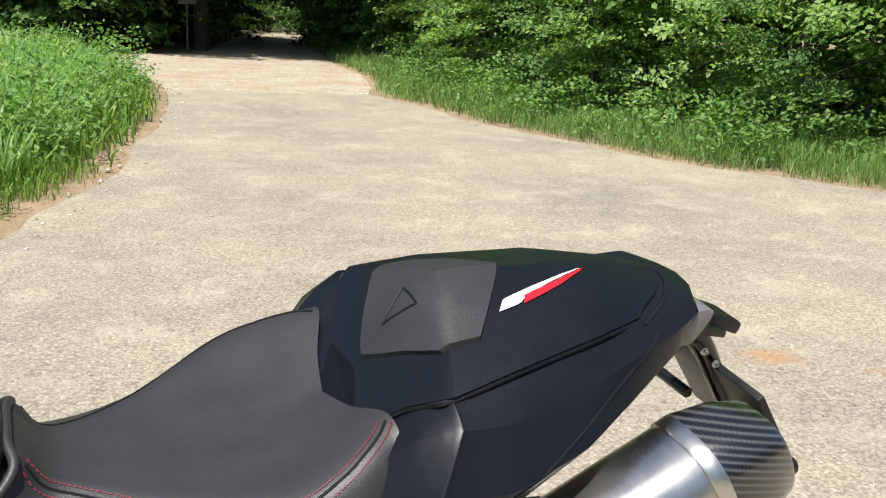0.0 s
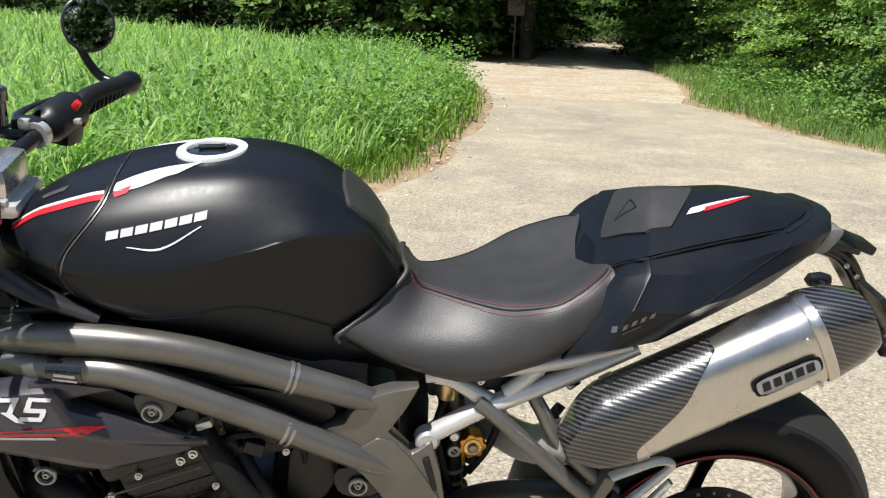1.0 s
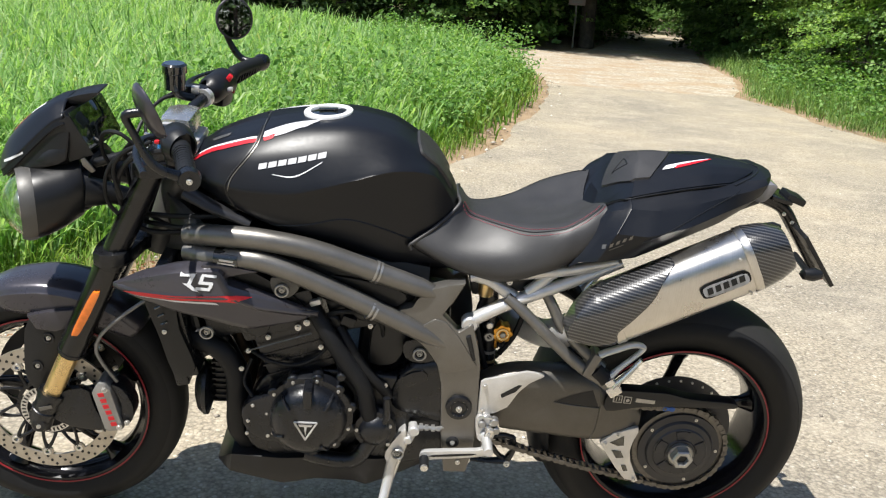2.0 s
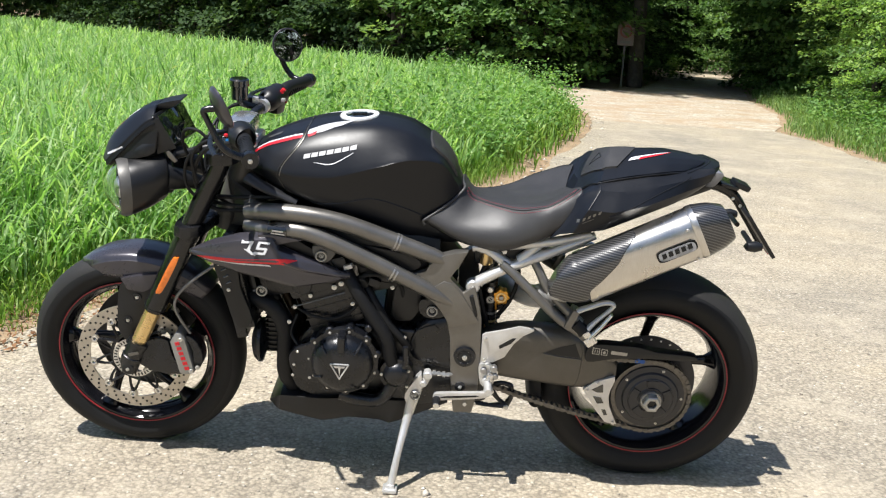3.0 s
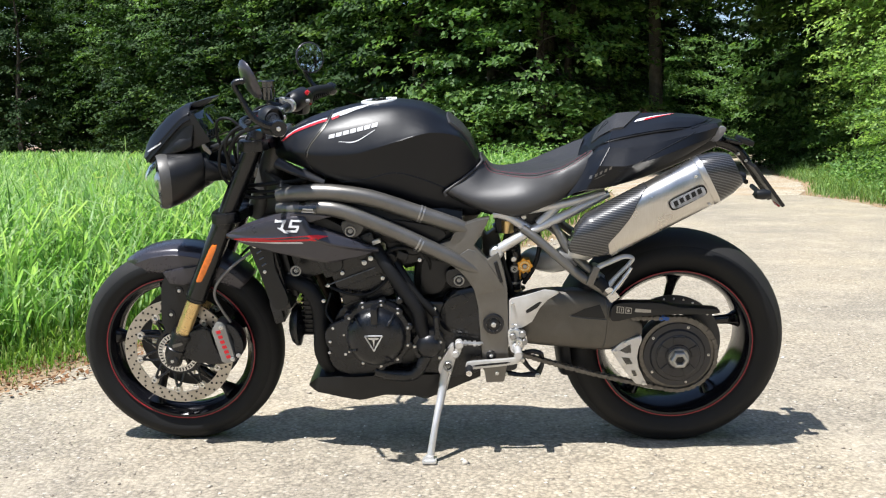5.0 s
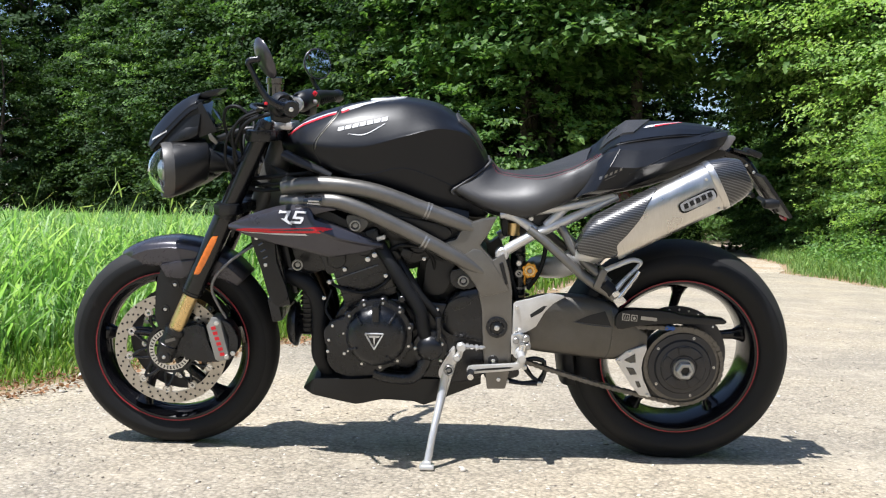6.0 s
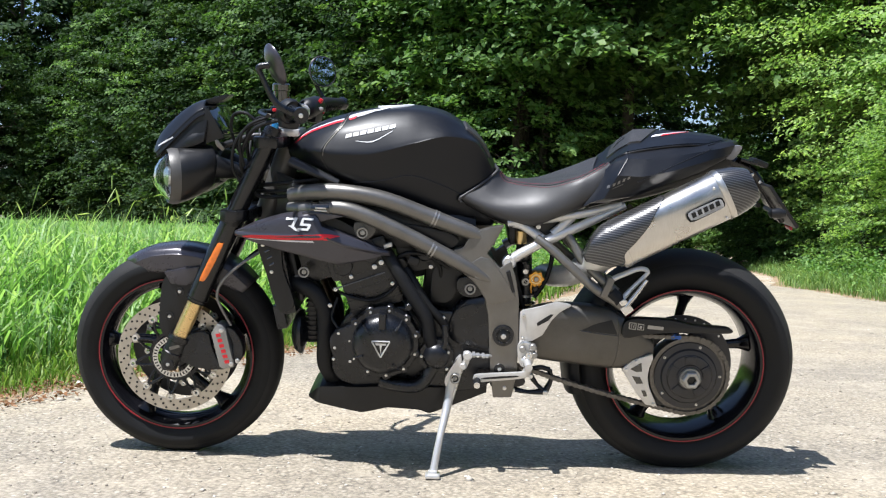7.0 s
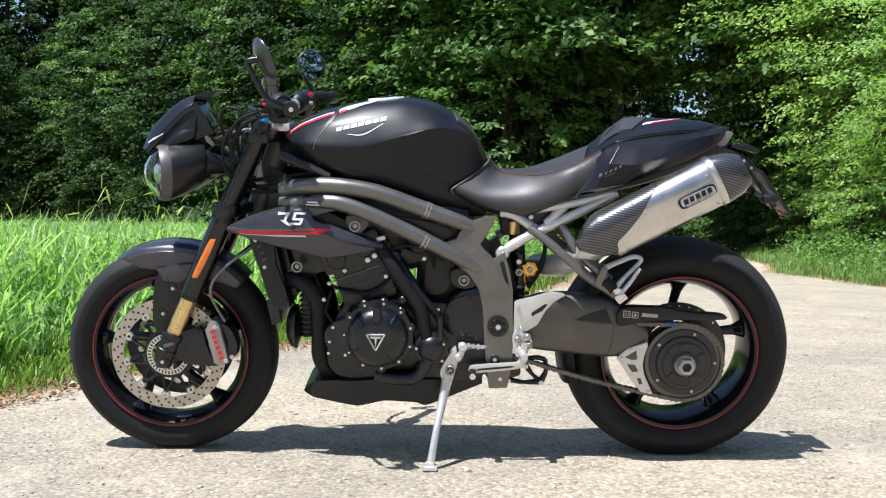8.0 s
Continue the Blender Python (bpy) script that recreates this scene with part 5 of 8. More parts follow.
    arm = part("mirror_arm", tube([(ex + 0.008, ey + s * 0.016, ez + 0.004), (-1.062, my * 0.99, 1.008), (-1.092, my * 1.01, 1.030), (mx - 0.026, my * 1.01, 1.085), (mx - 0.034, my * 1.01, 1.108), (mx - 0.010, my, mz)], [0.010, 0.009, 0.008, 0.0065, 0.0075, 0.008], 12, 5), CAST, bar, "black bar-end mirror arm")
    turn = pose(mx, my, mz, 0, 0, 30 if s < 0 else -55) @ pose(0, 0, 0, 0, -22 if s < 0 else -9.5, 0) @ Matrix.Diagonal((0.8, 0.80 if s < 0 else 0.86, 0.90 if s < 0 else 0.88, 1))
    shell = part("mirror_shell", moved(lathe([(0.0, -0.014), (0.030, -0.012), (0.048, -0.005), (0.0555, 0.003), (0.0565, 0.009), (0.0545, 0.011), (0.0, 0.009)], (0, 0, 0), "X", 40, False), turn), SATIN, arm, "round black bar-end mirror")
    ob = part("mirror_pane", moved(lathe([(0.0, 0.0118), (0.0510, 0.0114), (0.0510, 0.0095), (0.0, 0.0095)], (0, 0, 0), "X", 40, False), turn), MIRROR, bar, "mirror glass")
res = part("brake_reservoir", lathe([(0, 0), (0.023, 0), (0.023, 0.034), (0.0265, 0.036), (0.0265, 0.052), (0.022, 0.056), (0, 0.056)], (-1.166, 0.108, 1.014), "Z", 28, False), SCREEN, bar, "black brake fluid reservoir")
part("reservoir_stem", tube([(-1.130, 0.125, 0.99), (-1.160, 0.112, 1.000), (-1.166, 0.108, 1.018)], 0.009, 8, 2), CAST, bar)
for i, path in enumerate([[(-1.13, -0.16, 0.99), (-1.19, -0.14, 0.975), (-1.225, -0.09, 0.92), (-1.21, -0.05, 0.80), (-1.12, -0.06, 0.75)], [(-1.13, 0.15, 0.99), (-1.20, 0.11, 0.985), (-1.235, 0.02, 0.92), (-1.22, -0.03, 0.80), (-1.13, -0.02, 0.74)],
                          [(-1.09, -0.20, 0.985), (-1.19, -0.17, 0.95), (-1.235, -0.12, 0.86), (-1.20, -0.09, 0.77), (-1.10, -0.10, 0.77)], [(-1.09, 0.2, 0.985), (-1.18, 0.16, 0.99), (-1.22, 0.06, 0.95), (-1.18, 0.0, 0.83)],
                          [(-1.22, -0.06, 0.79), (-1.12, -0.10, 0.805), (-1.02, -0.12, 0.82)], [(-1.22, -0.06, 0.775), (-1.12, -0.11, 0.785), (-1.04, -0.13, 0.80)]]):
    part("cable", tube(path, (0.0045, 0.004, 0.0055, 0.004, 0.006, 0.005)[i], 8, 6), HOSE, bike)

for path in ([(-1.185, -0.150, 0.968), (-1.215, -0.150, 0.992), (-1.250, -0.135, 0.985), (-1.262, -0.110, 0.940), (-1.245, -0.085, 0.880)], [(-1.150, -0.168, 0.985), (-1.205, -0.165, 0.960), (-1.232, -0.150, 0.915), (-1.225, -0.130, 0.850)],
             [(-1.160, -0.155, 0.975), (-1.215, -0.152, 0.950), (-1.250, -0.140, 0.900), (-1.255, -0.120, 0.835), (-1.220, -0.100, 0.780)]):
    part("cable", tube(path, 0.0042, 8, 6), HOSE, bike)
part("lever_pivot", join(disc(-1.138, -0.150, 0.990, 0.009, 0.016, 14), block(-1.150, -0.158, 0.992, 0.034, 0.010, 0.010, 0.003, 12)), POLISHED, bar)

# tank
tank_rows = [[(-1.128, 0, 0.905), (-1.126, 0.028, 0.902), (-1.122, 0.045, 0.895), (-1.118, 0.052, 0.886), (-1.117, 0.050, 0.880), (-1.112, 0.045, 0.868), (-1.11, 0, 0.86)],
             [(-1.055, 0, 0.960), (-1.055, 0.058, 0.951), (-1.05, 0.104, 0.927), (-1.045, 0.131, 0.896), (-1.043, 0.129, 0.886), (-1.03, 0.112, 0.85), (-1.03, 0, 0.835)],
             [(-0.975, 0, 0.990), (-0.975, 0.078, 0.981), (-0.975, 0.126, 0.950), (-0.975, 0.158, 0.891), (-0.974, 0.156, 0.878), (-0.965, 0.140, 0.830), (-0.965, 0, 0.79)],
             [(-0.88, 0, 1.012), (-0.88, 0.084, 1.002), (-0.88, 0.133, 0.963), (-0.88, 0.167, 0.896), (-0.88, 0.164, 0.882), (-0.88, 0.135, 0.795), (-0.88, 0, 0.76)],
             [(-0.775, 0, 1.022), (-0.775, 0.084, 1.010), (-0.775, 0.128, 0.974), (-0.775, 0.160, 0.922), (-0.775, 0.157, 0.908), (-0.775, 0.124, 0.766), (-0.775, 0, 0.735)],
             [(-0.685, 0, 1.005), (-0.685, 0.072, 0.995), (-0.685, 0.111, 0.970), (-0.685, 0.142, 0.940), (-0.685, 0.140, 0.926), (-0.685, 0.113, 0.732), (-0.685, 0, 0.71)],
             [(-0.605, 0, 0.950), (-0.605, 0.050, 0.945), (-0.605, 0.082, 0.934), (-0.605, 0.105, 0.922), (-0.605, 0.104, 0.906), (-0.605, 0.086, 0.714), (-0.605, 0, 0.70)],
             [(-0.556, 0, 0.880), (-0.556, 0.036, 0.874), (-0.558, 0.056, 0.862), (-0.56, 0.068, 0.850), (-0.56, 0.067, 0.836), (-0.56, 0.066, 0.706), (-0.56, 0, 0.695)],
             [(-0.540, 0, 0.830), (-0.540, 0.028, 0.825), (-0.543, 0.044, 0.81), (-0.545, 0.052, 0.79), (-0.545, 0.052, 0.785), (-0.55, 0.056, 0.704), (-0.55, 0, 0.695)]]
tank_rows = [r[:2] + [(r[2][0], r[2][1] - 0.001, r[2][2] + 0.001), (r[3][0], r[3][1], r[3][2] + 0.006), (r[3][0], r[3][1] - 0.001, r[4][2] + 0.002)] + r[5:] for r in tank_rows]
tank = part("fuel_tank", hull(tank_rows, 5, 6, crisp=0.3), MATT, bike, "matt black fuel tank with red and silver stripes", 50)
tt = surface(tank)
for side in (-1, 1):
    part("tank_seam", bead(tt, [(-0.955, 1.0), (-0.965, 0.97), (-1.008, 0.915), (-1.018, 0.885), (-1.0, 0.845)], 0.0026, -0.0004, False, 6, side), PLASTIC, tank)
    part("seam_edge", bead(tt, [(-0.951, 1.0), (-0.961, 0.968), (-1.003, 0.915), (-1.013, 0.885)], 0.0013, 0.0009, False, 6, side), GREY, tank)
part("tank_seam", bead(tt, [(-0.955, -0.07), (-0.95, 0), (-0.955, 0.07)], 0.0022, -0.0004, True), PLASTIC, tank)
for side in (-1, 1):
    s = -side
    part("red_stripe", decal(tt, [(-1.10, s * -0.052), (-1.03, s * -0.078), (-0.962, s * -0.092)], [(-1.10, s * -0.059), (-1.03, s * -0.088), (-0.960, s * -0.1015)], 12, 3, 0.0012, True), TANKRED, tank)
    part("red_stripe", decal(tt, [(-0.950, s * -0.094), (-0.925, s * -0.088)], [(-0.946, s * -0.102), (-0.930, s * -0.099)], 6, 3, 0.0012, True), TANKRED, tank)
    part("silver_stripe", decal(tt, [(-1.10, s * -0.049), (-1.03, s * -0.073), (-0.962, s * -0.086)], [(-1.10, s * -0.052), (-1.03, s * -0.078), (-0.962, s * -0.092)], 12, 2, 0.0012, True), DECALGREY, tank)
    part("silver_stripe", decal(tt, [(-0.948, s * -0.076), (-0.90, s * -0.058), (-0.835, s * -0.050)], [(-0.950, s * -0.092), (-0.915, s * -0.094), (-0.865, s * -0.078)], 12, 3, 0.0012, True), DECALGREY, tank)
# the maker's mark, as plain bars over a swoosh
for k in range(7):
    x0 = -0.953 + k * 0.0192
    z0 = 0.930 + (x0 + 0.953) * 0.232
    part("brand_bar", decal(tt, [(x0 + 0.0012, z0 + 0.0120), (x0 + 0.0174, z0 + 0.0158)], [(x0, z0 + 0.0020), (x0 + 0.0162, z0 + 0.0058)], 2, 2, 0.0014), DECALGREY, tank)
part("brand_swoosh", decal(tt, [(-0.925, 0.9265), (-0.880, 0.9275), (-0.828, 0.955)], [(-0.925, 0.9255), (-0.880, 0.925), (-0.828, 0.9535)], 12, 2, 0.0014), WHITE, tank)
part("lower_panel_seam", bead(tt, [(-0.93, 0.815), (-0.86, 0.822), (-0.78, 0.838), (-0.70, 0.815), (-0.62, 0.776)], 0.0022, -0.0002), PLASTIC, tank)
tab_rows = []
for i, f in enumerate((0.0, 0.03, 0.10, 0.3, 0.5, 0.7, 0.9, 1.0)):
    row = []
    for k, g_ in enumerate((-1.0, -0.96, -0.86, -0.5, 0.0, 0.5, 0.86, 0.96, 1.0)):
        hw = 0.084 - 0.028 * f - 0.010 * (1 - min(1, f / 0.3))
        x = -0.642 + 0.008 * abs(g_) ** 4 + 0.072 * f
        edge = k in (0, 8) or i in (0, 7)
        rim = i in (1, 2) or k in (1, 2, 6, 7)
        row.append(over(tt, x, hw * g_, -0.002 if edge else (0.0055 if rim else 0.0030)))
    tab_rows.append(row)
part("knee_tab", skin(tab_rows, False, False), VINYL, tank, "raised black rubber pad", 40)
cap_m = pose(-0.828, 0, 1.0165, 0, -4, 0)
cap = part("filler_cap", moved(lathe([(0.036, 0.000), (0.0375, 0.003), (0.050, 0.0025), (0.0515, -0.001), (0.0515, -0.012), (0.036, -0.012)], (0, 0, 0), "Z", 48), cap_m), RINGSILVER, tank, "bright metal filler ring")
part("cap_lid", moved(join(lathe([(0, 0.003), (0.018, 0.002), (0.034, 0.000), (0.0365, -0.004), (0, -0.006)], (0, 0, 0), "Z", 40, False), block(0.0, 0, 0.005, 0.040, 0.012, 0.004, 0.0015)), cap_m), SCREEN, cap, "glossy black cap lid")
part("tank_badge", decal(tt, [(-1.06, -0.035), (-1.02, -0.040)], [(-1.055, -0.048), (-1.025, -0.052)], 6, 2, 0.0012, True), GREY, tank)

# seat
seat_rows = [[(-0.546, 0, 0.858), (-0.545, 0.026, 0.857), (-0.543, 0.052, 0.849), (-0.593, 0.096, 0.811), (-0.645, 0.119, 0.780), (-0.60, 0.05, 0.735), (-0.60, 0, 0.73)],
             [(-0.505, 0, 0.826), (-0.507, 0.028, 0.825), (-0.512, 0.052, 0.820), (-0.540, 0.122, 0.778), (-0.555, 0.134, 0.738), (-0.53, 0.06, 0.705), (-0.53, 0, 0.70)],
             [(-0.430, 0, 0.822), (-0.430, 0.050, 0.822), (-0.432, 0.098, 0.816), (-0.44, 0.148, 0.768), (-0.455, 0.146, 0.716), (-0.45, 0.07, 0.70), (-0.44, 0, 0.70)],
             [(-0.352, 0, 0.831), (-0.352, 0.080, 0.836), (-0.350, 0.146, 0.838), (-0.352, 0.172, 0.790), (-0.372, 0.156, 0.744), (-0.37, 0.07, 0.735), (-0.37, 0, 0.73)],
             [(-0.318, 0, 0.838), (-0.312, 0.074, 0.848), (-0.303, 0.142, 0.858), (-0.303, 0.168, 0.812), (-0.325, 0.156, 0.766), (-0.32, 0.07, 0.755), (-0.32, 0, 0.75)],
             [(-0.294, 0, 0.846), (-0.286, 0.064, 0.859), (-0.273, 0.126, 0.874), (-0.270, 0.156, 0.838), (-0.288, 0.152, 0.790), (-0.29, 0.07, 0.78), (-0.29, 0, 0.77)],
             [(-0.275, 0, 0.853), (-0.265, 0.050, 0.866), (-0.249, 0.100, 0.886), (-0.249, 0.136, 0.868), (-0.264, 0.143, 0.815), (-0.27, 0.06, 0.80), (-0.27, 0, 0.79)]]
seat = part("rider_seat", hull(seat_rows, 5, 6), VINYL, bike, "black vinyl rider seat with red stitching", 55)
st = surface(seat)
stitch_line = [(-0.536, -0.044), (-0.499, -0.054), (-0.449, -0.084), (-0.390, -0.126), (-0.338, -0.148), (-0.302, -0.141), (-0.280, -0.130), (-0.264, -0.118), (-0.254, -0.106)]
for side in (-1, 1):
    ln = [(x, y * -side) for x, y in stitch_line]
    part("piping", bead(st, ln, 0.0014, 0.0, True, 8), HOSE, seat)
    if side > 0:
        continue
    pts = spline(ln, 22)
    rows_ = bmesh.new()
    for off in (-0.0062, 0.0062):
        for i in range(0, len(pts) - 1, 2):
            d = pts[i + 1] - pts[i]
            nrm = np.array((-d[1], d[0])) / max(1e-6, np.hypot(*d))
            a, b = pts[i] + nrm * off, pts[i] + d * 1.1 + nrm * off
            pa, pb = over(st, a[0], a[1], 0.0006), over(st, b[0], b[1], 0.0006)
            if pa and pb:
                rows_ = join(rows_, tube([pa, pb], 0.0008, 5, 1))
    part("stitching", rows_, THREAD, seat, "red stitching")
for side in (-1, 1):
    lip = [(-0.548, 0, 0.860), (-0.548, 0.026, 0.859), (-0.544, 0.052, 0.851), (-0.562, 0.072, 0.834), (-0.594, 0.098, 0.812), (-0.634, 0.118, 0.787), (-0.646, 0.121, 0.778), (-0.642, 0.121, 0.768)]
    part("seat_lip", tube([(x, side * y, z) for x, y, z in lip], 0.0045, 10, 5), VINYL, seat)
part("seat_lower_edge", bead(st, [(-0.640, 0.768), (-0.575, 0.735), (-0.52, 0.712)], 0.003, 0.0), HOSE, seat)

# tail
tail_rows = [[(-0.245, 0, 0.850), (-0.247, 0.095, 0.878), (-0.262, 0.137, 0.868), (-0.287, 0.163, 0.820), (-0.324, 0.170, 0.768), (-0.31, 0.10, 0.762), (-0.30, 0, 0.765)],
             [(-0.225, 0, 0.868), (-0.230, 0.111, 0.896), (-0.240, 0.146, 0.889), (-0.264, 0.168, 0.842), (-0.300, 0.176, 0.784), (-0.29, 0.10, 0.770), (-0.28, 0, 0.77)],
             [(-0.204, 0, 0.885), (-0.208, 0.132, 0.913), (-0.210, 0.162, 0.901), (-0.238, 0.192, 0.858), (-0.272, 0.195, 0.796), (-0.26, 0.10, 0.772), (-0.25, 0, 0.78)],
             [(-0.199, 0, 0.888), (-0.204, 0.1315, 0.9135), (-0.205, 0.162, 0.901), (-0.232, 0.192, 0.858), (-0.262, 0.195, 0.797), (-0.245, 0.10, 0.775), (-0.24, 0, 0.78)],
             [(-0.145, 0, 0.900), (-0.150, 0.123, 0.922), (-0.153, 0.160, 0.900), (-0.172, 0.196, 0.857), (-0.190, 0.176, 0.802), (-0.19, 0.09, 0.792), (-0.18, 0, 0.80)],
             [(-0.078, 0, 0.912), (-0.082, 0.107, 0.932), (-0.078, 0.142, 0.909), (-0.088, 0.174, 0.873), (-0.100, 0.150, 0.834), (-0.10, 0.08, 0.826), (-0.10, 0, 0.83)],
             [(-0.018, 0, 0.922), (-0.020, 0.085, 0.937), (-0.010, 0.117, 0.920), (-0.003, 0.128, 0.893), (-0.010, 0.117, 0.864), (-0.01, 0.06, 0.858), (-0.01, 0, 0.86)],
             [(0.040, 0, 0.944), (0.036, 0.070, 0.941), (0.054, 0.094, 0.930), (0.060, 0.094, 0.908), (0.054, 0.084, 0.892), (0.055, 0.04, 0.890), (0.055, 0, 0.888)],
             [(0.095, 0, 0.950), (0.090, 0.064, 0.947), (0.094, 0.073, 0.938), (0.088, 0.070, 0.915), (0.082, 0.056, 0.902), (0.08, 0.02, 0.90), (0.08, 0, 0.90)],
             [(0.118, 0, 0.947), (0.113, 0.030, 0.946), (0.113, 0.034, 0.938), (0.106, 0.032, 0.920), (0.100, 0.026, 0.908), (0.096, 0.01, 0.906), (0.096, 0, 0.906)]]
tail = part("tail_fairing", hull(tail_rows, 5, 6, crisp=0.85), MATT, bike, "matt black tail fairing", 17)
tf = surface(tail)
cowl_rows = [[(-0.278, 0, 0.848), (-0.272, 0.045, 0.857), (-0.262, 0.075, 0.868), (-0.249, 0.098, 0.884), (-0.240, 0.090, 0.872), (-0.25, 0, 0.830)],
             [(-0.241, 0, 0.880), (-0.241, 0.045, 0.883), (-0.239, 0.080, 0.888), (-0.235, 0.109, 0.897), (-0.226, 0.100, 0.886), (-0.22, 0, 0.850)],
             [(-0.207, 0, 0.930), (-0.212, 0.045, 0.920), (-0.217, 0.080, 0.911), (-0.221, 0.123, 0.908), (-0.213, 0.113, 0.897), (-0.19, 0, 0.880)],
             [(-0.171, 0, 0.966), (-0.180, 0.045, 0.952), (-0.190, 0.080, 0.938), (-0.206, 0.136, 0.918), (-0.200, 0.126, 0.908), (-0.17, 0, 0.890)],
             [(-0.105, 0, 0.970), (-0.112, 0.045, 0.959), (-0.120, 0.085, 0.945), (-0.132, 0.124, 0.932), (-0.128, 0.116, 0.922), (-0.11, 0, 0.900)],
             [(-0.020, 0, 0.969), (-0.025, 0.045, 0.964), (-0.035, 0.076, 0.954), (-0.045, 0.103, 0.941), (-0.042, 0.096, 0.932), (-0.03, 0, 0.915)],
             [(0.045, 0, 0.963), (0.040, 0.032, 0.959), (0.030, 0.055, 0.951), (0.016, 0.078, 0.941), (0.016, 0.070, 0.933), (0.02, 0, 0.93)],
             [(0.080, 0, 0.955), (0.074, 0.026, 0.952), (0.060, 0.042, 0.948), (0.034, 0.062, 0.941), (0.032, 0.056, 0.936), (0.04, 0, 0.935)]]
cowl = part("seat_cowl", hull(cowl_rows, 5, 6, crisp=0.92), MATT, tail, "matt black seat cowl with a raised pad", 17)
ct = surface(cowl)
for side in (-1, 1):
    part("cowl_gap", tube([(r[3][0], side * (r[3][1] - 0.003), r[3][2] - 0.0055) for r in cowl_rows], 0.0034, 8, 4), PLASTIC, tail)
    part("tail_seam", bead(tf, [(0.094, 0.0), (0.084, side * 0.026), (0.058, side * 0.058), (0.020, side * 0.084)], 0.0022, 0.0002, True), PLASTIC, tail)
pad_rows = []
for f in [0.0, 0.03] + [0.1 * k for k in range(1, 10)] + [0.97, 1.0]:
    row = []
    for g_ in [-1.0, -0.97] + [-0.9 + 0.1 * k for k in range(19)] + [0.97, 1.0]:
        x_front, x_rear = -0.240 + 0.043 * abs(g_) ** 1.25, -0.102 - 0.060 * abs(g_) ** 1.1
        edge = abs(g_) == 1.0 or f in (0.0, 1.0)
        row.append(over(ct, x_front + f * (x_rear - x_front), 0.087 * g_, -0.003 if edge else 0.0040))
    pad_rows.append(row)
pad = part("back_pad", skin(pad_rows, False, False), VINYL, cowl, "dark grey rubber back pad", 24)
pt = surface(pad)
tri = [(-0.195, 0.017), (-0.195, -0.017), (-0.220, 0.0)]
part("triangle_mark", join(*[bead(pt, [tri[k], tri[(k + 1) % 3]], 0.0014, 0.0, True, 8) for k in range(3)]), PLASTIC, pad)
part("white_flash", decal(ct, [(-0.121, -0.047), (-0.075, -0.032), (-0.017, -0.013)], [(-0.131, -0.060), (-0.108, -0.055), (-0.098, -0.048)], 12, 2, 0.0012, True), WHITE, cowl, "silver white flash")
part("red_flash", decal(ct, [(-0.098, -0.046), (-0.055, -0.031), (-0.015, -0.014)], [(-0.103, -0.056), (-0.060, -0.041), (-0.020, -0.019)], 12, 2, 0.0014, True), RED, cowl, "red flash")
for k in range(5):
    for dx, hi in ((0.0, 0.008),):
        x0 = -0.263 + k * 0.0125 + dx
        z0 = 0.8225 + (x0 + 0.263) * 0.49
        part("name_bar", decal(tf, [(x0 + 0.002, z0 + hi), (x0 + 0.0085, z0 + hi + 0.003)], [(x0, z0), (x0 + 0.0065, z0 + 0.003)], 2, 1, 0.0012), GREY, tail)
part("name_bar", decal(tf, [(-0.250, 0.8245), (-0.222, 0.8375)], [(-0.250, 0.8222), (-0.222, 0.8352)], 6, 1, 0.0012), GREYDARK, tail)
part("side_crease", bead(tf, [(-0.185, 0.842), (-0.09, 0.884), (0.0, 0.918), (0.028, 0.930)], 0.0016, 0.0), PLASTIC, tail)
for side in (-1, 1):
    part("tail_lamp", plate(soft([(0.070, 0.902), (0.082, 0.918), (0.092, 0.936), (0.116, 0.936), (0.108, 0.915), (0.092, 0.898)], 3), side * 0.072, side * 0.030, 0.004), LAMPGREY, tail, "smoked tail lamp lens")
part("under_tail", hull([[(-0.30, 0, 0.78), (-0.30, 0.12, 0.775), (-0.30, 0.12, 0.762), (-0.30, 0, 0.75)], [(-0.1, 0, 0.84), (-0.1, 0.06, 0.838), (-0.1, 0.055, 0.80), (-0.1, 0, 0.79)], [(0.10, 0, 0.915), (0.10, 0.035, 0.91), (0.10, 0.032, 0.88), (0.10, 0, 0.87)]], 3, 4), PLASTIC, tail)

# number plate holder
holder = part("plate_holder", join(tube([(0.08, 0, 0.895), (0.135, 0, 0.880), (0.175, 0, 0.855), (0.215, 0, 0.80), (0.268, 0, 0.725)], [0.018, 0.016, 0.014, 0.012, 0.012], 10, 4), block(0.146, 0, 0.892, 0.050, 0.085, 0.010, 0.004, 14)), FORKBLACK, bike, "black number plate holder")
part("number_plate", block(0.236, 0.0, 0.775, 0.010, 0.180, 0.140, 0.002, -37), PLASTIC, holder, "number plate seen edge-on")
part("plate_lamp", block(0.185, 0, 0.888, 0.045, 0.05, 0.016, 0.005, 20), PLASTIC, holder)
for side in (-1, 1):
    part("turn_signal", join(tube([(0.205, side * 0.03, 0.765), (0.205, side * 0.11, 0.762)], 0.007, 8, 2), moved(lathe([(0, -0.03), (0.012, -0.02), (0.015, 0.0), (0.010, 0.018), (0, 0.022)], (0, 0, 0), "X", 14, False), pose(0.210, side * 0.125, 0.762))), PLASTIC, holder, "small black turn signal")
part("rear_reflector", block(0.285, 0, 0.708, 0.008, 0.04, 0.014, 0.003, -37), STRIPE, holder, "red rear reflector")
bolts(holder, [(0.165, -0.020, 0.855), (0.188, -0.018, 0.835)], scale=0.8)

# silencer: a rounded six-sided can along a rising line
AX, UP = np.array((0.886, 0, 0.465)), np.array((-0.465, 0, 0.886))
CAN0 = np.array((-0.223, -0.180, 0.677))


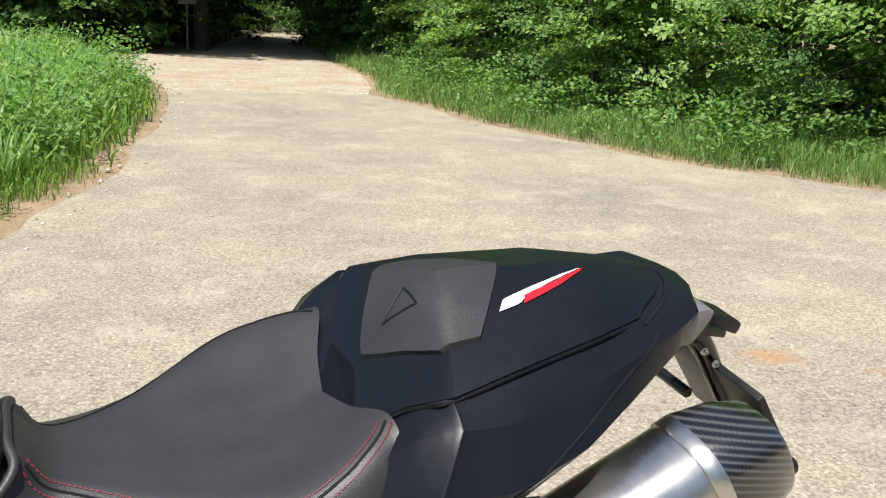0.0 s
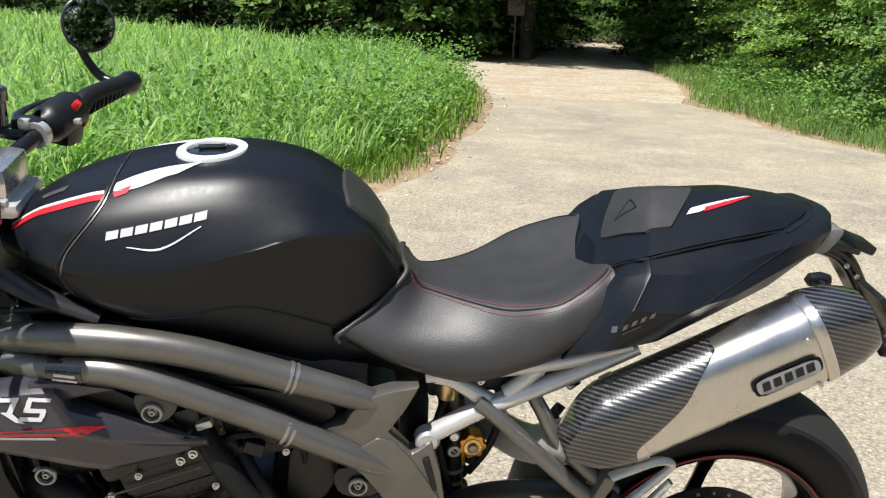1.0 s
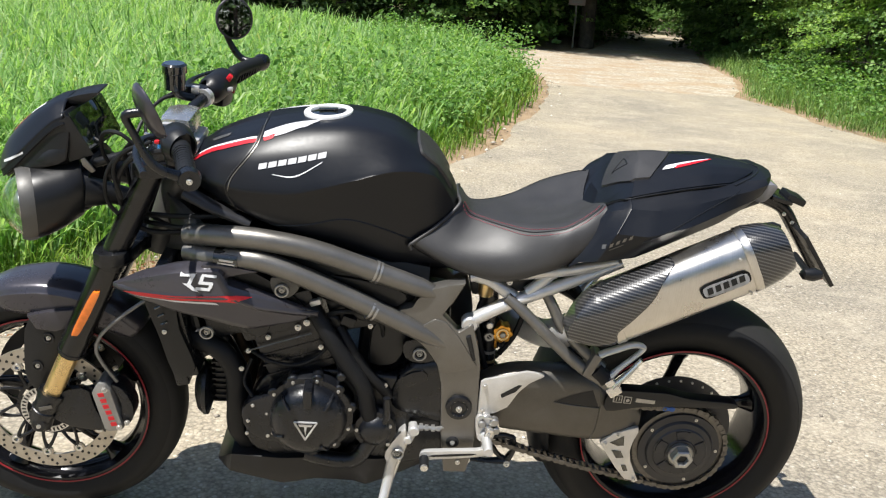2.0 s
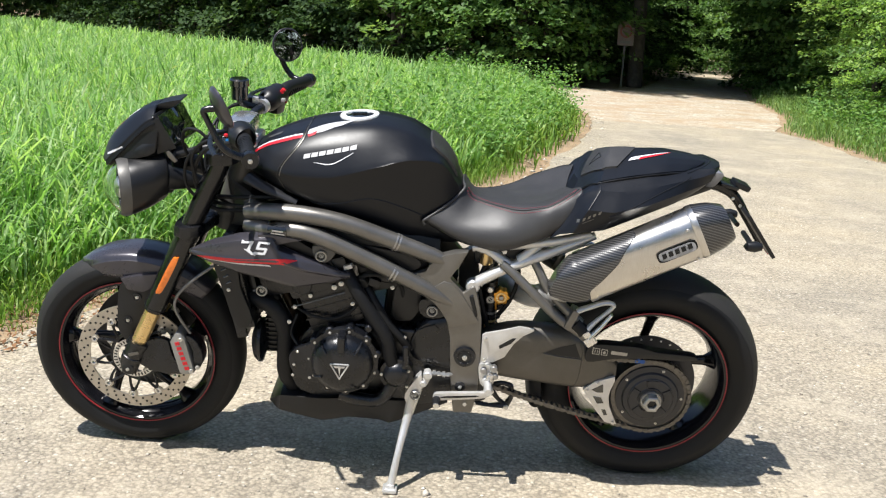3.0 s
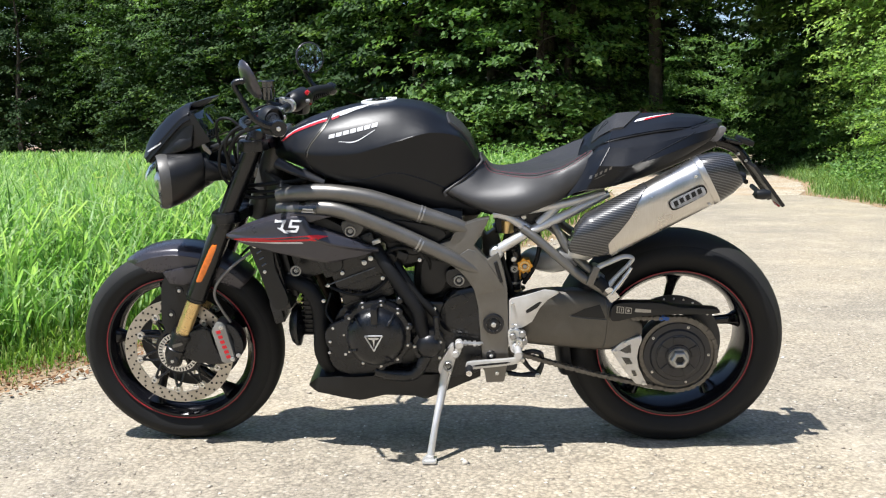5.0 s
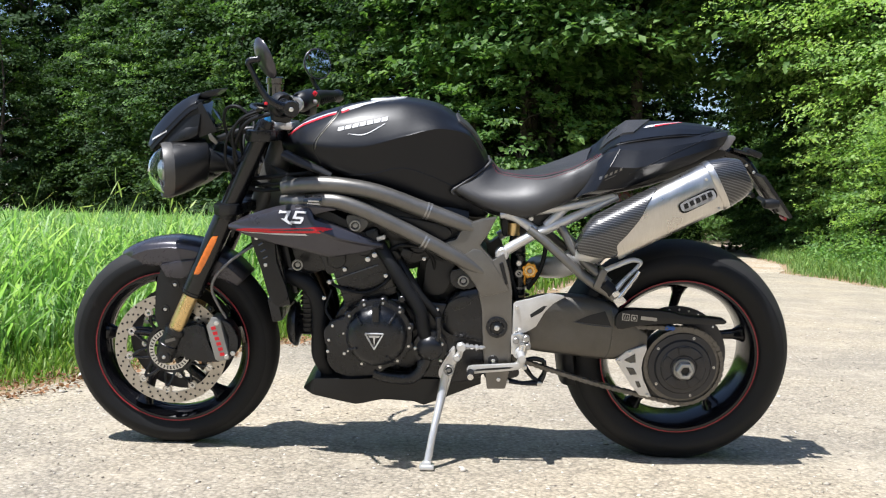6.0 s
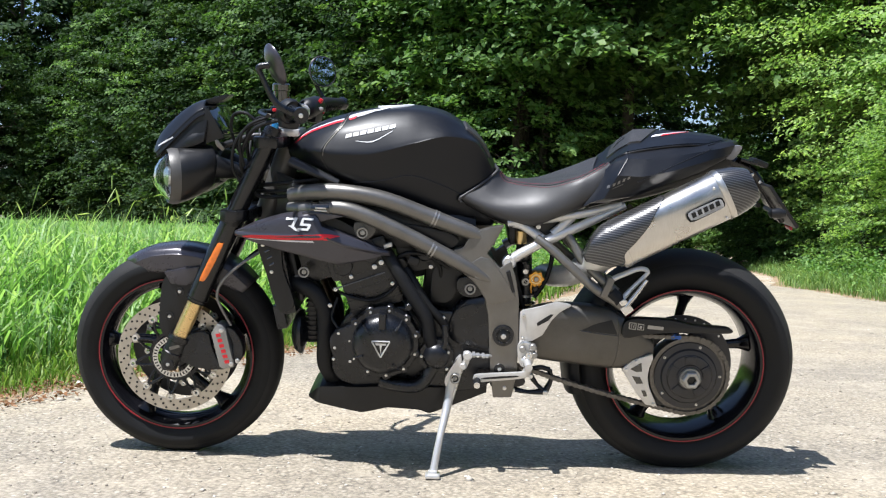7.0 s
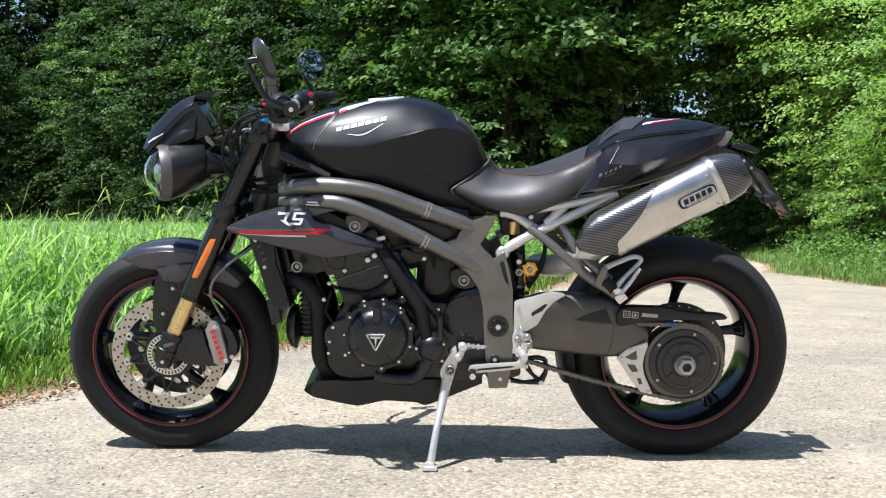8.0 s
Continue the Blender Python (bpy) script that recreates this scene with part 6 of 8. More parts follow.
def can_ring(s, hu, hy, lift=0.0, dy=0.0, slant=0.0, n=32):
    ring = []
    for k in range(n):
        a = 2 * math.pi * k / n
        c, d = math.cos(a), math.sin(a)
        e = 0.72
        v, w = math.copysign(abs(d) ** e, d), math.copysign(abs(c) ** e, c)
        ring.append(CAN0 + AX * (s + slant * v) + UP * (hu * v + lift) + np.array((0, hy * w + dy, 0)))
    return ring


can = part("silencer", skin([can_ring(-0.02, 0.058, 0.046), can_ring(0.0, 0.0655, 0.054), can_ring(0.30, 0.0655, 0.054), can_ring(0.304, 0.064, 0.052)]), CAN, bike, "brushed titanium silencer with carbon end cap")
part("can_band", skin([can_ring(0.288, 0.0670, 0.0555), can_ring(0.289, 0.0675, 0.056), can_ring(0.304, 0.0675, 0.056), can_ring(0.305, 0.0670, 0.0555)]), CAN, can)
part("can_band", skin([can_ring(-0.010, 0.0660, 0.0545), can_ring(-0.008, 0.0668, 0.0552), can_ring(0.010, 0.0672, 0.0556), can_ring(0.011, 0.066, 0.0545)]), CAN, can)
part("end_cap", skin([can_ring(0.296, 0.0672, 0.0556), can_ring(0.306, 0.0675, 0.0560), can_ring(0.345, 0.060, 0.050, -0.003), can_ring(0.372, 0.048, 0.042, -0.006), can_ring(0.378, 0.043, 0.038, -0.007), can_ring(0.378, 0.030, 0.028, -0.008), can_ring(0.34, 0.028, 0.026, -0.008)]), CARBON, can, "glossy carbon fibre end cap")
bolts(can, [tuple(CAN0 + AX * 0.275 + UP * 0.035 + np.array((0, -0.053, 0))), tuple(CAN0 + AX * 0.275 - UP * 0.052 + np.array((0, -0.044, 0)))], scale=0.7, name="rivet")
link = part("link_pipe", tube([tuple(CAN0 + AX * 0.0), (-0.285, -0.155, 0.622), (-0.335, -0.10, 0.575), (-0.375, -0.03, 0.555), (-0.40, 0.05, 0.54), (-0.47, 0.08, 0.46)], [0.050, 0.037, 0.031, 0.030, 0.030, 0.030], 20, 5), SILVER, can, "silver link pipe")
shield = []
for s, top_, low_ in ((-0.100, 0.016, 0.004), (-0.062, 0.046, -0.026), (-0.026, 0.064, -0.043), (-0.009, 0.066, -0.040), (-0.001, 0.067, -0.019), (0.036, 0.0675, -0.004), (0.086, 0.0675, 0.020), (0.124, 0.0675, 0.048), (0.155, 0.0675, 0.063)):
    row = []
    for k in range(13):
        u = low_ + (top_ - low_) * k / 12
        q = min(1.0, abs(u) / 0.068)
        y = -0.0575 * (1 - q ** 3.0) ** 0.5 if s > -0.05 else -0.0575 * (1 - q ** 3.0) ** 0.5 * (0.72 + 0.28 * (s + 0.105) / 0.055)
        row.append(CAN0 + AX * s + UP * (u * 1.03) + np.array((0, y - 0.002, 0)))
    for k in range(1, 5):
        row.append(CAN0 + AX * s + UP * (top_ * 1.03 - 0.002 * k * k) + np.array((0, 0.016 * k - 0.004, 0)))
    shield.append(row)
sh = part("heat_shield", skin([[tuple(p) for p in r] for r in [spline([r[k] for r in shield], 4) for k in range(len(shield[0]))]], False, False), CARBON, can, "carbon fibre heat shield", 60)
sh.modifiers.new("thick", "SOLIDIFY").thickness = 0.002
bd = []
for k in range(28):
    a = 2 * math.pi * k / 28
    c, d = math.cos(a), math.sin(a)
    uu = 0.042 * math.copysign(min(1, abs(c) * 1.25), c) + (0.012 * c)
    bd.append(CAN0 + AX * (0.232 + uu * 0.95) + UP * (-0.005 + 0.0155 * math.copysign(min(1, abs(d) * 1.25), d)))
bm = bmesh.new()
bm.faces.new([bm.verts.new((p[0], -0.180 - 0.0585, p[2])) for p in bd])
bmesh.ops.solidify(bm, geom=bm.faces[:], thickness=0.003)
badge = part("badge", bm, PLASTIC, can, "white oval badge with a black rim and word bars")
bm = bmesh.new()
mid = CAN0 + AX * 0.232 + UP * -0.005
bm.faces.new([bm.verts.new((mid[0] + (p[0] - mid[0]) * 0.93, -0.180 - 0.0605, mid[2] + (p[2] - mid[2]) * 0.86)) for p in bd])
bmesh.ops.solidify(bm, geom=bm.faces[:], thickness=0.002)
part("badge_field", bm, WHITE, badge)
for k in range(5):
    c = CAN0 + AX * (0.199 + k * 0.0165) + UP * -0.003
    q = [c + AX * a + UP * b for a, b in ((-0.0060, -0.0065), (0.0050, -0.0065), (0.0060, 0.0065), (-0.0050, 0.0065))]
    part("badge_bar", plate([(p[0], p[2]) for p in q], -0.180 - 0.0632, -0.180 - 0.0605, 0), PLASTIC, badge)

# frame
for side in (-1, 1):
    s = side
    top_tube = tube([(-1.10, s * 0.118, 0.776), (-1.03, s * 0.148, 0.788), (-0.952, s * 0.160, 0.790), (-0.848, s * 0.160, 0.774), (-0.727, s * 0.150, 0.731), (-0.62, s * 0.142, 0.692), (-0.548, s * 0.138, 0.664)], [0.0228, 0.0228, 0.0228, 0.0228, 0.0225, 0.021, 0.010], 18, 6)
    fr = part("frame_tube", top_tube, GREY, bike, "matt grey aluminium frame tube")
    low_tube = tube([(-1.10, s * 0.125, 0.740), (-1.04, s * 0.155, 0.743), (-0.962, s * 0.170, 0.749), (-0.89, s * 0.172, 0.730), (-0.78, s * 0.166, 0.680), (-0.66, s * 0.158, 0.618), (-0.605, s * 0.153, 0.588), (-0.556, s * 0.149, 0.561)], [0.0215, 0.0215, 0.0215, 0.0215, 0.0215, 0.0208, 0.0190, 0.0115], 16, 6)
    f2 = part("frame_tube", low_tube, GREY, bike, "matt grey aluminium frame tube")
    part("tube_collar", join(tube([(-0.717, s * 0.1493, 0.7276), (-0.713, s * 0.1490, 0.7260)], 0.0242, 18, 1), tube([(-0.709, s * 0.1486, 0.7244), (-0.705, s * 0.1483, 0.7228)], 0.0238, 18, 1)), ALLOY, fr, "bright weld collar")
    part("tube_collar", join(tube([(-0.723, s * 0.1626, 0.6480), (-0.719, s * 0.1622, 0.6459)], 0.0232, 18, 1), tube([(-0.714, s * 0.1618, 0.6431), (-0.710, s * 0.1615, 0.6410)], 0.0228, 18, 1)), ALLOY, f2, "bright weld collar")
    gus = plate([(-0.690, 0.626), (-0.655, 0.645), (-0.633, 0.651), (-0.625, 0.668), (-0.604, 0.692), (-0.562, 0.706), (-0.525, 0.713), (-0.543, 0.676), (-0.568, 0.636), (-0.532, 0.596), (-0.503, 0.617), (-0.486, 0.560), (-0.478, 0.514), (-0.475, 0.403), (-0.475, 0.324), (-0.477, 0.295), (-0.488, 0.235), (-0.539, 0.233), (-0.552, 0.337), (-0.560, 0.464), (-0.571, 0.511), (-0.592, 0.545), (-0.610, 0.564), (-0.662, 0.601)], s * 0.122, s * 0.156, 0.0045, 2)
    part("plate_facet", plate([(-0.630, 0.596), (-0.585, 0.628), (-0.560, 0.622), (-0.532, 0.590), (-0.484, 0.516), (-0.520, 0.503), (-0.562, 0.494), (-0.574, 0.520), (-0.600, 0.556)], s * 0.148, s * 0.1605, 0.006, 2), GREY, fr)
    part("plate_slot", plate([(-0.516, 0.588), (-0.506, 0.594), (-0.490, 0.532), (-0.497, 0.530)], s * 0.150, s * 0.1620, 0.002, 1), PLASTIC, fr)
    part("pivot_plate", gus, GREY, fr, "cast grey frame plate at the swing arm pivot")
    part("head_plate", hull([[(-1.16, 0.03, 0.83), (-1.15, 0.055, 0.82), (-1.15, 0.06, 0.74), (-1.17, 0.03, 0.70)], [(-1.11, 0.08, 0.82), (-1.10, 0.115, 0.80), (-1.10, 0.118, 0.75), (-1.12, 0.08, 0.72)], [(-1.065, 0.12, 0.80), (-1.06, 0.148, 0.795), (-1.06, 0.15, 0.755), (-1.075, 0.12, 0.745)]], 3, 3, False, False) if s < 0 else mirrored(hull([[(-1.16, 0.03, 0.83), (-1.15, 0.055, 0.82), (-1.15, 0.06, 0.74), (-1.17, 0.03, 0.70)], [(-1.11, 0.08, 0.82), (-1.10, 0.115, 0.80), (-1.10, 0.118, 0.75), (-1.12, 0.08, 0.72)], [(-1.065, 0.12, 0.80), (-1.06, 0.148, 0.795), (-1.06, 0.15, 0.755), (-1.075, 0.12, 0.745)]], 3, 3, False, False)), GREYDARK, fr)
    part("air_duct", tube([(-1.10, s * 0.115, 0.865), (-1.04, s * 0.135, 0.842), (-0.97, s * 0.14, 0.815)], [0.020, 0.017, 0.012], 12, 4, True, 0.7), HUBDARK, fr)
    if s < 0:
        part("tag", tube([(-1.035, -0.158, 0.7435), (-0.985, -0.168, 0.7470)], 0.0221, 16, 1), SCREEN, f2, "black type plate with pale bars")
        part("tag_bar", join(block(-1.012, -0.1850, 0.750, 0.030, 0.002, 0.004, 0, 0, -12), block(-1.012, -0.1852, 0.743, 0.036, 0.002, 0.003, 0, 0, -12)), SILVER, f2)
        piv = part("pivot_cap", lathe([(0, -0.006), (0.008, -0.009), (0.017, -0.006), (0.020, -0.009), (0.028, -0.008), (0.030, 0.002), (0, 0.002)], (-0.517, -0.157, 0.411), "Y", 32, False), CAST, fr, "black pivot cap with bright centre")
        bolts(piv, [(-0.517, -0.165, 0.411)], scale=1.3)
        for x, z in circle_dots(-0.517, 0.411, 0.0205, 6):
            bolts(piv, [(x, -0.163, z)], scale=0.45)
        part("plate_plug", disc(-0.524, -0.154, 0.316, 0.015, 0.004, 20), CAST, fr)
        bolts(fr, [(-0.524, -0.158, 0.316), (-0.508, -0.156, 0.262)], scale=1.0)
        bolts(f2, [(-0.902, -0.172, 0.686), (-0.611, -0.148, 0.537), (-1.059, -0.160, 0.573)], BIGBOLT_MESH, 0.8)
        part("bolt_lug", plate(soft([(-0.925, 0.712), (-0.875, 0.708), (-0.868, 0.690), (-0.888, 0.668), (-0.915, 0.670)], 3), -0.174, -0.160, 0.003), GREYDARK, f2)
        part("bolt_lug", plate(soft([(-0.642, 0.565), (-0.582, 0.565), (-0.572, 0.527), (-0.607, 0.512), (-0.642, 0.525)], 3), -0.148, -0.12, 0.003), CAST, f2)
    sub = join(tube([(-0.508, s * 0.130, 0.613), (-0.43, s * 0.135, 0.662), (-0.33, s * 0.141, 0.711), (-0.27, s * 0.145, 0.742), (-0.205, s * 0.148, 0.776)], [0.0185, 0.0175, 0.016, 0.015, 0.0125], 12, 4, True, 0.8),
               tube([(-0.515, s * 0.130, 0.716), (-0.43, s * 0.135, 0.728), (-0.315, s * 0.144, 0.750), (-0.215, s * 0.148, 0.778)], [0.010, 0.0115, 0.012, 0.0115], 10, 4),
               tube([(-0.500, s * 0.130, 0.716), (-0.470, s * 0.130, 0.708), (-0.418, s * 0.131, 0.674)], [0.011, 0.012, 0.014], 10, 4),
               tube([(-0.392, s * 0.135, 0.690), (-0.337, s * 0.137, 0.744)], [0.014, 0.011], 10, 2))
    sf = part("subframe", sub, SILVER, bike, "bright alloy subframe")
    if s < 0:
        part("subframe_joint", disc(-0.508, -0.125, 0.611, 0.019, 0.024, 18), SILVER, sf)
        part("gusset", plate([(-0.49, 0.716), (-0.360, 0.740), (-0.40, 0.690), (-0.43, 0.69)], -0.126, -0.120, 0.001), PLASTIC, sf)
        bolts(sf, [(-0.432, -0.127, 0.708)], scale=1.2)
        bolts(sf, [(-0.508, -0.149, 0.611)], scale=0.9)

# engine
eng = part("engine", join(plate(soft([(-0.985, 0.30), (-0.96, 0.43), (-0.90, 0.475), (-0.76, 0.48), (-0.66, 0.47), (-0.56, 0.48), (-0.535, 0.30), (-0.62, 0.245), (-0.90, 0.245)], 4), -0.142, 0.142, 0.012, 3)), CAST, bike, "black three-cylinder engine")
part("cylinder_block", block(-0.885, 0, 0.545, 0.150, 0.29, 0.16, 0.012, -20), CAST, eng)
part("cylinder_head", join(block(-0.915, 0, 0.610, 0.175, 0.30, 0.085, 0.014, -20), disc(-0.955, -0.150, 0.590, 0.026, 0.008, 20), disc(-0.880, -0.150, 0.622, 0.022, 0.008, 20)), CAST, eng)
part("cam_cover", block(-0.93, 0, 0.672, 0.170, 0.27, 0.050, 0.018, -20), PLASTIC, eng)
part("exhaust_port_block", block(-1.015, 0, 0.605, 0.13, 0.25, 0.12, 0.015, -15), CAST, eng)
cover = lathe([(0, -0.232), (0.030, -0.231), (0.058, -0.226), (0.075, -0.214), (0.082, -0.198), (0.0835, -0.186), (0.095, -0.184), (0.097, -0.178), (0.097, -0.145), (0, -0.145)], (-0.842, 0, 0.388), "Y", 56, False)
cc = part("alternator_cover", join(cover, plate(soft([(-0.975, 0.345), (-0.985, 0.40), (-0.945, 0.43), (-0.88, 0.44), (-0.88, 0.33), (-0.93, 0.32)], 3), -0.186, -0.145, 0.006), block(-0.842, -0.203, 0.458, 0.020, 0.055, 0.045, 0.006)), CAST, eng, "round black engine cover with bolts")
tri = [(-0.8685, 0.4055), (-0.8205, 0.4055), (-0.8445, 0.362)]
rim_bits = []
for k in range(3):
    a, b = tri[k], tri[(k + 1) % 3]
    rim_bits.append(tube([(a[0], -0.2335, a[1]), (b[0], -0.2335, b[1])], 0.0022, 6, 1))
part("triangle_badge", join(*rim_bits, plate([(-0.860, 0.4005), (-0.829, 0.4005), (-0.832, 0.3950), (-0.857, 0.3950)], -0.2345, -0.231, 0), plate([(-0.8478, 0.397), (-0.8412, 0.397), (-0.8445, 0.371)], -0.2345, -0.231, 0)), SILVER, cc, "silver triangle emblem")
bolts(cc, [(x, -0.184, z) for x, z in circle_dots(-0.842, 0.388, 0.0905, 11, 0.25)] + [(-0.962, -0.187, 0.412), (-0.972, -0.187, 0.372), (-0.975, -0.187, 0.340), (-0.93, -0.187, 0.335)], scale=0.72)
for x, z in circle_dots(-0.842, 0.388, 0.0925, 11, 0.25):
    part("cover_boss", disc(x, -0.150, z, 0.0125, 0.034, 14), CAST, cc)
for a in (0.9, 2.3, 3.6, 5.3):
    part("cover_rib", tube([(-0.842 + r * math.cos(a), y, 0.388 + r * math.sin(a)) for r, y in ((0.084, -0.196), (0.074, -0.217), (0.056, -0.228))], 0.0035, 8, 2), CAST, cc)
part("oil_filler", join(disc(-0.760, -0.145, 0.50, 0.016, 0.03, 16), disc(-0.775, -0.165, 0.488, 0.010, 0.02, 12)), CAST, eng)
pump = part("water_pump", join(lathe([(0, -0.195), (0.014, -0.196), (0.030, -0.188), (0.036, -0.176), (0.046, -0.174), (0.046, -0.14), (0, -0.14)], (-0.698, 0, 0.352), "Y", 32, False), tube([(-0.70, -0.175, 0.36), (-0.675, -0.18, 0.385), (-0.676, -0.18, 0.44)], 0.008, 10, 4), tube([(-0.70, -0.165, 0.33), (-0.74, -0.17, 0.27), (-0.80, -0.165, 0.265), (-0.85, -0.16, 0.275)], 0.018, 12, 5)), CAST, eng, "black water pump")
bolts(pump, [(-0.738, -0.176, 0.352), (-0.668, -0.176, 0.318), (-0.665, -0.176, 0.365), (-0.712, -0.176, 0.306)], scale=0.75)
part("coolant_hose", tube([(-0.85, -0.13, 0.64), (-0.811, -0.16, 0.588), (-0.769, -0.168, 0.522), (-0.728, -0.170, 0.456), (-0.715, -0.168, 0.40), (-0.705, -0.165, 0.37)], 0.0185, 14, 6), HOSE, eng, "black rubber coolant hose")
part("coolant_hose", tube([(-0.80, -0.12, 0.605), (-0.763, -0.150, 0.55), (-0.725, -0.155, 0.491), (-0.687, -0.15, 0.447), (-0.672, -0.14, 0.42)], 0.0125, 12, 6), HOSE, eng)


def dome(outline, y0, steps):
    """A bulged cover: the outline drawn in and out step by step, looking to the bike's left."""
    cx = sum(p[0] for p in outline) / len(outline)
    cz = sum(p[1] for p in outline) / len(outline)
    return skin([[(cx + (x - cx) * k, y0 - d, cz + (z - cz) * k) for x, z in outline] for k, d in steps])


PANEL = [(-0.644, 0.478), (-0.602, 0.496), (-0.590, 0.474), (-0.632, 0.453)]
spr = part("sprocket_cover", dome(soft([(-0.673, 0.425), (-0.660, 0.470), (-0.626, 0.505), (-0.580, 0.519), (-0.535, 0.515), (-0.530, 0.365), (-0.600, 0.366), (-0.660, 0.385)], 4), -0.108, ((1.0, 0.0), (1.0, 0.018), (0.96, 0.030), (0.86, 0.038), (0.6, 0.042))), CAST, eng, "black front sprocket cover")
for a, b in zip(PANEL, PANEL[1:] + PANEL[:1]):
    part("cover_line", tube([(a[0], -0.1500, a[1]), (b[0], -0.1500, b[1])], 0.0016, 6, 1), GREYDARK, spr)
part("cover_panel", plate(soft([(-0.644, 0.478), (-0.602, 0.496), (-0.590, 0.474), (-0.632, 0.453)], 2), -0.1535, -0.145, 0.0015), CAST, spr)
bolts(eng, [(-0.933, -0.152, 0.561), (-0.719, -0.140, 0.593), (-0.821, -0.160, 0.548), (-0.681, -0.152, 0.455), (-0.675, -0.152, 0.402), (-0.663, -0.152, 0.361), (-0.657, -0.152, 0.332), (-0.800, -0.150, 0.585), (-0.975, -0.150, 0.525), (-0.990, -0.150, 0.48)])
for i, path in enumerate([[(-0.83, -0.13, 0.60), (-0.78, -0.15, 0.63), (-0.72, -0.14, 0.62), (-0.66, -0.12, 0.58)], [(-0.84, -0.12, 0.66), (-0.76, -0.14, 0.655), (-0.70, -0.135, 0.60), (-0.69, -0.12, 0.55)], [(-0.98, -0.13, 0.52), (-0.93, -0.155, 0.505), (-0.87, -0.158, 0.50), (-0.82, -0.155, 0.53), (-0.79, -0.14, 0.58)],
                          [(-0.79, -0.13, 0.50), (-0.77, -0.155, 0.47), (-0.745, -0.16, 0.44), (-0.74, -0.16, 0.40)], [(-0.66, -0.11, 0.60), (-0.60, -0.12, 0.58), (-0.57, -0.11, 0.54)], [(-0.97, -0.14, 0.50), (-0.985, -0.15, 0.45), (-0.965, -0.165, 0.42)]]):
    part("wiring", tube(path, (0.006, 0.005, 0.0045, 0.005, 0.006, 0.004)[i], 8, 5), HOSE, eng)
part("connector", block(-0.765, -0.150, 0.610, 0.030, 0.020, 0.022, 0.004, 20), PLASTIC, eng)
part("connector", block(-0.715, -0.150, 0.640, 0.026, 0.018, 0.018, 0.004, -15), GREYDARK, eng)
part("relay_box", block(-0.835, -0.150, 0.650, 0.024, 0.016, 0.012, 0.003, -20), SILVER, eng, "small bright bracket")
part("head_gasket_line", tube([(-0.983, -0.1535, 0.524), (-0.842, -0.1535, 0.576)], 0.0018, 6, 1), GREY, eng)
part("cylinder_fin_line", join(*[moved(block(0, 0, z, 0.153, 0.294, 0.003, 0), pose(-0.885, 0, 0.545, 0, -20, 0)) for z in (-0.06, -0.035, -0.01)]), CAST, eng)
part("airbox", hull([[(-1.0, 0, 0.80), (-1.0, 0.10, 0.80), (-1.0, 0.11, 0.72), (-1.0, 0, 0.70)], [(-0.80, 0, 0.76), (-0.80, 0.12, 0.76), (-0.80, 0.13, 0.64), (-0.80, 0, 0.62)], [(-0.60, 0, 0.72), (-0.60, 0.10, 0.72), (-0.60, 0.11, 0.62), (-0.60, 0, 0.60)]], 3, 4), PLASTIC, eng)
part("throttle_body", join(block(-0.76, -0.105, 0.62, 0.10, 0.05, 0.09, 0.012, -15), disc(-0.735, -0.13, 0.635, 0.028, 0.018, 20), disc(-0.80, -0.13, 0.60, 0.018, 0.018, 16)), PLASTIC, eng)
# two plain black blocks added to close the view through the engine bay
part("gearbox_top", block(-0.645, 0, 0.535, 0.19, 0.17, 0.17, 0.02, 6), PLASTIC, eng)
part("inlet_box", block(-0.715, 0, 0.625, 0.15, 0.14, 0.13, 0.015, -15), PLASTIC, eng)
part("side_box", plate(soft([(-0.719, 0.53), (-0.705, 0.598), (-0.636, 0.596), (-0.645, 0.53), (-0.668, 0.493), (-0.716, 0.494)], 3), -0.128, -0.08, 0.006), PLASTIC, eng)
part("gap_filler", plate(soft([(-0.80, 0.710), (-0.68, 0.690), (-0.645, 0.665), (-0.68, 0.640), (-0.74, 0.655), (-0.79, 0.69)], 3), -0.145, -0.11, 0.003), PLASTIC, eng)
for k, y in enumerate((-0.10, 0.0, 0.10)):
    hp = tube([(-0.945, y, 0.60), (-1.01, y, 0.585), (-1.045, y, 0.545), (-1.03, y * 0.95, 0.50), (-1.00, y * 0.9, 0.42), (-0.995, y * 0.85, 0.32), (-0.97, y * 0.7, 0.265), (-0.86, y * 0.4, 0.245)], 0.0205, 16, 6)
    part("exhaust_header", hp, BRONZE if k else CAST, eng, "dark heat-tinted header pipe")
part("header_clip", tube([(-0.996, -0.085, 0.372), (-0.996, -0.085, 0.364)], 0.0215, 16, 1), STEEL, eng)
part("oil_line", join(tube([(-1.13, -0.09, 0.535), (-1.075, -0.125, 0.530), (-1.030, -0.135, 0.508), (-1.006, -0.135, 0.455), (-1.005, -0.130, 0.38), (-1.006, -0.120, 0.31), (-0.985, -0.10, 0.258)], 0.0225, 16, 5)), HOSE, eng)

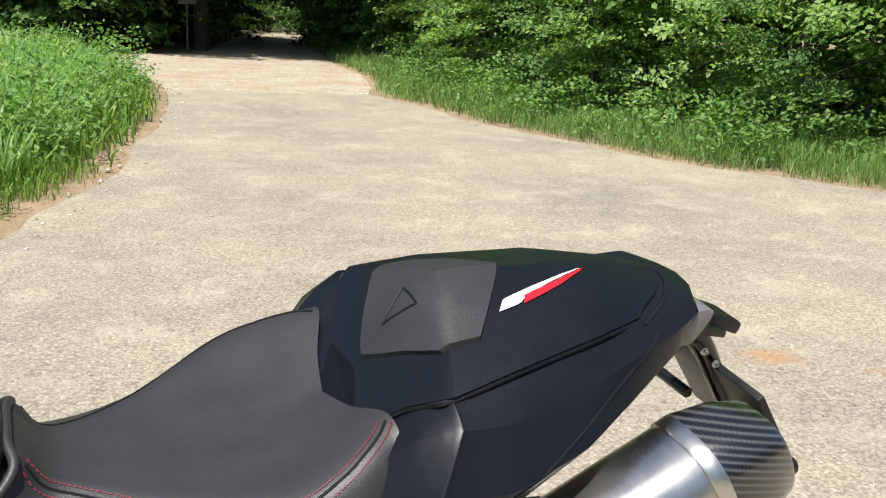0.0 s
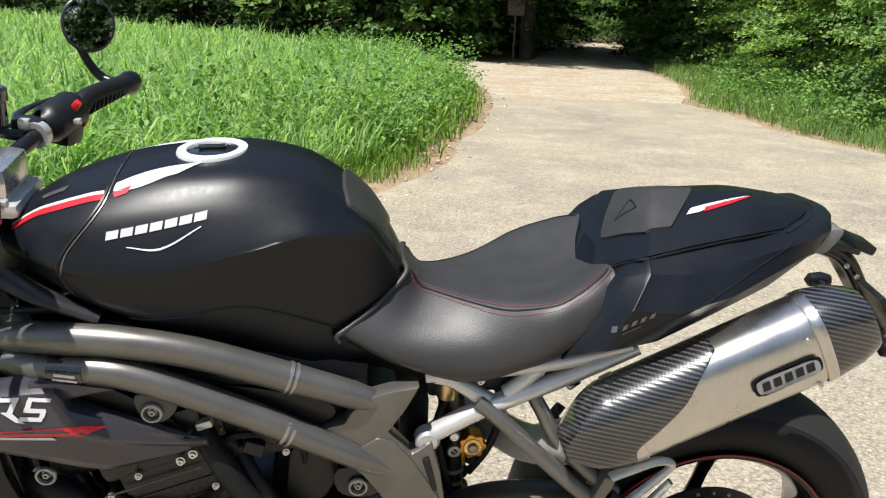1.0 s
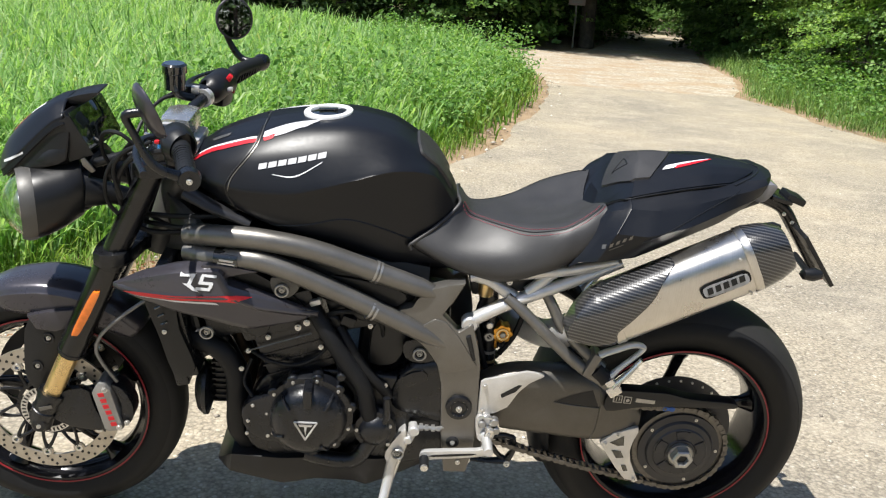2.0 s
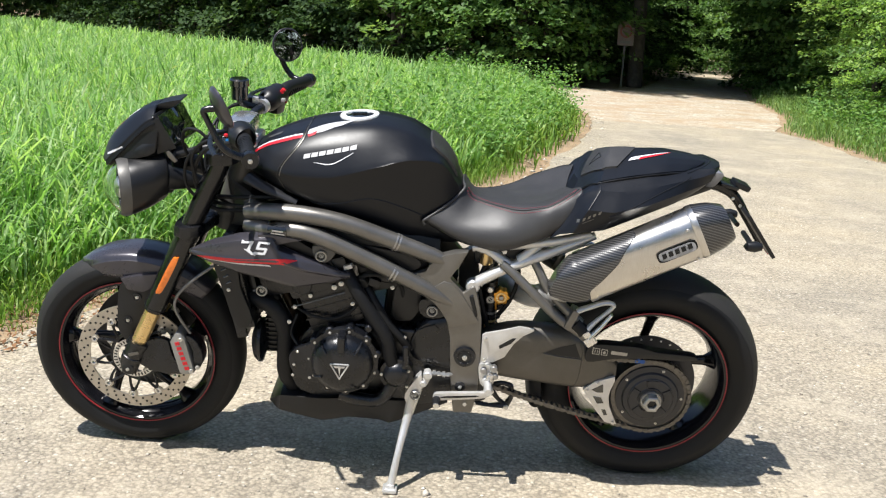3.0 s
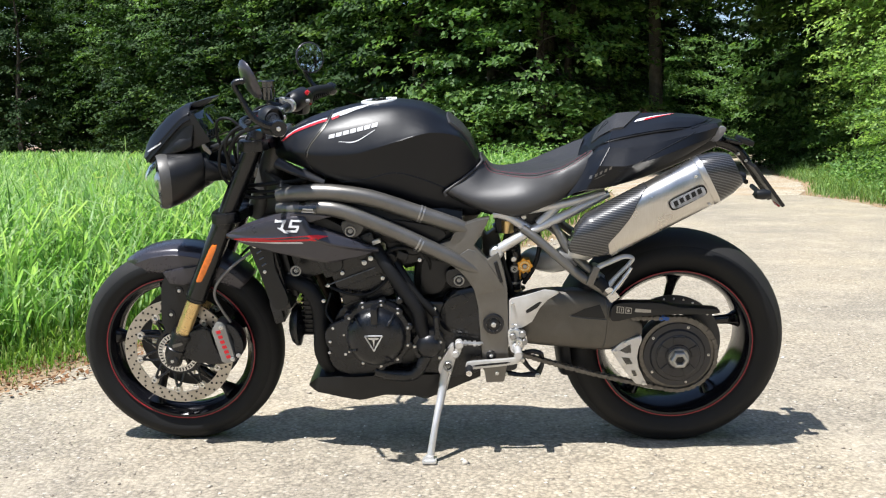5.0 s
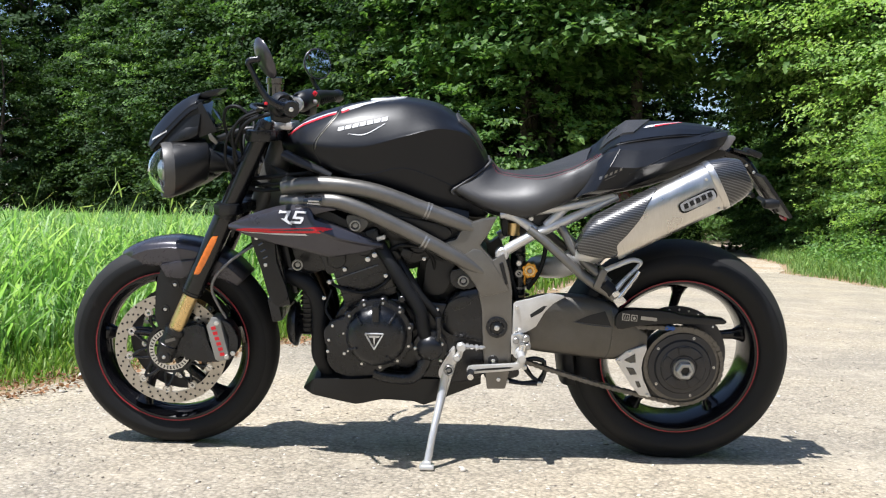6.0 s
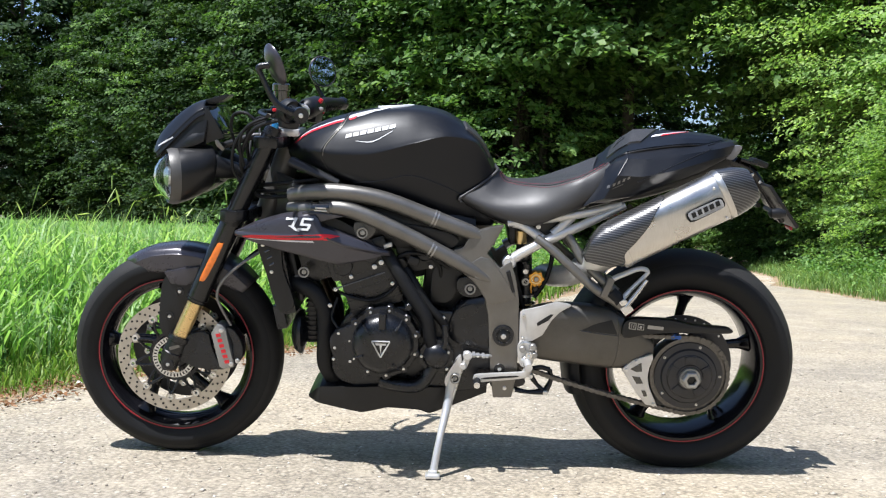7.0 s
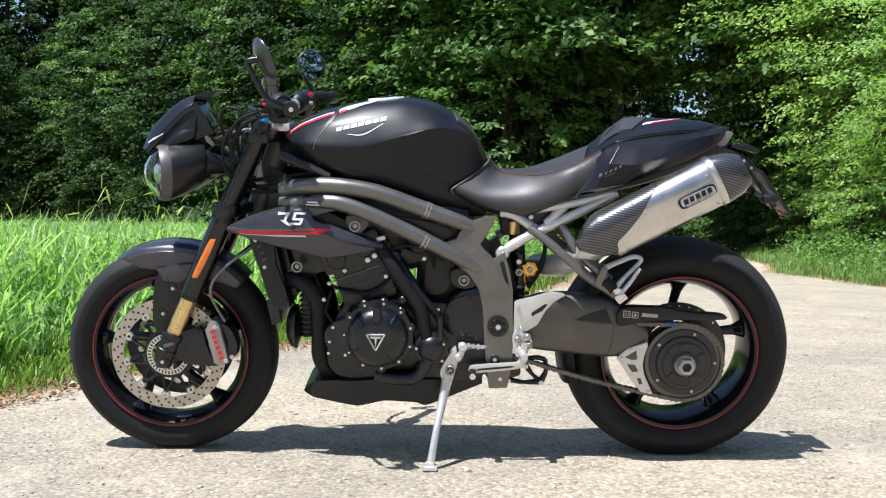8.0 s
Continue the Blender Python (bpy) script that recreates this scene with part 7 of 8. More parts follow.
rad = part("radiator", join(block(-1.125, 0, 0.58, 0.035, 0.30, 0.26, 0.006, -12), block(-1.135, 0, 0.43, 0.03, 0.20, 0.07, 0.006, -12)), CAST, bike, "black radiator and oil cooler")
part("fan_shroud", block(-1.095, 0, 0.58, 0.02, 0.24, 0.2, 0.01, -12), PLASTIC, rad)
for side in (-1, 1):
    s = side
    strip = part("radiator_strip", plate(soft([(-1.185, 0.660), (-1.125, 0.655), (-1.115, 0.58), (-1.085, 0.490), (-1.105, 0.462), (-1.132, 0.472), (-1.158, 0.56)], 3), s * 0.150, s * 0.168, 0.003), PLASTIC, rad, "black radiator side strip")
    if s < 0:
        bolts(strip, [(-1.168, -0.169, 0.645), (-1.145, -0.169, 0.572)], scale=0.9)
        part("strip_slot", join(*[tube([(-1.163 + k * 0.006, -0.169, 0.625 - k * 0.018), (-1.150 + k * 0.006, -0.169, 0.632 - k * 0.018)], 0.0025, 6, 1) for k in range(3)]), SCREEN, strip)
horn = part("horn", lathe([(0, -0.020), (0.030, -0.020), (0.052, -0.012), (0.062, 0.0), (0.062, 0.008), (0.040, 0.014), (0.020, 0.024), (0, 0.024)], (-1.080, -0.085, 0.388), "X", 28, False), CAST, rad, "round black horn")
part("cooler_core", block(-1.045, 0, 0.435, 0.024, 0.20, 0.15, 0.004), PLASTIC, rad, "finned black oil cooler")
for k in range(11):
    part("cooler_fin", block(-1.045, 0, 0.365 + 0.014 * k, 0.036, 0.21, 0.003, 0), PLASTIC, rad)
part("horn_stay", plate([(-1.092, 0.455), (-1.080, 0.455), (-1.076, 0.40), (-1.088, 0.40)], -0.090, -0.072, 0.001), CAST, horn)
bolts(horn, [(-1.080, -0.121, 0.405)], scale=0.6)

# radiator cowls
for side in (-1, 1):
    rows_ = [[(-1.242, 0.165, 0.678), (-1.242, 0.168, 0.677), (-1.242, 0.168, 0.674), (-1.242, 0.166, 0.673)],
             [(-1.186, 0.160, 0.705), (-1.186, 0.183, 0.699), (-1.190, 0.190, 0.672), (-1.192, 0.178, 0.656)],
             [(-1.112, 0.160, 0.729), (-1.112, 0.194, 0.720), (-1.112, 0.206, 0.674), (-1.115, 0.190, 0.636)],
             [(-1.030, 0.162, 0.739), (-1.026, 0.194, 0.728), (-1.024, 0.208, 0.677), (-1.035, 0.192, 0.618)],
             [(-1.012, 0.165, 0.706), (-1.008, 0.198, 0.701), (-0.995, 0.208, 0.675), (-1.002, 0.192, 0.610)],
             [(-0.962, 0.172, 0.687), (-0.960, 0.192, 0.683), (-0.945, 0.200, 0.655), (-0.960, 0.188, 0.602)],
             [(-0.887, 0.172, 0.660), (-0.886, 0.180, 0.656), (-0.880, 0.184, 0.640), (-0.890, 0.178, 0.614)],
             [(-0.828, 0.168, 0.632), (-0.828, 0.169, 0.631), (-0.828, 0.169, 0.630), (-0.829, 0.168, 0.628)]]
    rows_ = [[a, b, (c[0], c[1] - 0.003, c[2] + 0.007), c, (c[0], c[1] - 0.006, c[2] - 0.007), d] for a, b, c, d in rows_]
    h = hull(rows_, 5, 5, False, False, 0.7)
    cw = part("radiator_cowl", h if side < 0 else mirrored(h), SATIN, bike, "dark graphite radiator cowl with red flash", 24)
    cw.modifiers.new("thick", "SOLIDIFY").thickness = 0.003
    wt = surface(cw)
    fin = plate([(-1.062, 0.7395), (-1.030, 0.7405), (-1.000, 0.738), (-0.942, 0.730), (-0.978, 0.723), (-1.030, 0.708), (-1.058, 0.706)], side * 0.168, side * 0.188, 0.004)
    part("cowl_fin", fin, SATIN, cw)
    part("red_flash", decal(wt, [(-1.218, 0.6725), (-1.11, 0.676), (-1.04, 0.6795), (-0.998, 0.683), (-0.961, 0.6775)], [(-1.218, 0.6695), (-1.11, 0.6685), (-1.04, 0.668), (-0.998, 0.670), (-0.961, 0.6765)], 20, 2, 0.0046, False, side), RED, cw)
    part("white_flash", decal(wt, [(-1.205, 0.668), (-1.11, 0.6665), (-1.031, 0.666)], [(-1.205, 0.667), (-1.11, 0.6625), (-1.025, 0.661)], 12, 1, 0.0046, False, side), WHITE, cw)
    for top_, low_ in (([(-1.070, 0.718), (-1.040, 0.720)], [(-1.072, 0.713), (-1.042, 0.714)]), ([(-1.047, 0.720), (-1.040, 0.720)], [(-1.058, 0.698), (-1.050, 0.698)]), ([(-1.066, 0.700), (-1.052, 0.700)], [(-1.046, 0.686), (-1.034, 0.684)]),
                       ([(-1.028, 0.720), (-0.998, 0.719)], [(-1.030, 0.715), (-1.000, 0.714)]), ([(-1.030, 0.716), (-1.023, 0.716)], [(-1.034, 0.704), (-1.027, 0.704)]), ([(-1.034, 0.706), (-1.006, 0.705)], [(-1.036, 0.700), (-1.008, 0.699)]),
                       ([(-1.012, 0.703), (-1.005, 0.703)], [(-1.016, 0.692), (-1.009, 0.692)]), ([(-1.040, 0.694), (-1.010, 0.693)], [(-1.042, 0.688), (-1.012, 0.687)])):
        part("model_bar", decal(wt, [(x - 0.029, z + 0.004) for x, z in top_], [(x - 0.029, z + 0.004) for x, z in low_], 4, 1, 0.0050, False, side), WHITE, cw)
    if side < 0:
        bolts(eng, [(-0.870, -0.158, 0.592), (-0.852, -0.158, 0.604)], scale=1.25)
    part("cowl_inner", plate(soft([(-1.20, 0.675), (-1.05, 0.72), (-0.96, 0.715), (-0.86, 0.64), (-0.96, 0.62), (-1.10, 0.65)], 3), side * 0.150, side * 0.160, 0.002), PLASTIC, cw)

pan_rows = [[(-1.055, 0, 0.210), (-1.055, 0.06, 0.210), (-1.055, 0.10, 0.208), (-1.053, 0.10, 0.202), (-1.05, 0, 0.198)],
            [(-1.018, 0, 0.252), (-1.018, 0.10, 0.252), (-1.018, 0.140, 0.246), (-1.022, 0.136, 0.198), (-1.02, 0, 0.185)],
            [(-0.905, 0, 0.262), (-0.905, 0.12, 0.262), (-0.905, 0.155, 0.252), (-0.903, 0.145, 0.177), (-0.90, 0, 0.162)],
            [(-0.828, 0, 0.268), (-0.828, 0.12, 0.268), (-0.828, 0.155, 0.258), (-0.828, 0.145, 0.193), (-0.828, 0, 0.170)],
            [(-0.742, 0, 0.268), (-0.742, 0.12, 0.268), (-0.742, 0.152, 0.256), (-0.742, 0.142, 0.188), (-0.742, 0, 0.170)],
            [(-0.712, 0, 0.268), (-0.712, 0.12, 0.268), (-0.712, 0.150, 0.256), (-0.714, 0.140, 0.178), (-0.712, 0, 0.165)],
            [(-0.680, 0, 0.268), (-0.680, 0.12, 0.268), (-0.680, 0.148, 0.256), (-0.682, 0.135, 0.188), (-0.680, 0, 0.172)],
            [(-0.555, 0, 0.268), (-0.555, 0.09, 0.268), (-0.555, 0.11, 0.258), (-0.555, 0.10, 0.230), (-0.555, 0, 0.22)]]
part("belly_pan", hull(pan_rows, 4, 5, crisp=0.85), PLASTIC, bike, "black plastic belly pan", 24)

# side stand, pedals, pegs
foot_l = BIKE.inverted() @ Vector((-0.691, -0.273, 0.008))
stand = part("side_stand", join(tube([(-0.652, -0.155, 0.300), (-0.662, -0.172, 0.225), tuple(Vector((-0.652, -0.155, 0.300)).lerp(foot_l, 0.62)), tuple(foot_l)], [0.0125, 0.0125, 0.0095, 0.0105], 14, 5),
                                plate(soft([(-0.672, 0.29), (-0.640, 0.345), (-0.628, 0.345), (-0.632, 0.29), (-0.645, 0.262), (-0.666, 0.262)], 3), -0.168, -0.142, 0.004)), SILVER, bike, "bright alloy side stand, folded out")
part("stand_foot", moved(join(block(0, 0, 0, 0.040, 0.046, 0.012, 0.005), block(0, 0, 0.008, 0.026, 0.028, 0.014, 0.006)), Matrix.Translation(foot_l) @ pose(0, 0, 0.0, -10, 0, 0)), SILVER, stand)
bolts(stand, [(-0.645, -0.168, 0.290)], BIGBOLT_MESH, 0.75)
part("stand_spring", tube([(-0.62, -0.15, 0.335), (-0.655, -0.172, 0.22)], 0.005, 8, 1), STEEL, stand)
gear = part("gear_lever", join(plate(soft([(-0.594, 0.282), (-0.594, 0.302), (-0.575, 0.308), (-0.470, 0.316), (-0.452, 0.322), (-0.444, 0.308), (-0.470, 0.298), (-0.575, 0.286)], 3), -0.184, -0.172, 0.003), tube([(-0.452, -0.174, 0.310), (-0.446, -0.174, 0.332)], [0.011, 0.012], 12, 2)), SILVER, bike, "bright alloy slotted gear lever")
part("lever_slot", plate(soft([(-0.566, 0.2995), (-0.482, 0.3075), (-0.480, 0.3030), (-0.566, 0.2945)], 2), -0.1850, -0.1835, 0), PLASTIC, gear)
part("toe_peg", tube([(-0.586, -0.172, 0.290), (-0.586, -0.212, 0.287)], 0.0105, 14, 2), HOSE, gear, "black rubber toe peg")
part("toe_peg_cap", tube([(-0.586, -0.211, 0.287), (-0.586, -0.217, 0.2865)], 0.0085, 14, 1), POLISHED, gear)
rod = part("gear_rod", tube([(-0.606, -0.160, 0.356), (-0.560, -0.160, 0.353), (-0.535, -0.145, 0.352)], 0.0045, 10, 1), BOLTGREY, gear, "steel gear linkage rod")
part("rod_nut", join(*[tube([(x, -0.160, 0.356 - (x + 0.606) * 0.066), (x + 0.008, -0.160, 0.356 - (x + 0.598) * 0.066)], r_, 6, 1) for x, r_ in ((-0.600, 0.0085), (-0.588, 0.0070), (-0.574, 0.0080), (-0.562, 0.0060))]), ALLOY, rod)
part("ball_joint", join(disc(-0.613, -0.168, 0.357, 0.0125, 0.016, 18), disc(-0.613, -0.174, 0.357, 0.0070, 0.008, 6)), SILVER, rod)
part("shift_arm", join(plate(soft([(-0.624, 0.362), (-0.606, 0.364), (-0.607, 0.338), (-0.616, 0.316), (-0.632, 0.314), (-0.634, 0.328), (-0.622, 0.340)], 3), -0.164, -0.152, 0.003), disc(-0.624, -0.160, 0.324, 0.010, 0.012, 14)), SILVER, gear, "alloy shift arm")
peg = part("rider_footpeg", join(plate(soft([(-0.475, 0.392), (-0.448, 0.396), (-0.430, 0.36), (-0.440, 0.330), (-0.466, 0.328), (-0.476, 0.36)], 3), -0.166, -0.150, 0.004), tube([(-0.452, -0.160, 0.345), (-0.450, -0.228, 0.343)], [0.012, 0.010], 14, 3), disc(-0.452, -0.166, 0.345, 0.015, 0.012, 18)), SILVER, bike, "alloy rider footpeg with bracket")
for x, z, r_ in ((-0.464, 0.378, 0.009), (-0.437, 0.384, 0.010), (-0.432, 0.362, 0.009)):
    part("peg_knuckle", disc(x, -0.160, z, r_, 0.016, 16), ALLOY, peg)
part("peg_clevis", block(-0.448, -0.176, 0.358, 0.018, 0.020, 0.030, 0.004, 12), POLISHED, peg)
part("peg_spring", tube([(-0.470, -0.168, 0.392), (-0.452, -0.172, 0.398), (-0.430, -0.168, 0.380), (-0.428, -0.168, 0.352)], 0.0035, 8, 4), STEEL, peg)
bolts(peg, [(-0.448, -0.187, 0.362)], scale=0.7)
heel = part("heel_guard", plate([(-0.474, 0.478), (-0.466, 0.484), (-0.425, 0.494), (-0.376, 0.509), (-0.338, 0.504), (-0.336, 0.498), (-0.366, 0.480), (-0.388, 0.456), (-0.410, 0.415), (-0.438, 0.398), (-0.474, 0.392)], -0.158, -0.150, 0.003), SILVER, bike, "cast alloy heel guard")
part("guard_slot", plate([(-0.428, 0.449), (-0.392, 0.474), (-0.383, 0.474), (-0.396, 0.457), (-0.425, 0.440)], -0.1588, -0.1570, 0), PLASTIC, heel)
bolts(heel, [(-0.464, -0.158, 0.468), (-0.464, -0.158, 0.405)])
low = part("linkage_bracket", plate(soft([(-0.550, 0.318), (-0.478, 0.322), (-0.452, 0.285), (-0.455, 0.262), (-0.50, 0.255), (-0.545, 0.258)], 3), -0.13, -0.09, 0.004), CAST, bike, "black lower frame bracket")
part("side_link", join(tube([(-0.484, -0.115, 0.248), (-0.440, -0.115, 0.240), (-0.392, -0.115, 0.243)], [0.010, 0.007, 0.012], 10, 3, True, 0.8), tube([(-0.392, -0.115, 0.243), (-0.378, -0.115, 0.275), (-0.382, -0.115, 0.306)], [0.012, 0.008, 0.009], 10, 3, True, 0.8), tube([(-0.436, -0.115, 0.290), (-0.415, -0.115, 0.262), (-0.396, -0.115, 0.246)], [0.011, 0.007, 0.008], 10, 3, True, 0.8), tube([(-0.382, -0.115, 0.306), (-0.410, -0.115, 0.312), (-0.450, -0.115, 0.300)], 0.007, 10, 3)), CAST, low, "black open lower link")
bolts(low, [(-0.484, -0.127, 0.248), (-0.392, -0.128, 0.243), (-0.436, -0.127, 0.290)], scale=1.3)
for side in (-1, 1):
    s = side
    hg = part("passenger_hanger", join(tube([(-0.436, s * 0.142, 0.680), (-0.397, s * 0.158, 0.653), (-0.342, s * 0.176, 0.607), (-0.279, s * 0.191, 0.556), (-0.229, s * 0.198, 0.528), (-0.206, s * 0.200, 0.511)], [0.0115, 0.0125, 0.0125, 0.0135, 0.015, 0.014], 14, 5)), GREY, bike, "dark grey passenger peg hanger")
    part("hanger_strut", tube([(-0.356, s * 0.142, 0.696), (-0.337, s * 0.150, 0.665), (-0.314, s * 0.164, 0.625), (-0.272, s * 0.182, 0.587), (-0.224, s * 0.192, 0.548)], [0.0115, 0.012, 0.0125, 0.0125, 0.013], 14, 5), GREY, hg)
    part("hanger_clamp", moved(block(0, 0, 0, 0.020, 0.044, 0.058, 0.006), pose(-0.250, s * 0.192, 0.563, 0, 22, 0)), GREY, hg)
    part("hanger_sleeve", tube([(-0.240, s * 0.196, 0.548), (-0.214, s * 0.200, 0.526)], 0.0185, 16, 1), HOSE, hg)
    part("hanger_guard", tube([(-0.250, s * 0.202, 0.560), (-0.238, s * 0.203, 0.584), (-0.205, s * 0.204, 0.601), (-0.170, s * 0.205, 0.615), (-0.147, s * 0.205, 0.611), (-0.153, s * 0.205, 0.597), (-0.187, s * 0.204, 0.560), (-0.206, s * 0.203, 0.536)], [0.010, 0.010, 0.0095, 0.0090, 0.0075, 0.0070, 0.0075, 0.010], 12, 5, True, 0.75), SILVER, hg, "cast alloy heel loop")
    peg2 = part("passenger_peg", join(tube([(-0.203, s * 0.208, 0.510), (-0.178, s * 0.214, 0.544), (-0.150, s * 0.218, 0.588)], [0.0105, 0.0100, 0.0075], 12, 4, True, 0.65), block(-0.197, s * 0.206, 0.507, 0.030, 0.026, 0.026, 0.005, -38), block(-0.208, s * 0.205, 0.526, 0.020, 0.030, 0.016, 0.004, -38)), POLISHED, hg, "bright serrated passenger peg folded up")
    for k in range(6):
        f = 0.14 + 0.13 * k
        part("peg_tooth", block(-0.203 + 0.053 * f, s * (0.217 + 0.009 * f), 0.510 + 0.078 * f, 0.018 - 0.006 * f, 0.006, 0.0035, 0.001, -55), BOLTGREY, peg2)

# shock absorber
shock = part("shock_absorber", tube([(-0.462, -0.03, 0.66), (-0.455, -0.03, 0.53)], [0.022, 0.022], 18, 2), CAST, bike, "shock absorber with gold reservoir")
part("spring", tube([(-0.455 + 0.028 * math.cos(a), -0.03 + 0.028 * math.sin(a), 0.56 - 0.17 * a / (2 * math.pi * 6)) for a in np.linspace(0, 2 * math.pi * 6, 84)], 0.0052, 8, 1), PLASTIC, shock)
part("damper_rod", tube([(-0.455, -0.03, 0.56), (-0.452, -0.03, 0.37)], 0.009, 12, 2), STEEL, shock)
part("spring_seat", tube([(-0.452, -0.03, 0.395), (-0.452, -0.03, 0.375)], 0.030, 20, 1), GOLD, shock, "gold spring seat")
AMBER = worn("amber_anodised", (0.75, 0.36, 0.05), 0.3, metal=0.7)
lobes = [(-0.427 + (0.0205 + 0.0022 * math.cos(7 * a)) * math.cos(a), 0.554 + (0.0205 + 0.0022 * math.cos(7 * a)) * math.sin(a)) for a in np.linspace(0, 2 * math.pi, 57)[:-1]]
knob = part("adjuster_knob", plate(lobes, -0.078, -0.050, 0.003, 2), AMBER, shock, "amber anodised adjuster knob")
part("knob_ring", lathe([(0.010, -0.0805), (0.0145, -0.0805), (0.0150, -0.077), (0.010, -0.077)], (-0.427, 0, 0.554), "Y", 24), GOLD, knob)
part("knob_screw", join(disc(-0.427, -0.079, 0.554, 0.0075, 0.005, 6)), BOLTGREY, knob)
for dx in (-0.0135, 0.0135):
    part("fork_lug", tube([(-0.427 + dx * 0.8, -0.066, 0.540), (-0.427 + dx, -0.066, 0.526), (-0.427 + dx * 0.9, -0.066, 0.512)], [0.0055, 0.0050, 0.0040], 10, 3), AMBER, knob)
part("clevis_screw", join(disc(-0.427, -0.062, 0.524, 0.0095, 0.010, 18), disc(-0.427, -0.072, 0.524, 0.0055, 0.003, 6)), CAST, shock)
head = part("damper_head", join(disc(-0.456, -0.060, 0.545, 0.0165, 0.016, 22), tube([(-0.456, -0.062, 0.595), (-0.456, -0.062, 0.558)], [0.017, 0.014], 16, 2)), CAST, shock)
part("damper_screw", join(lathe([(0.0055, -0.0785), (0.0100, -0.0785), (0.0105, -0.075), (0.0055, -0.075)], (-0.456, 0, 0.545), "Y", 20), block(-0.456, -0.0775, 0.545, 0.009, 0.002, 0.002, 0, 40)), BOLTGREY, head)
part("damper_collar", tube([(-0.455, -0.060, 0.506), (-0.455, -0.060, 0.500)], 0.0185, 18, 1), BOLTGREY, shock)
part("reservoir_body", tube([(-0.455, -0.06, 0.54), (-0.452, -0.06, 0.45)], 0.016, 14, 2), CAST, shock)
part("shock_body", tube([(-0.462, -0.055, 0.60), (-0.458, -0.055, 0.47)], [0.018, 0.018], 16, 2), CAST, shock)
part("gold_ring", join(tube([(-0.450, -0.062, 0.466), (-0.450, -0.062, 0.454)], 0.0185, 20, 1), tube([(-0.452, -0.062, 0.482), (-0.452, -0.062, 0.477)], 0.0165, 18, 1)), GOLD, shock)
part("hydraulic_hose", tube([(-0.475, -0.085, 0.66), (-0.49, -0.09, 0.60), (-0.475, -0.09, 0.53), (-0.45, -0.08, 0.44)], 0.006, 8, 5), HOSE, shock)
part("hydraulic_hose", tube([(-0.40, -0.06, 0.68), (-0.385, -0.07, 0.62), (-0.40, -0.07, 0.55), (-0.43, -0.07, 0.50)], 0.0065, 8, 5), HOSE, shock)
part("adjuster_screw", disc(-0.458, -0.072, 0.575, 0.009, 0.010, 12), STEEL, shock)
part("battery_tray", block(-0.44, 0.0, 0.685, 0.14, 0.16, 0.06, 0.012, -8), PLASTIC, bike)
part("brake_fluid_pot", tube([(-0.475, -0.085, 0.69), (-0.475, -0.085, 0.655)], 0.017, 14, 2), GOLD, bike, "small amber fluid pot")

# swing arm
arm_rows = []
for x, zt, zb, yo, yi in ((-0.505, 0.435, 0.362, 0.128, 0.070), (-0.46, 0.470, 0.345, 0.138, 0.066), (-0.40, 0.492, 0.334, 0.144, 0.064), (-0.32, 0.497, 0.326, 0.146, 0.064), (-0.24, 0.488, 0.318, 0.145, 0.066), (-0.18, 0.462, 0.318, 0.142, 0.070), (-0.135, 0.430, 0.335, 0.136, 0.074), (-0.10, 0.400, 0.350, 0.124, 0.078)):
    row = []
    for k in range(28):
        a = 2 * math.pi * k / 28
        c, d = math.cos(a), math.sin(a)
        row.append(np.array((x, -(yo + yi) / 2 + (yo - yi) / 2 * math.copysign(abs(c) ** 0.62, c), (zt + zb) / 2 + (zt - zb) / 2 * math.copysign(abs(d) ** 0.62, d))))
    arm_rows.append(row)
lines_ = [spline([r[k] for r in arm_rows], 5) for k in range(28)]
swing = part("swing_arm", skin([[l[i] for l in lines_] for i in range(len(lines_[0]))]), ARMGREY, bike, "dark grey single-sided swing arm", 60)
at_ = surface(swing)
part("swing_arm_bridge", block(-0.47, 0.02, 0.40, 0.09, 0.22, 0.10, 0.02), GREYDARK, swing)
part("arm_window", decal(at_, [(-0.302, 0.4305), (-0.264, 0.448), (-0.222, 0.459)], [(-0.300, 0.4285), (-0.255, 0.424), (-0.205, 0.419)], 12, 3, 0.0012), PLASTIC, swing, "black hollow in the arm")
part("window_edge", bead(at_, [(-0.306, 0.428), (-0.264, 0.421), (-0.203, 0.415)], 0.0022, 0.0006), ARMGREY, swing)
part("weld_bead", bead(at_, [(-0.215, 0.49), (-0.202, 0.45), (-0.200, 0.40), (-0.205, 0.35), (-0.215, 0.32)], 0.0025, 0.0), ARMGREY, swing)
part("hub_carrier", lathe([(0, -0.112), (0.085, -0.112), (0.092, -0.10), (0.092, -0.06), (0.07, -0.05), (0, -0.05)], (-0.012, 0, RZ - 0.008), "Y", 48, False), GREYDARK, swing)
sprocket = part("rear_sprocket", lathe([(0.070, -0.1245), (0.106, -0.1245), (0.106, -0.1185), (0.070, -0.1185)], (0, 0, RZ - 0.012), "Y", 84), CHAINMAT, swing, "steel rear sprocket")
for k in range(5):
    a = 2 * math.pi * k / 5
    bolts(sprocket, [(0.086 * math.cos(a), -0.127, RZ - 0.012 + 0.086 * math.sin(a))], scale=0.95)
boss = part("sprocket_carrier", join(lathe([(0, -0.146), (0.034, -0.146), (0.036, -0.1435), (0.060, -0.1425), (0.063, -0.139), (0.074, -0.137), (0.078, -0.131), (0.094, -0.130), (0.096, -0.118), (0, -0.118)], (0, 0, RZ - 0.012), "Y", 56, False)), HUBDARK, swing, "round dark sprocket carrier with an axle nut")
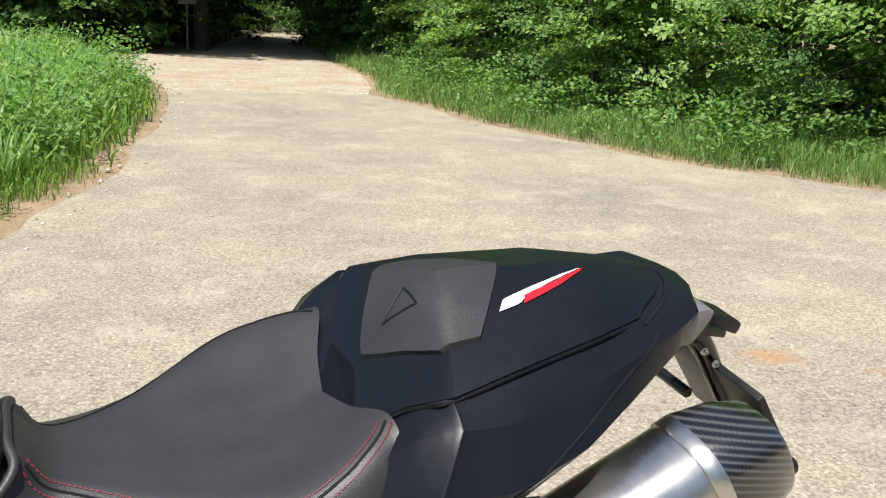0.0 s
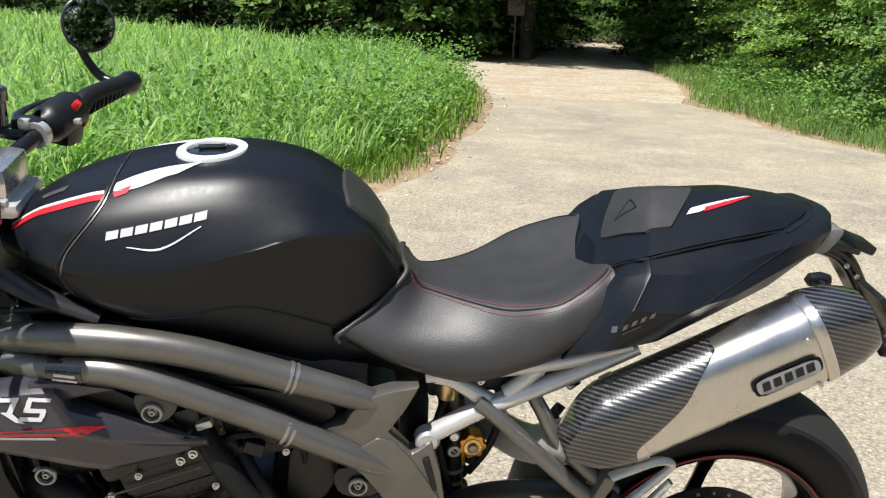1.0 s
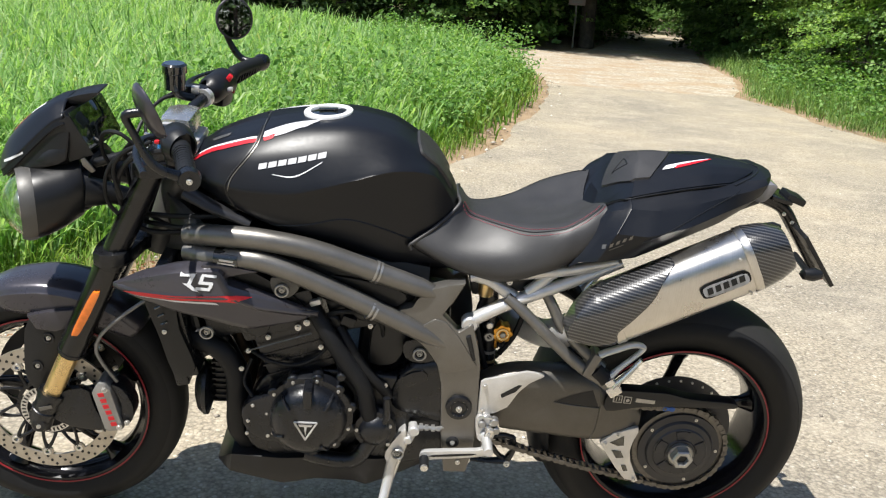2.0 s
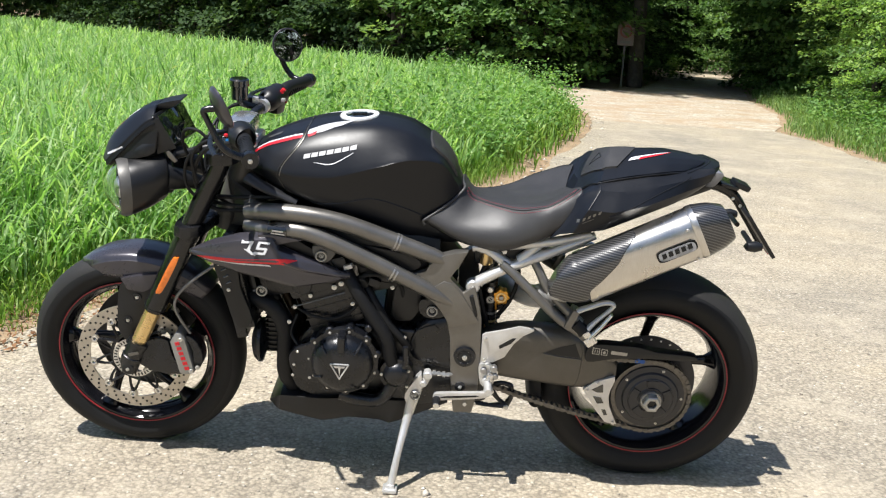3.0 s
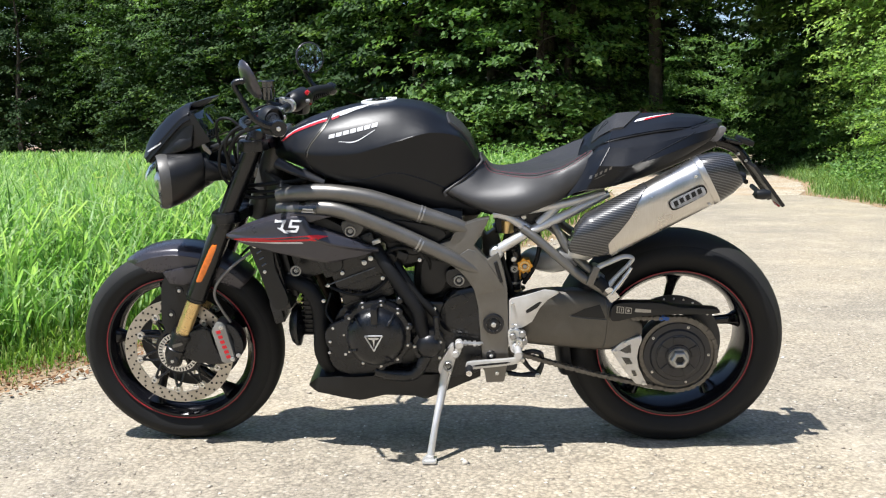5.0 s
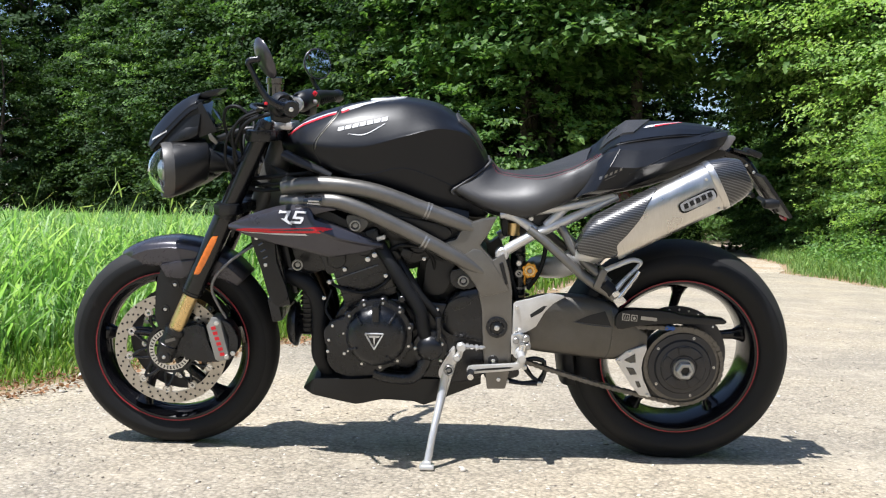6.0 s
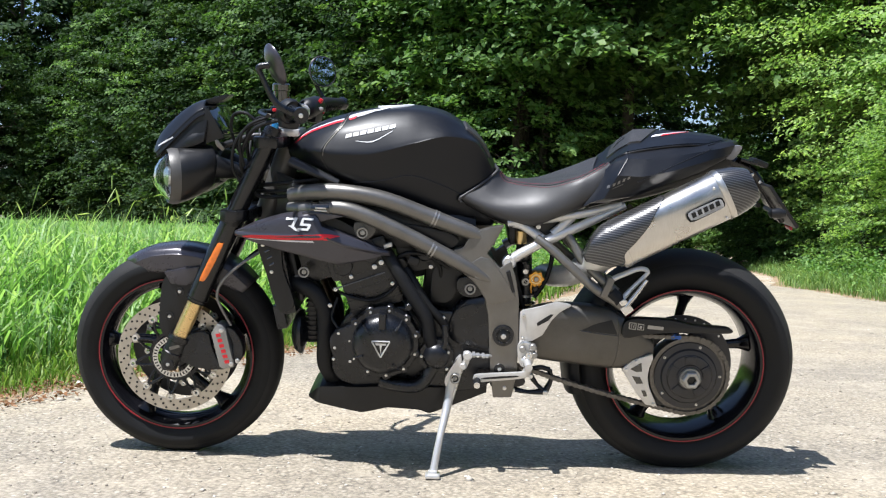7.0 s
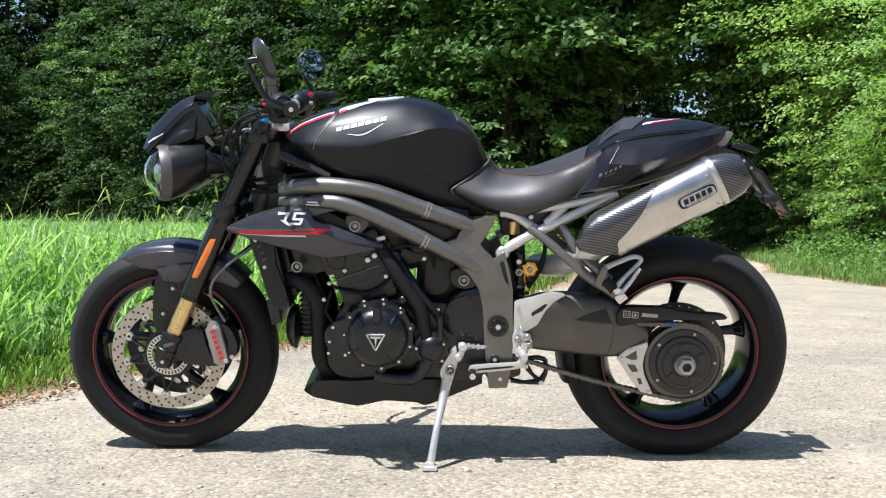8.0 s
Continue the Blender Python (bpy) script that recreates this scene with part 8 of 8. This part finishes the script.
for k in range(5):
    a0 = radians(18 + 72 * k)
    wedge = [(r * math.cos(a0 + t), RZ - 0.012 + r * math.sin(a0 + t)) for r, t in ((0.037, -0.36), (0.059, -0.30), (0.060, 0.0), (0.059, 0.30), (0.037, 0.36), (0.038, 0.0))]
    part("carrier_pad", plate(wedge, -0.1465, -0.140, 0.0015), HUBDARK, boss)
    part("carrier_edge", tube([(0.0605 * math.cos(a0 + t), -0.1430, RZ - 0.012 + 0.0605 * math.sin(a0 + t)) for t in np.linspace(-0.28, 0.28, 7)], 0.0012, 6, 1), GREYDARK, boss)
nut = lathe([(0.014, -0.150), (0.028, -0.150), (0.030, -0.153), (0.030, -0.146), (0.014, -0.146)], (0, 0, RZ - 0.014), "Y", 32)
hexn = lathe([(0.0125, -0.149), (0.025, -0.149), (0.025, -0.168), (0.022, -0.171), (0.0145, -0.171), (0.0125, -0.168)], (0, 0, RZ - 0.014), "Y", 6)
part("axle_nut", join(nut, hexn), BOLTGREY, boss, "steel axle nut")
part("axle_bore", disc(0, -0.156, RZ - 0.014, 0.0128, 0.006, 20), PLASTIC, boss)
adj = part("chain_adjuster", plate([(-0.187, 0.320), (-0.158, 0.347), (-0.104, 0.366), (-0.102, 0.352), (-0.111, 0.325), (-0.114, 0.300), (-0.108, 0.270), (-0.082, 0.215), (-0.116, 0.221), (-0.142, 0.252), (-0.164, 0.285)], -0.140, -0.128, 0.003), SILVER, swing, "pale alloy torque arm with cut-outs")
part("cut_out", join(plate([(-0.164, 0.322), (-0.134, 0.341), (-0.131, 0.316), (-0.146, 0.314)], -0.1412, -0.1392, 0), plate([(-0.158, 0.302), (-0.136, 0.300), (-0.126, 0.282), (-0.144, 0.280)], -0.1412, -0.1392, 0), plate([(-0.130, 0.262), (-0.119, 0.262), (-0.112, 0.246), (-0.122, 0.244)], -0.1412, -0.1392, 0)), SCREEN, adj)
bolts(adj, [(-0.148, -0.141, 0.343), (-0.174, -0.141, 0.319), (-0.094, -0.141, 0.222)], scale=0.9)
guard = part("chain_guard", plate(soft([(-0.188, 0.412), (-0.190, 0.452), (-0.163, 0.466), (-0.11, 0.466), (-0.055, 0.464), (0.0, 0.452), (0.095, 0.446), (0.100, 0.432), (0.02, 0.431), (-0.05, 0.430), (-0.12, 0.424)], 3), -0.150, -0.118, 0.004), PLASTIC, swing, "black chain guard with a warning label")
part("warning_label", join(plate([(-0.176, 0.457), (-0.156, 0.455), (-0.157, 0.436), (-0.177, 0.438)], -0.1515, -0.1495, 0), plate([(-0.152, 0.454), (-0.135, 0.452), (-0.136, 0.435), (-0.153, 0.436)], -0.1515, -0.1495, 0), plate([(-0.125, 0.450), (-0.082, 0.446), (-0.083, 0.437), (-0.126, 0.440)], -0.1515, -0.1495, 0)), ALLOY, guard)
part("label_field", join(plate([(-0.1735, 0.4545), (-0.1585, 0.4530), (-0.1592, 0.4385), (-0.1742, 0.4400)], -0.1522, -0.1510, 0), plate([(-0.1500, 0.4515), (-0.1370, 0.4500), (-0.1378, 0.4370), (-0.1508, 0.4382)], -0.1522, -0.1510, 0)), PLASTIC, guard)
part("label_sign", join(plate([(-0.1700, 0.4520), (-0.1680, 0.4520), (-0.1690, 0.4420), (-0.1708, 0.4420)], -0.1530, -0.1518, 0), plate([(-0.1640, 0.4515), (-0.1620, 0.4515), (-0.1630, 0.4415), (-0.1648, 0.4415)], -0.1530, -0.1518, 0), plate(soft([(-0.1440, 0.4490), (-0.1400, 0.4440), (-0.1445, 0.4395), (-0.1485, 0.4440)], 2), -0.1530, -0.1518, 0)), ALLOY, guard)
part("rear_hugger", hull([[(r * math.cos(radians(a)), w_, RZ + r * math.sin(radians(a))) for r, w_ in ((0.340, 0), (0.338, 0.06), (0.326, 0.098), (0.300, 0.108))] for a in (195, 178, 160, 140)], 4, 4, True, False), HOSE, swing).modifiers.new("thick", "SOLIDIFY").thickness = 0.003
part("lower_disc", lathe([(0.090, -0.072), (0.142, -0.072), (0.142, -0.068), (0.090, -0.068)], (-0.010, 0, RZ + 0.004), "Y", 60), HUBDARK, rear, "rear brake disc")

# bright steel dots stand in for see-through disc holes with sunlit ground behind
bolts(rear, [(-0.010 + 0.132 * math.cos(radians(a)), -0.073, RZ + 0.004 + 0.132 * math.sin(radians(a))) for a in range(40, 141, 12)], scale=0.55, name="disc_rivet")

# chain: links on the sprockets and the two runs between them
chain = part("chain", lathe([(0.030, -0.127), (0.038, -0.127), (0.038, -0.120), (0.030, -0.120)], (-0.515, 0, 0.375), "Y", 30), CHAINMAT, swing, "steel drive chain")
C1, R1, C2, R2 = np.array((0.0, RZ - 0.012)), 0.1085, np.array((-0.515, 0.375)), 0.040
dv = C2 - C1
dist = np.hypot(*dv)
base = math.atan2(dv[1], dv[0])
off = math.acos((R1 - R2) / dist)
path = []
a_up, a_dn = base - off, base + off
for t in np.linspace(0, 1, 40):
    a = a_dn + (2 * math.pi - 2 * off) * t
    path.append(C1 + R1 * np.array((math.cos(a), math.sin(a))))
for t in np.linspace(0, 1, 40)[1:]:
    p, q = C1 + R1 * np.array((math.cos(a_up), math.sin(a_up))), C2 + R2 * np.array((math.cos(a_up), math.sin(a_up)))
    path.append(p + (q - p) * t)
for t in np.linspace(0, 1, 14)[1:]:
    a = a_up + (2 * off) * t
    path.append(C2 + R2 * np.array((math.cos(a), math.sin(a))))
for t in np.linspace(0, 1, 40)[1:]:
    p, q = C2 + R2 * np.array((math.cos(a_dn), math.sin(a_dn))), C1 + R1 * np.array((math.cos(a_dn), math.sin(a_dn)))
    path.append(p + (q - p) * t + np.array((0, -0.010 * math.sin(math.pi * t))))
seg = np.cumsum([0] + [np.hypot(*(b - a)) for a, b in zip(path[:-1], path[1:])])
count = int(seg[-1] / 0.0159) // 2 * 2
pitch = seg[-1] / count


def along(s):
    i = min(np.searchsorted(seg, s % seg[-1], side="right") - 1, len(path) - 2)
    return path[i] + (path[i + 1] - path[i]) * ((s % seg[-1] - seg[i]) / max(1e-9, seg[i + 1] - seg[i]))


def link_mesh(half, name):
    shape = [(-0.0079 + 0.0062 * math.cos(a), 0.0062 * math.sin(a)) for a in np.linspace(math.pi / 2, 3 * math.pi / 2, 6)] + [(0, -0.0042)] + [(0.0079 + 0.0062 * math.cos(a), 0.0062 * math.sin(a)) for a in np.linspace(-math.pi / 2, math.pi / 2, 6)] + [(0, 0.0042)]
    return to_mesh(name, join(plate(shape, -half - 0.0022, -half, 0), plate(shape, half, half + 0.0022, 0), lathe([(0, -half - 0.0035), (0.0035, -half - 0.0035), (0.0035, half + 0.0035), (0, half + 0.0035)], (-0.0079, 0, 0), "Y", 8, False)), CHAINMAT)


LINKS = (link_mesh(0.0085, "chain_link"), link_mesh(0.0060, "chain_link"))
MASTER = link_mesh(0.0088, "chain_link")
MASTER.materials[0] = worn("blue_anodised", (0.03, 0.09, 0.32), 0.35, metal=0.5)
master_at = min(range(count), key=lambda k: np.hypot(*(along((k + 0.5) * pitch) - np.array((-0.048, 0.426)))))
for k in range(count):
    p, q = along(k * pitch), along((k + 1) * pitch)
    d = q - p
    ob = new("chain_link", MASTER if k == master_at else LINKS[k % 2])
    ob.parent = chain
    ob.matrix_local = Matrix.Translation(((p[0] + q[0]) / 2, -0.1215, (p[1] + q[1]) / 2)) @ Matrix.Rotation(-math.atan2(d[1], d[0]), 4, "Y")
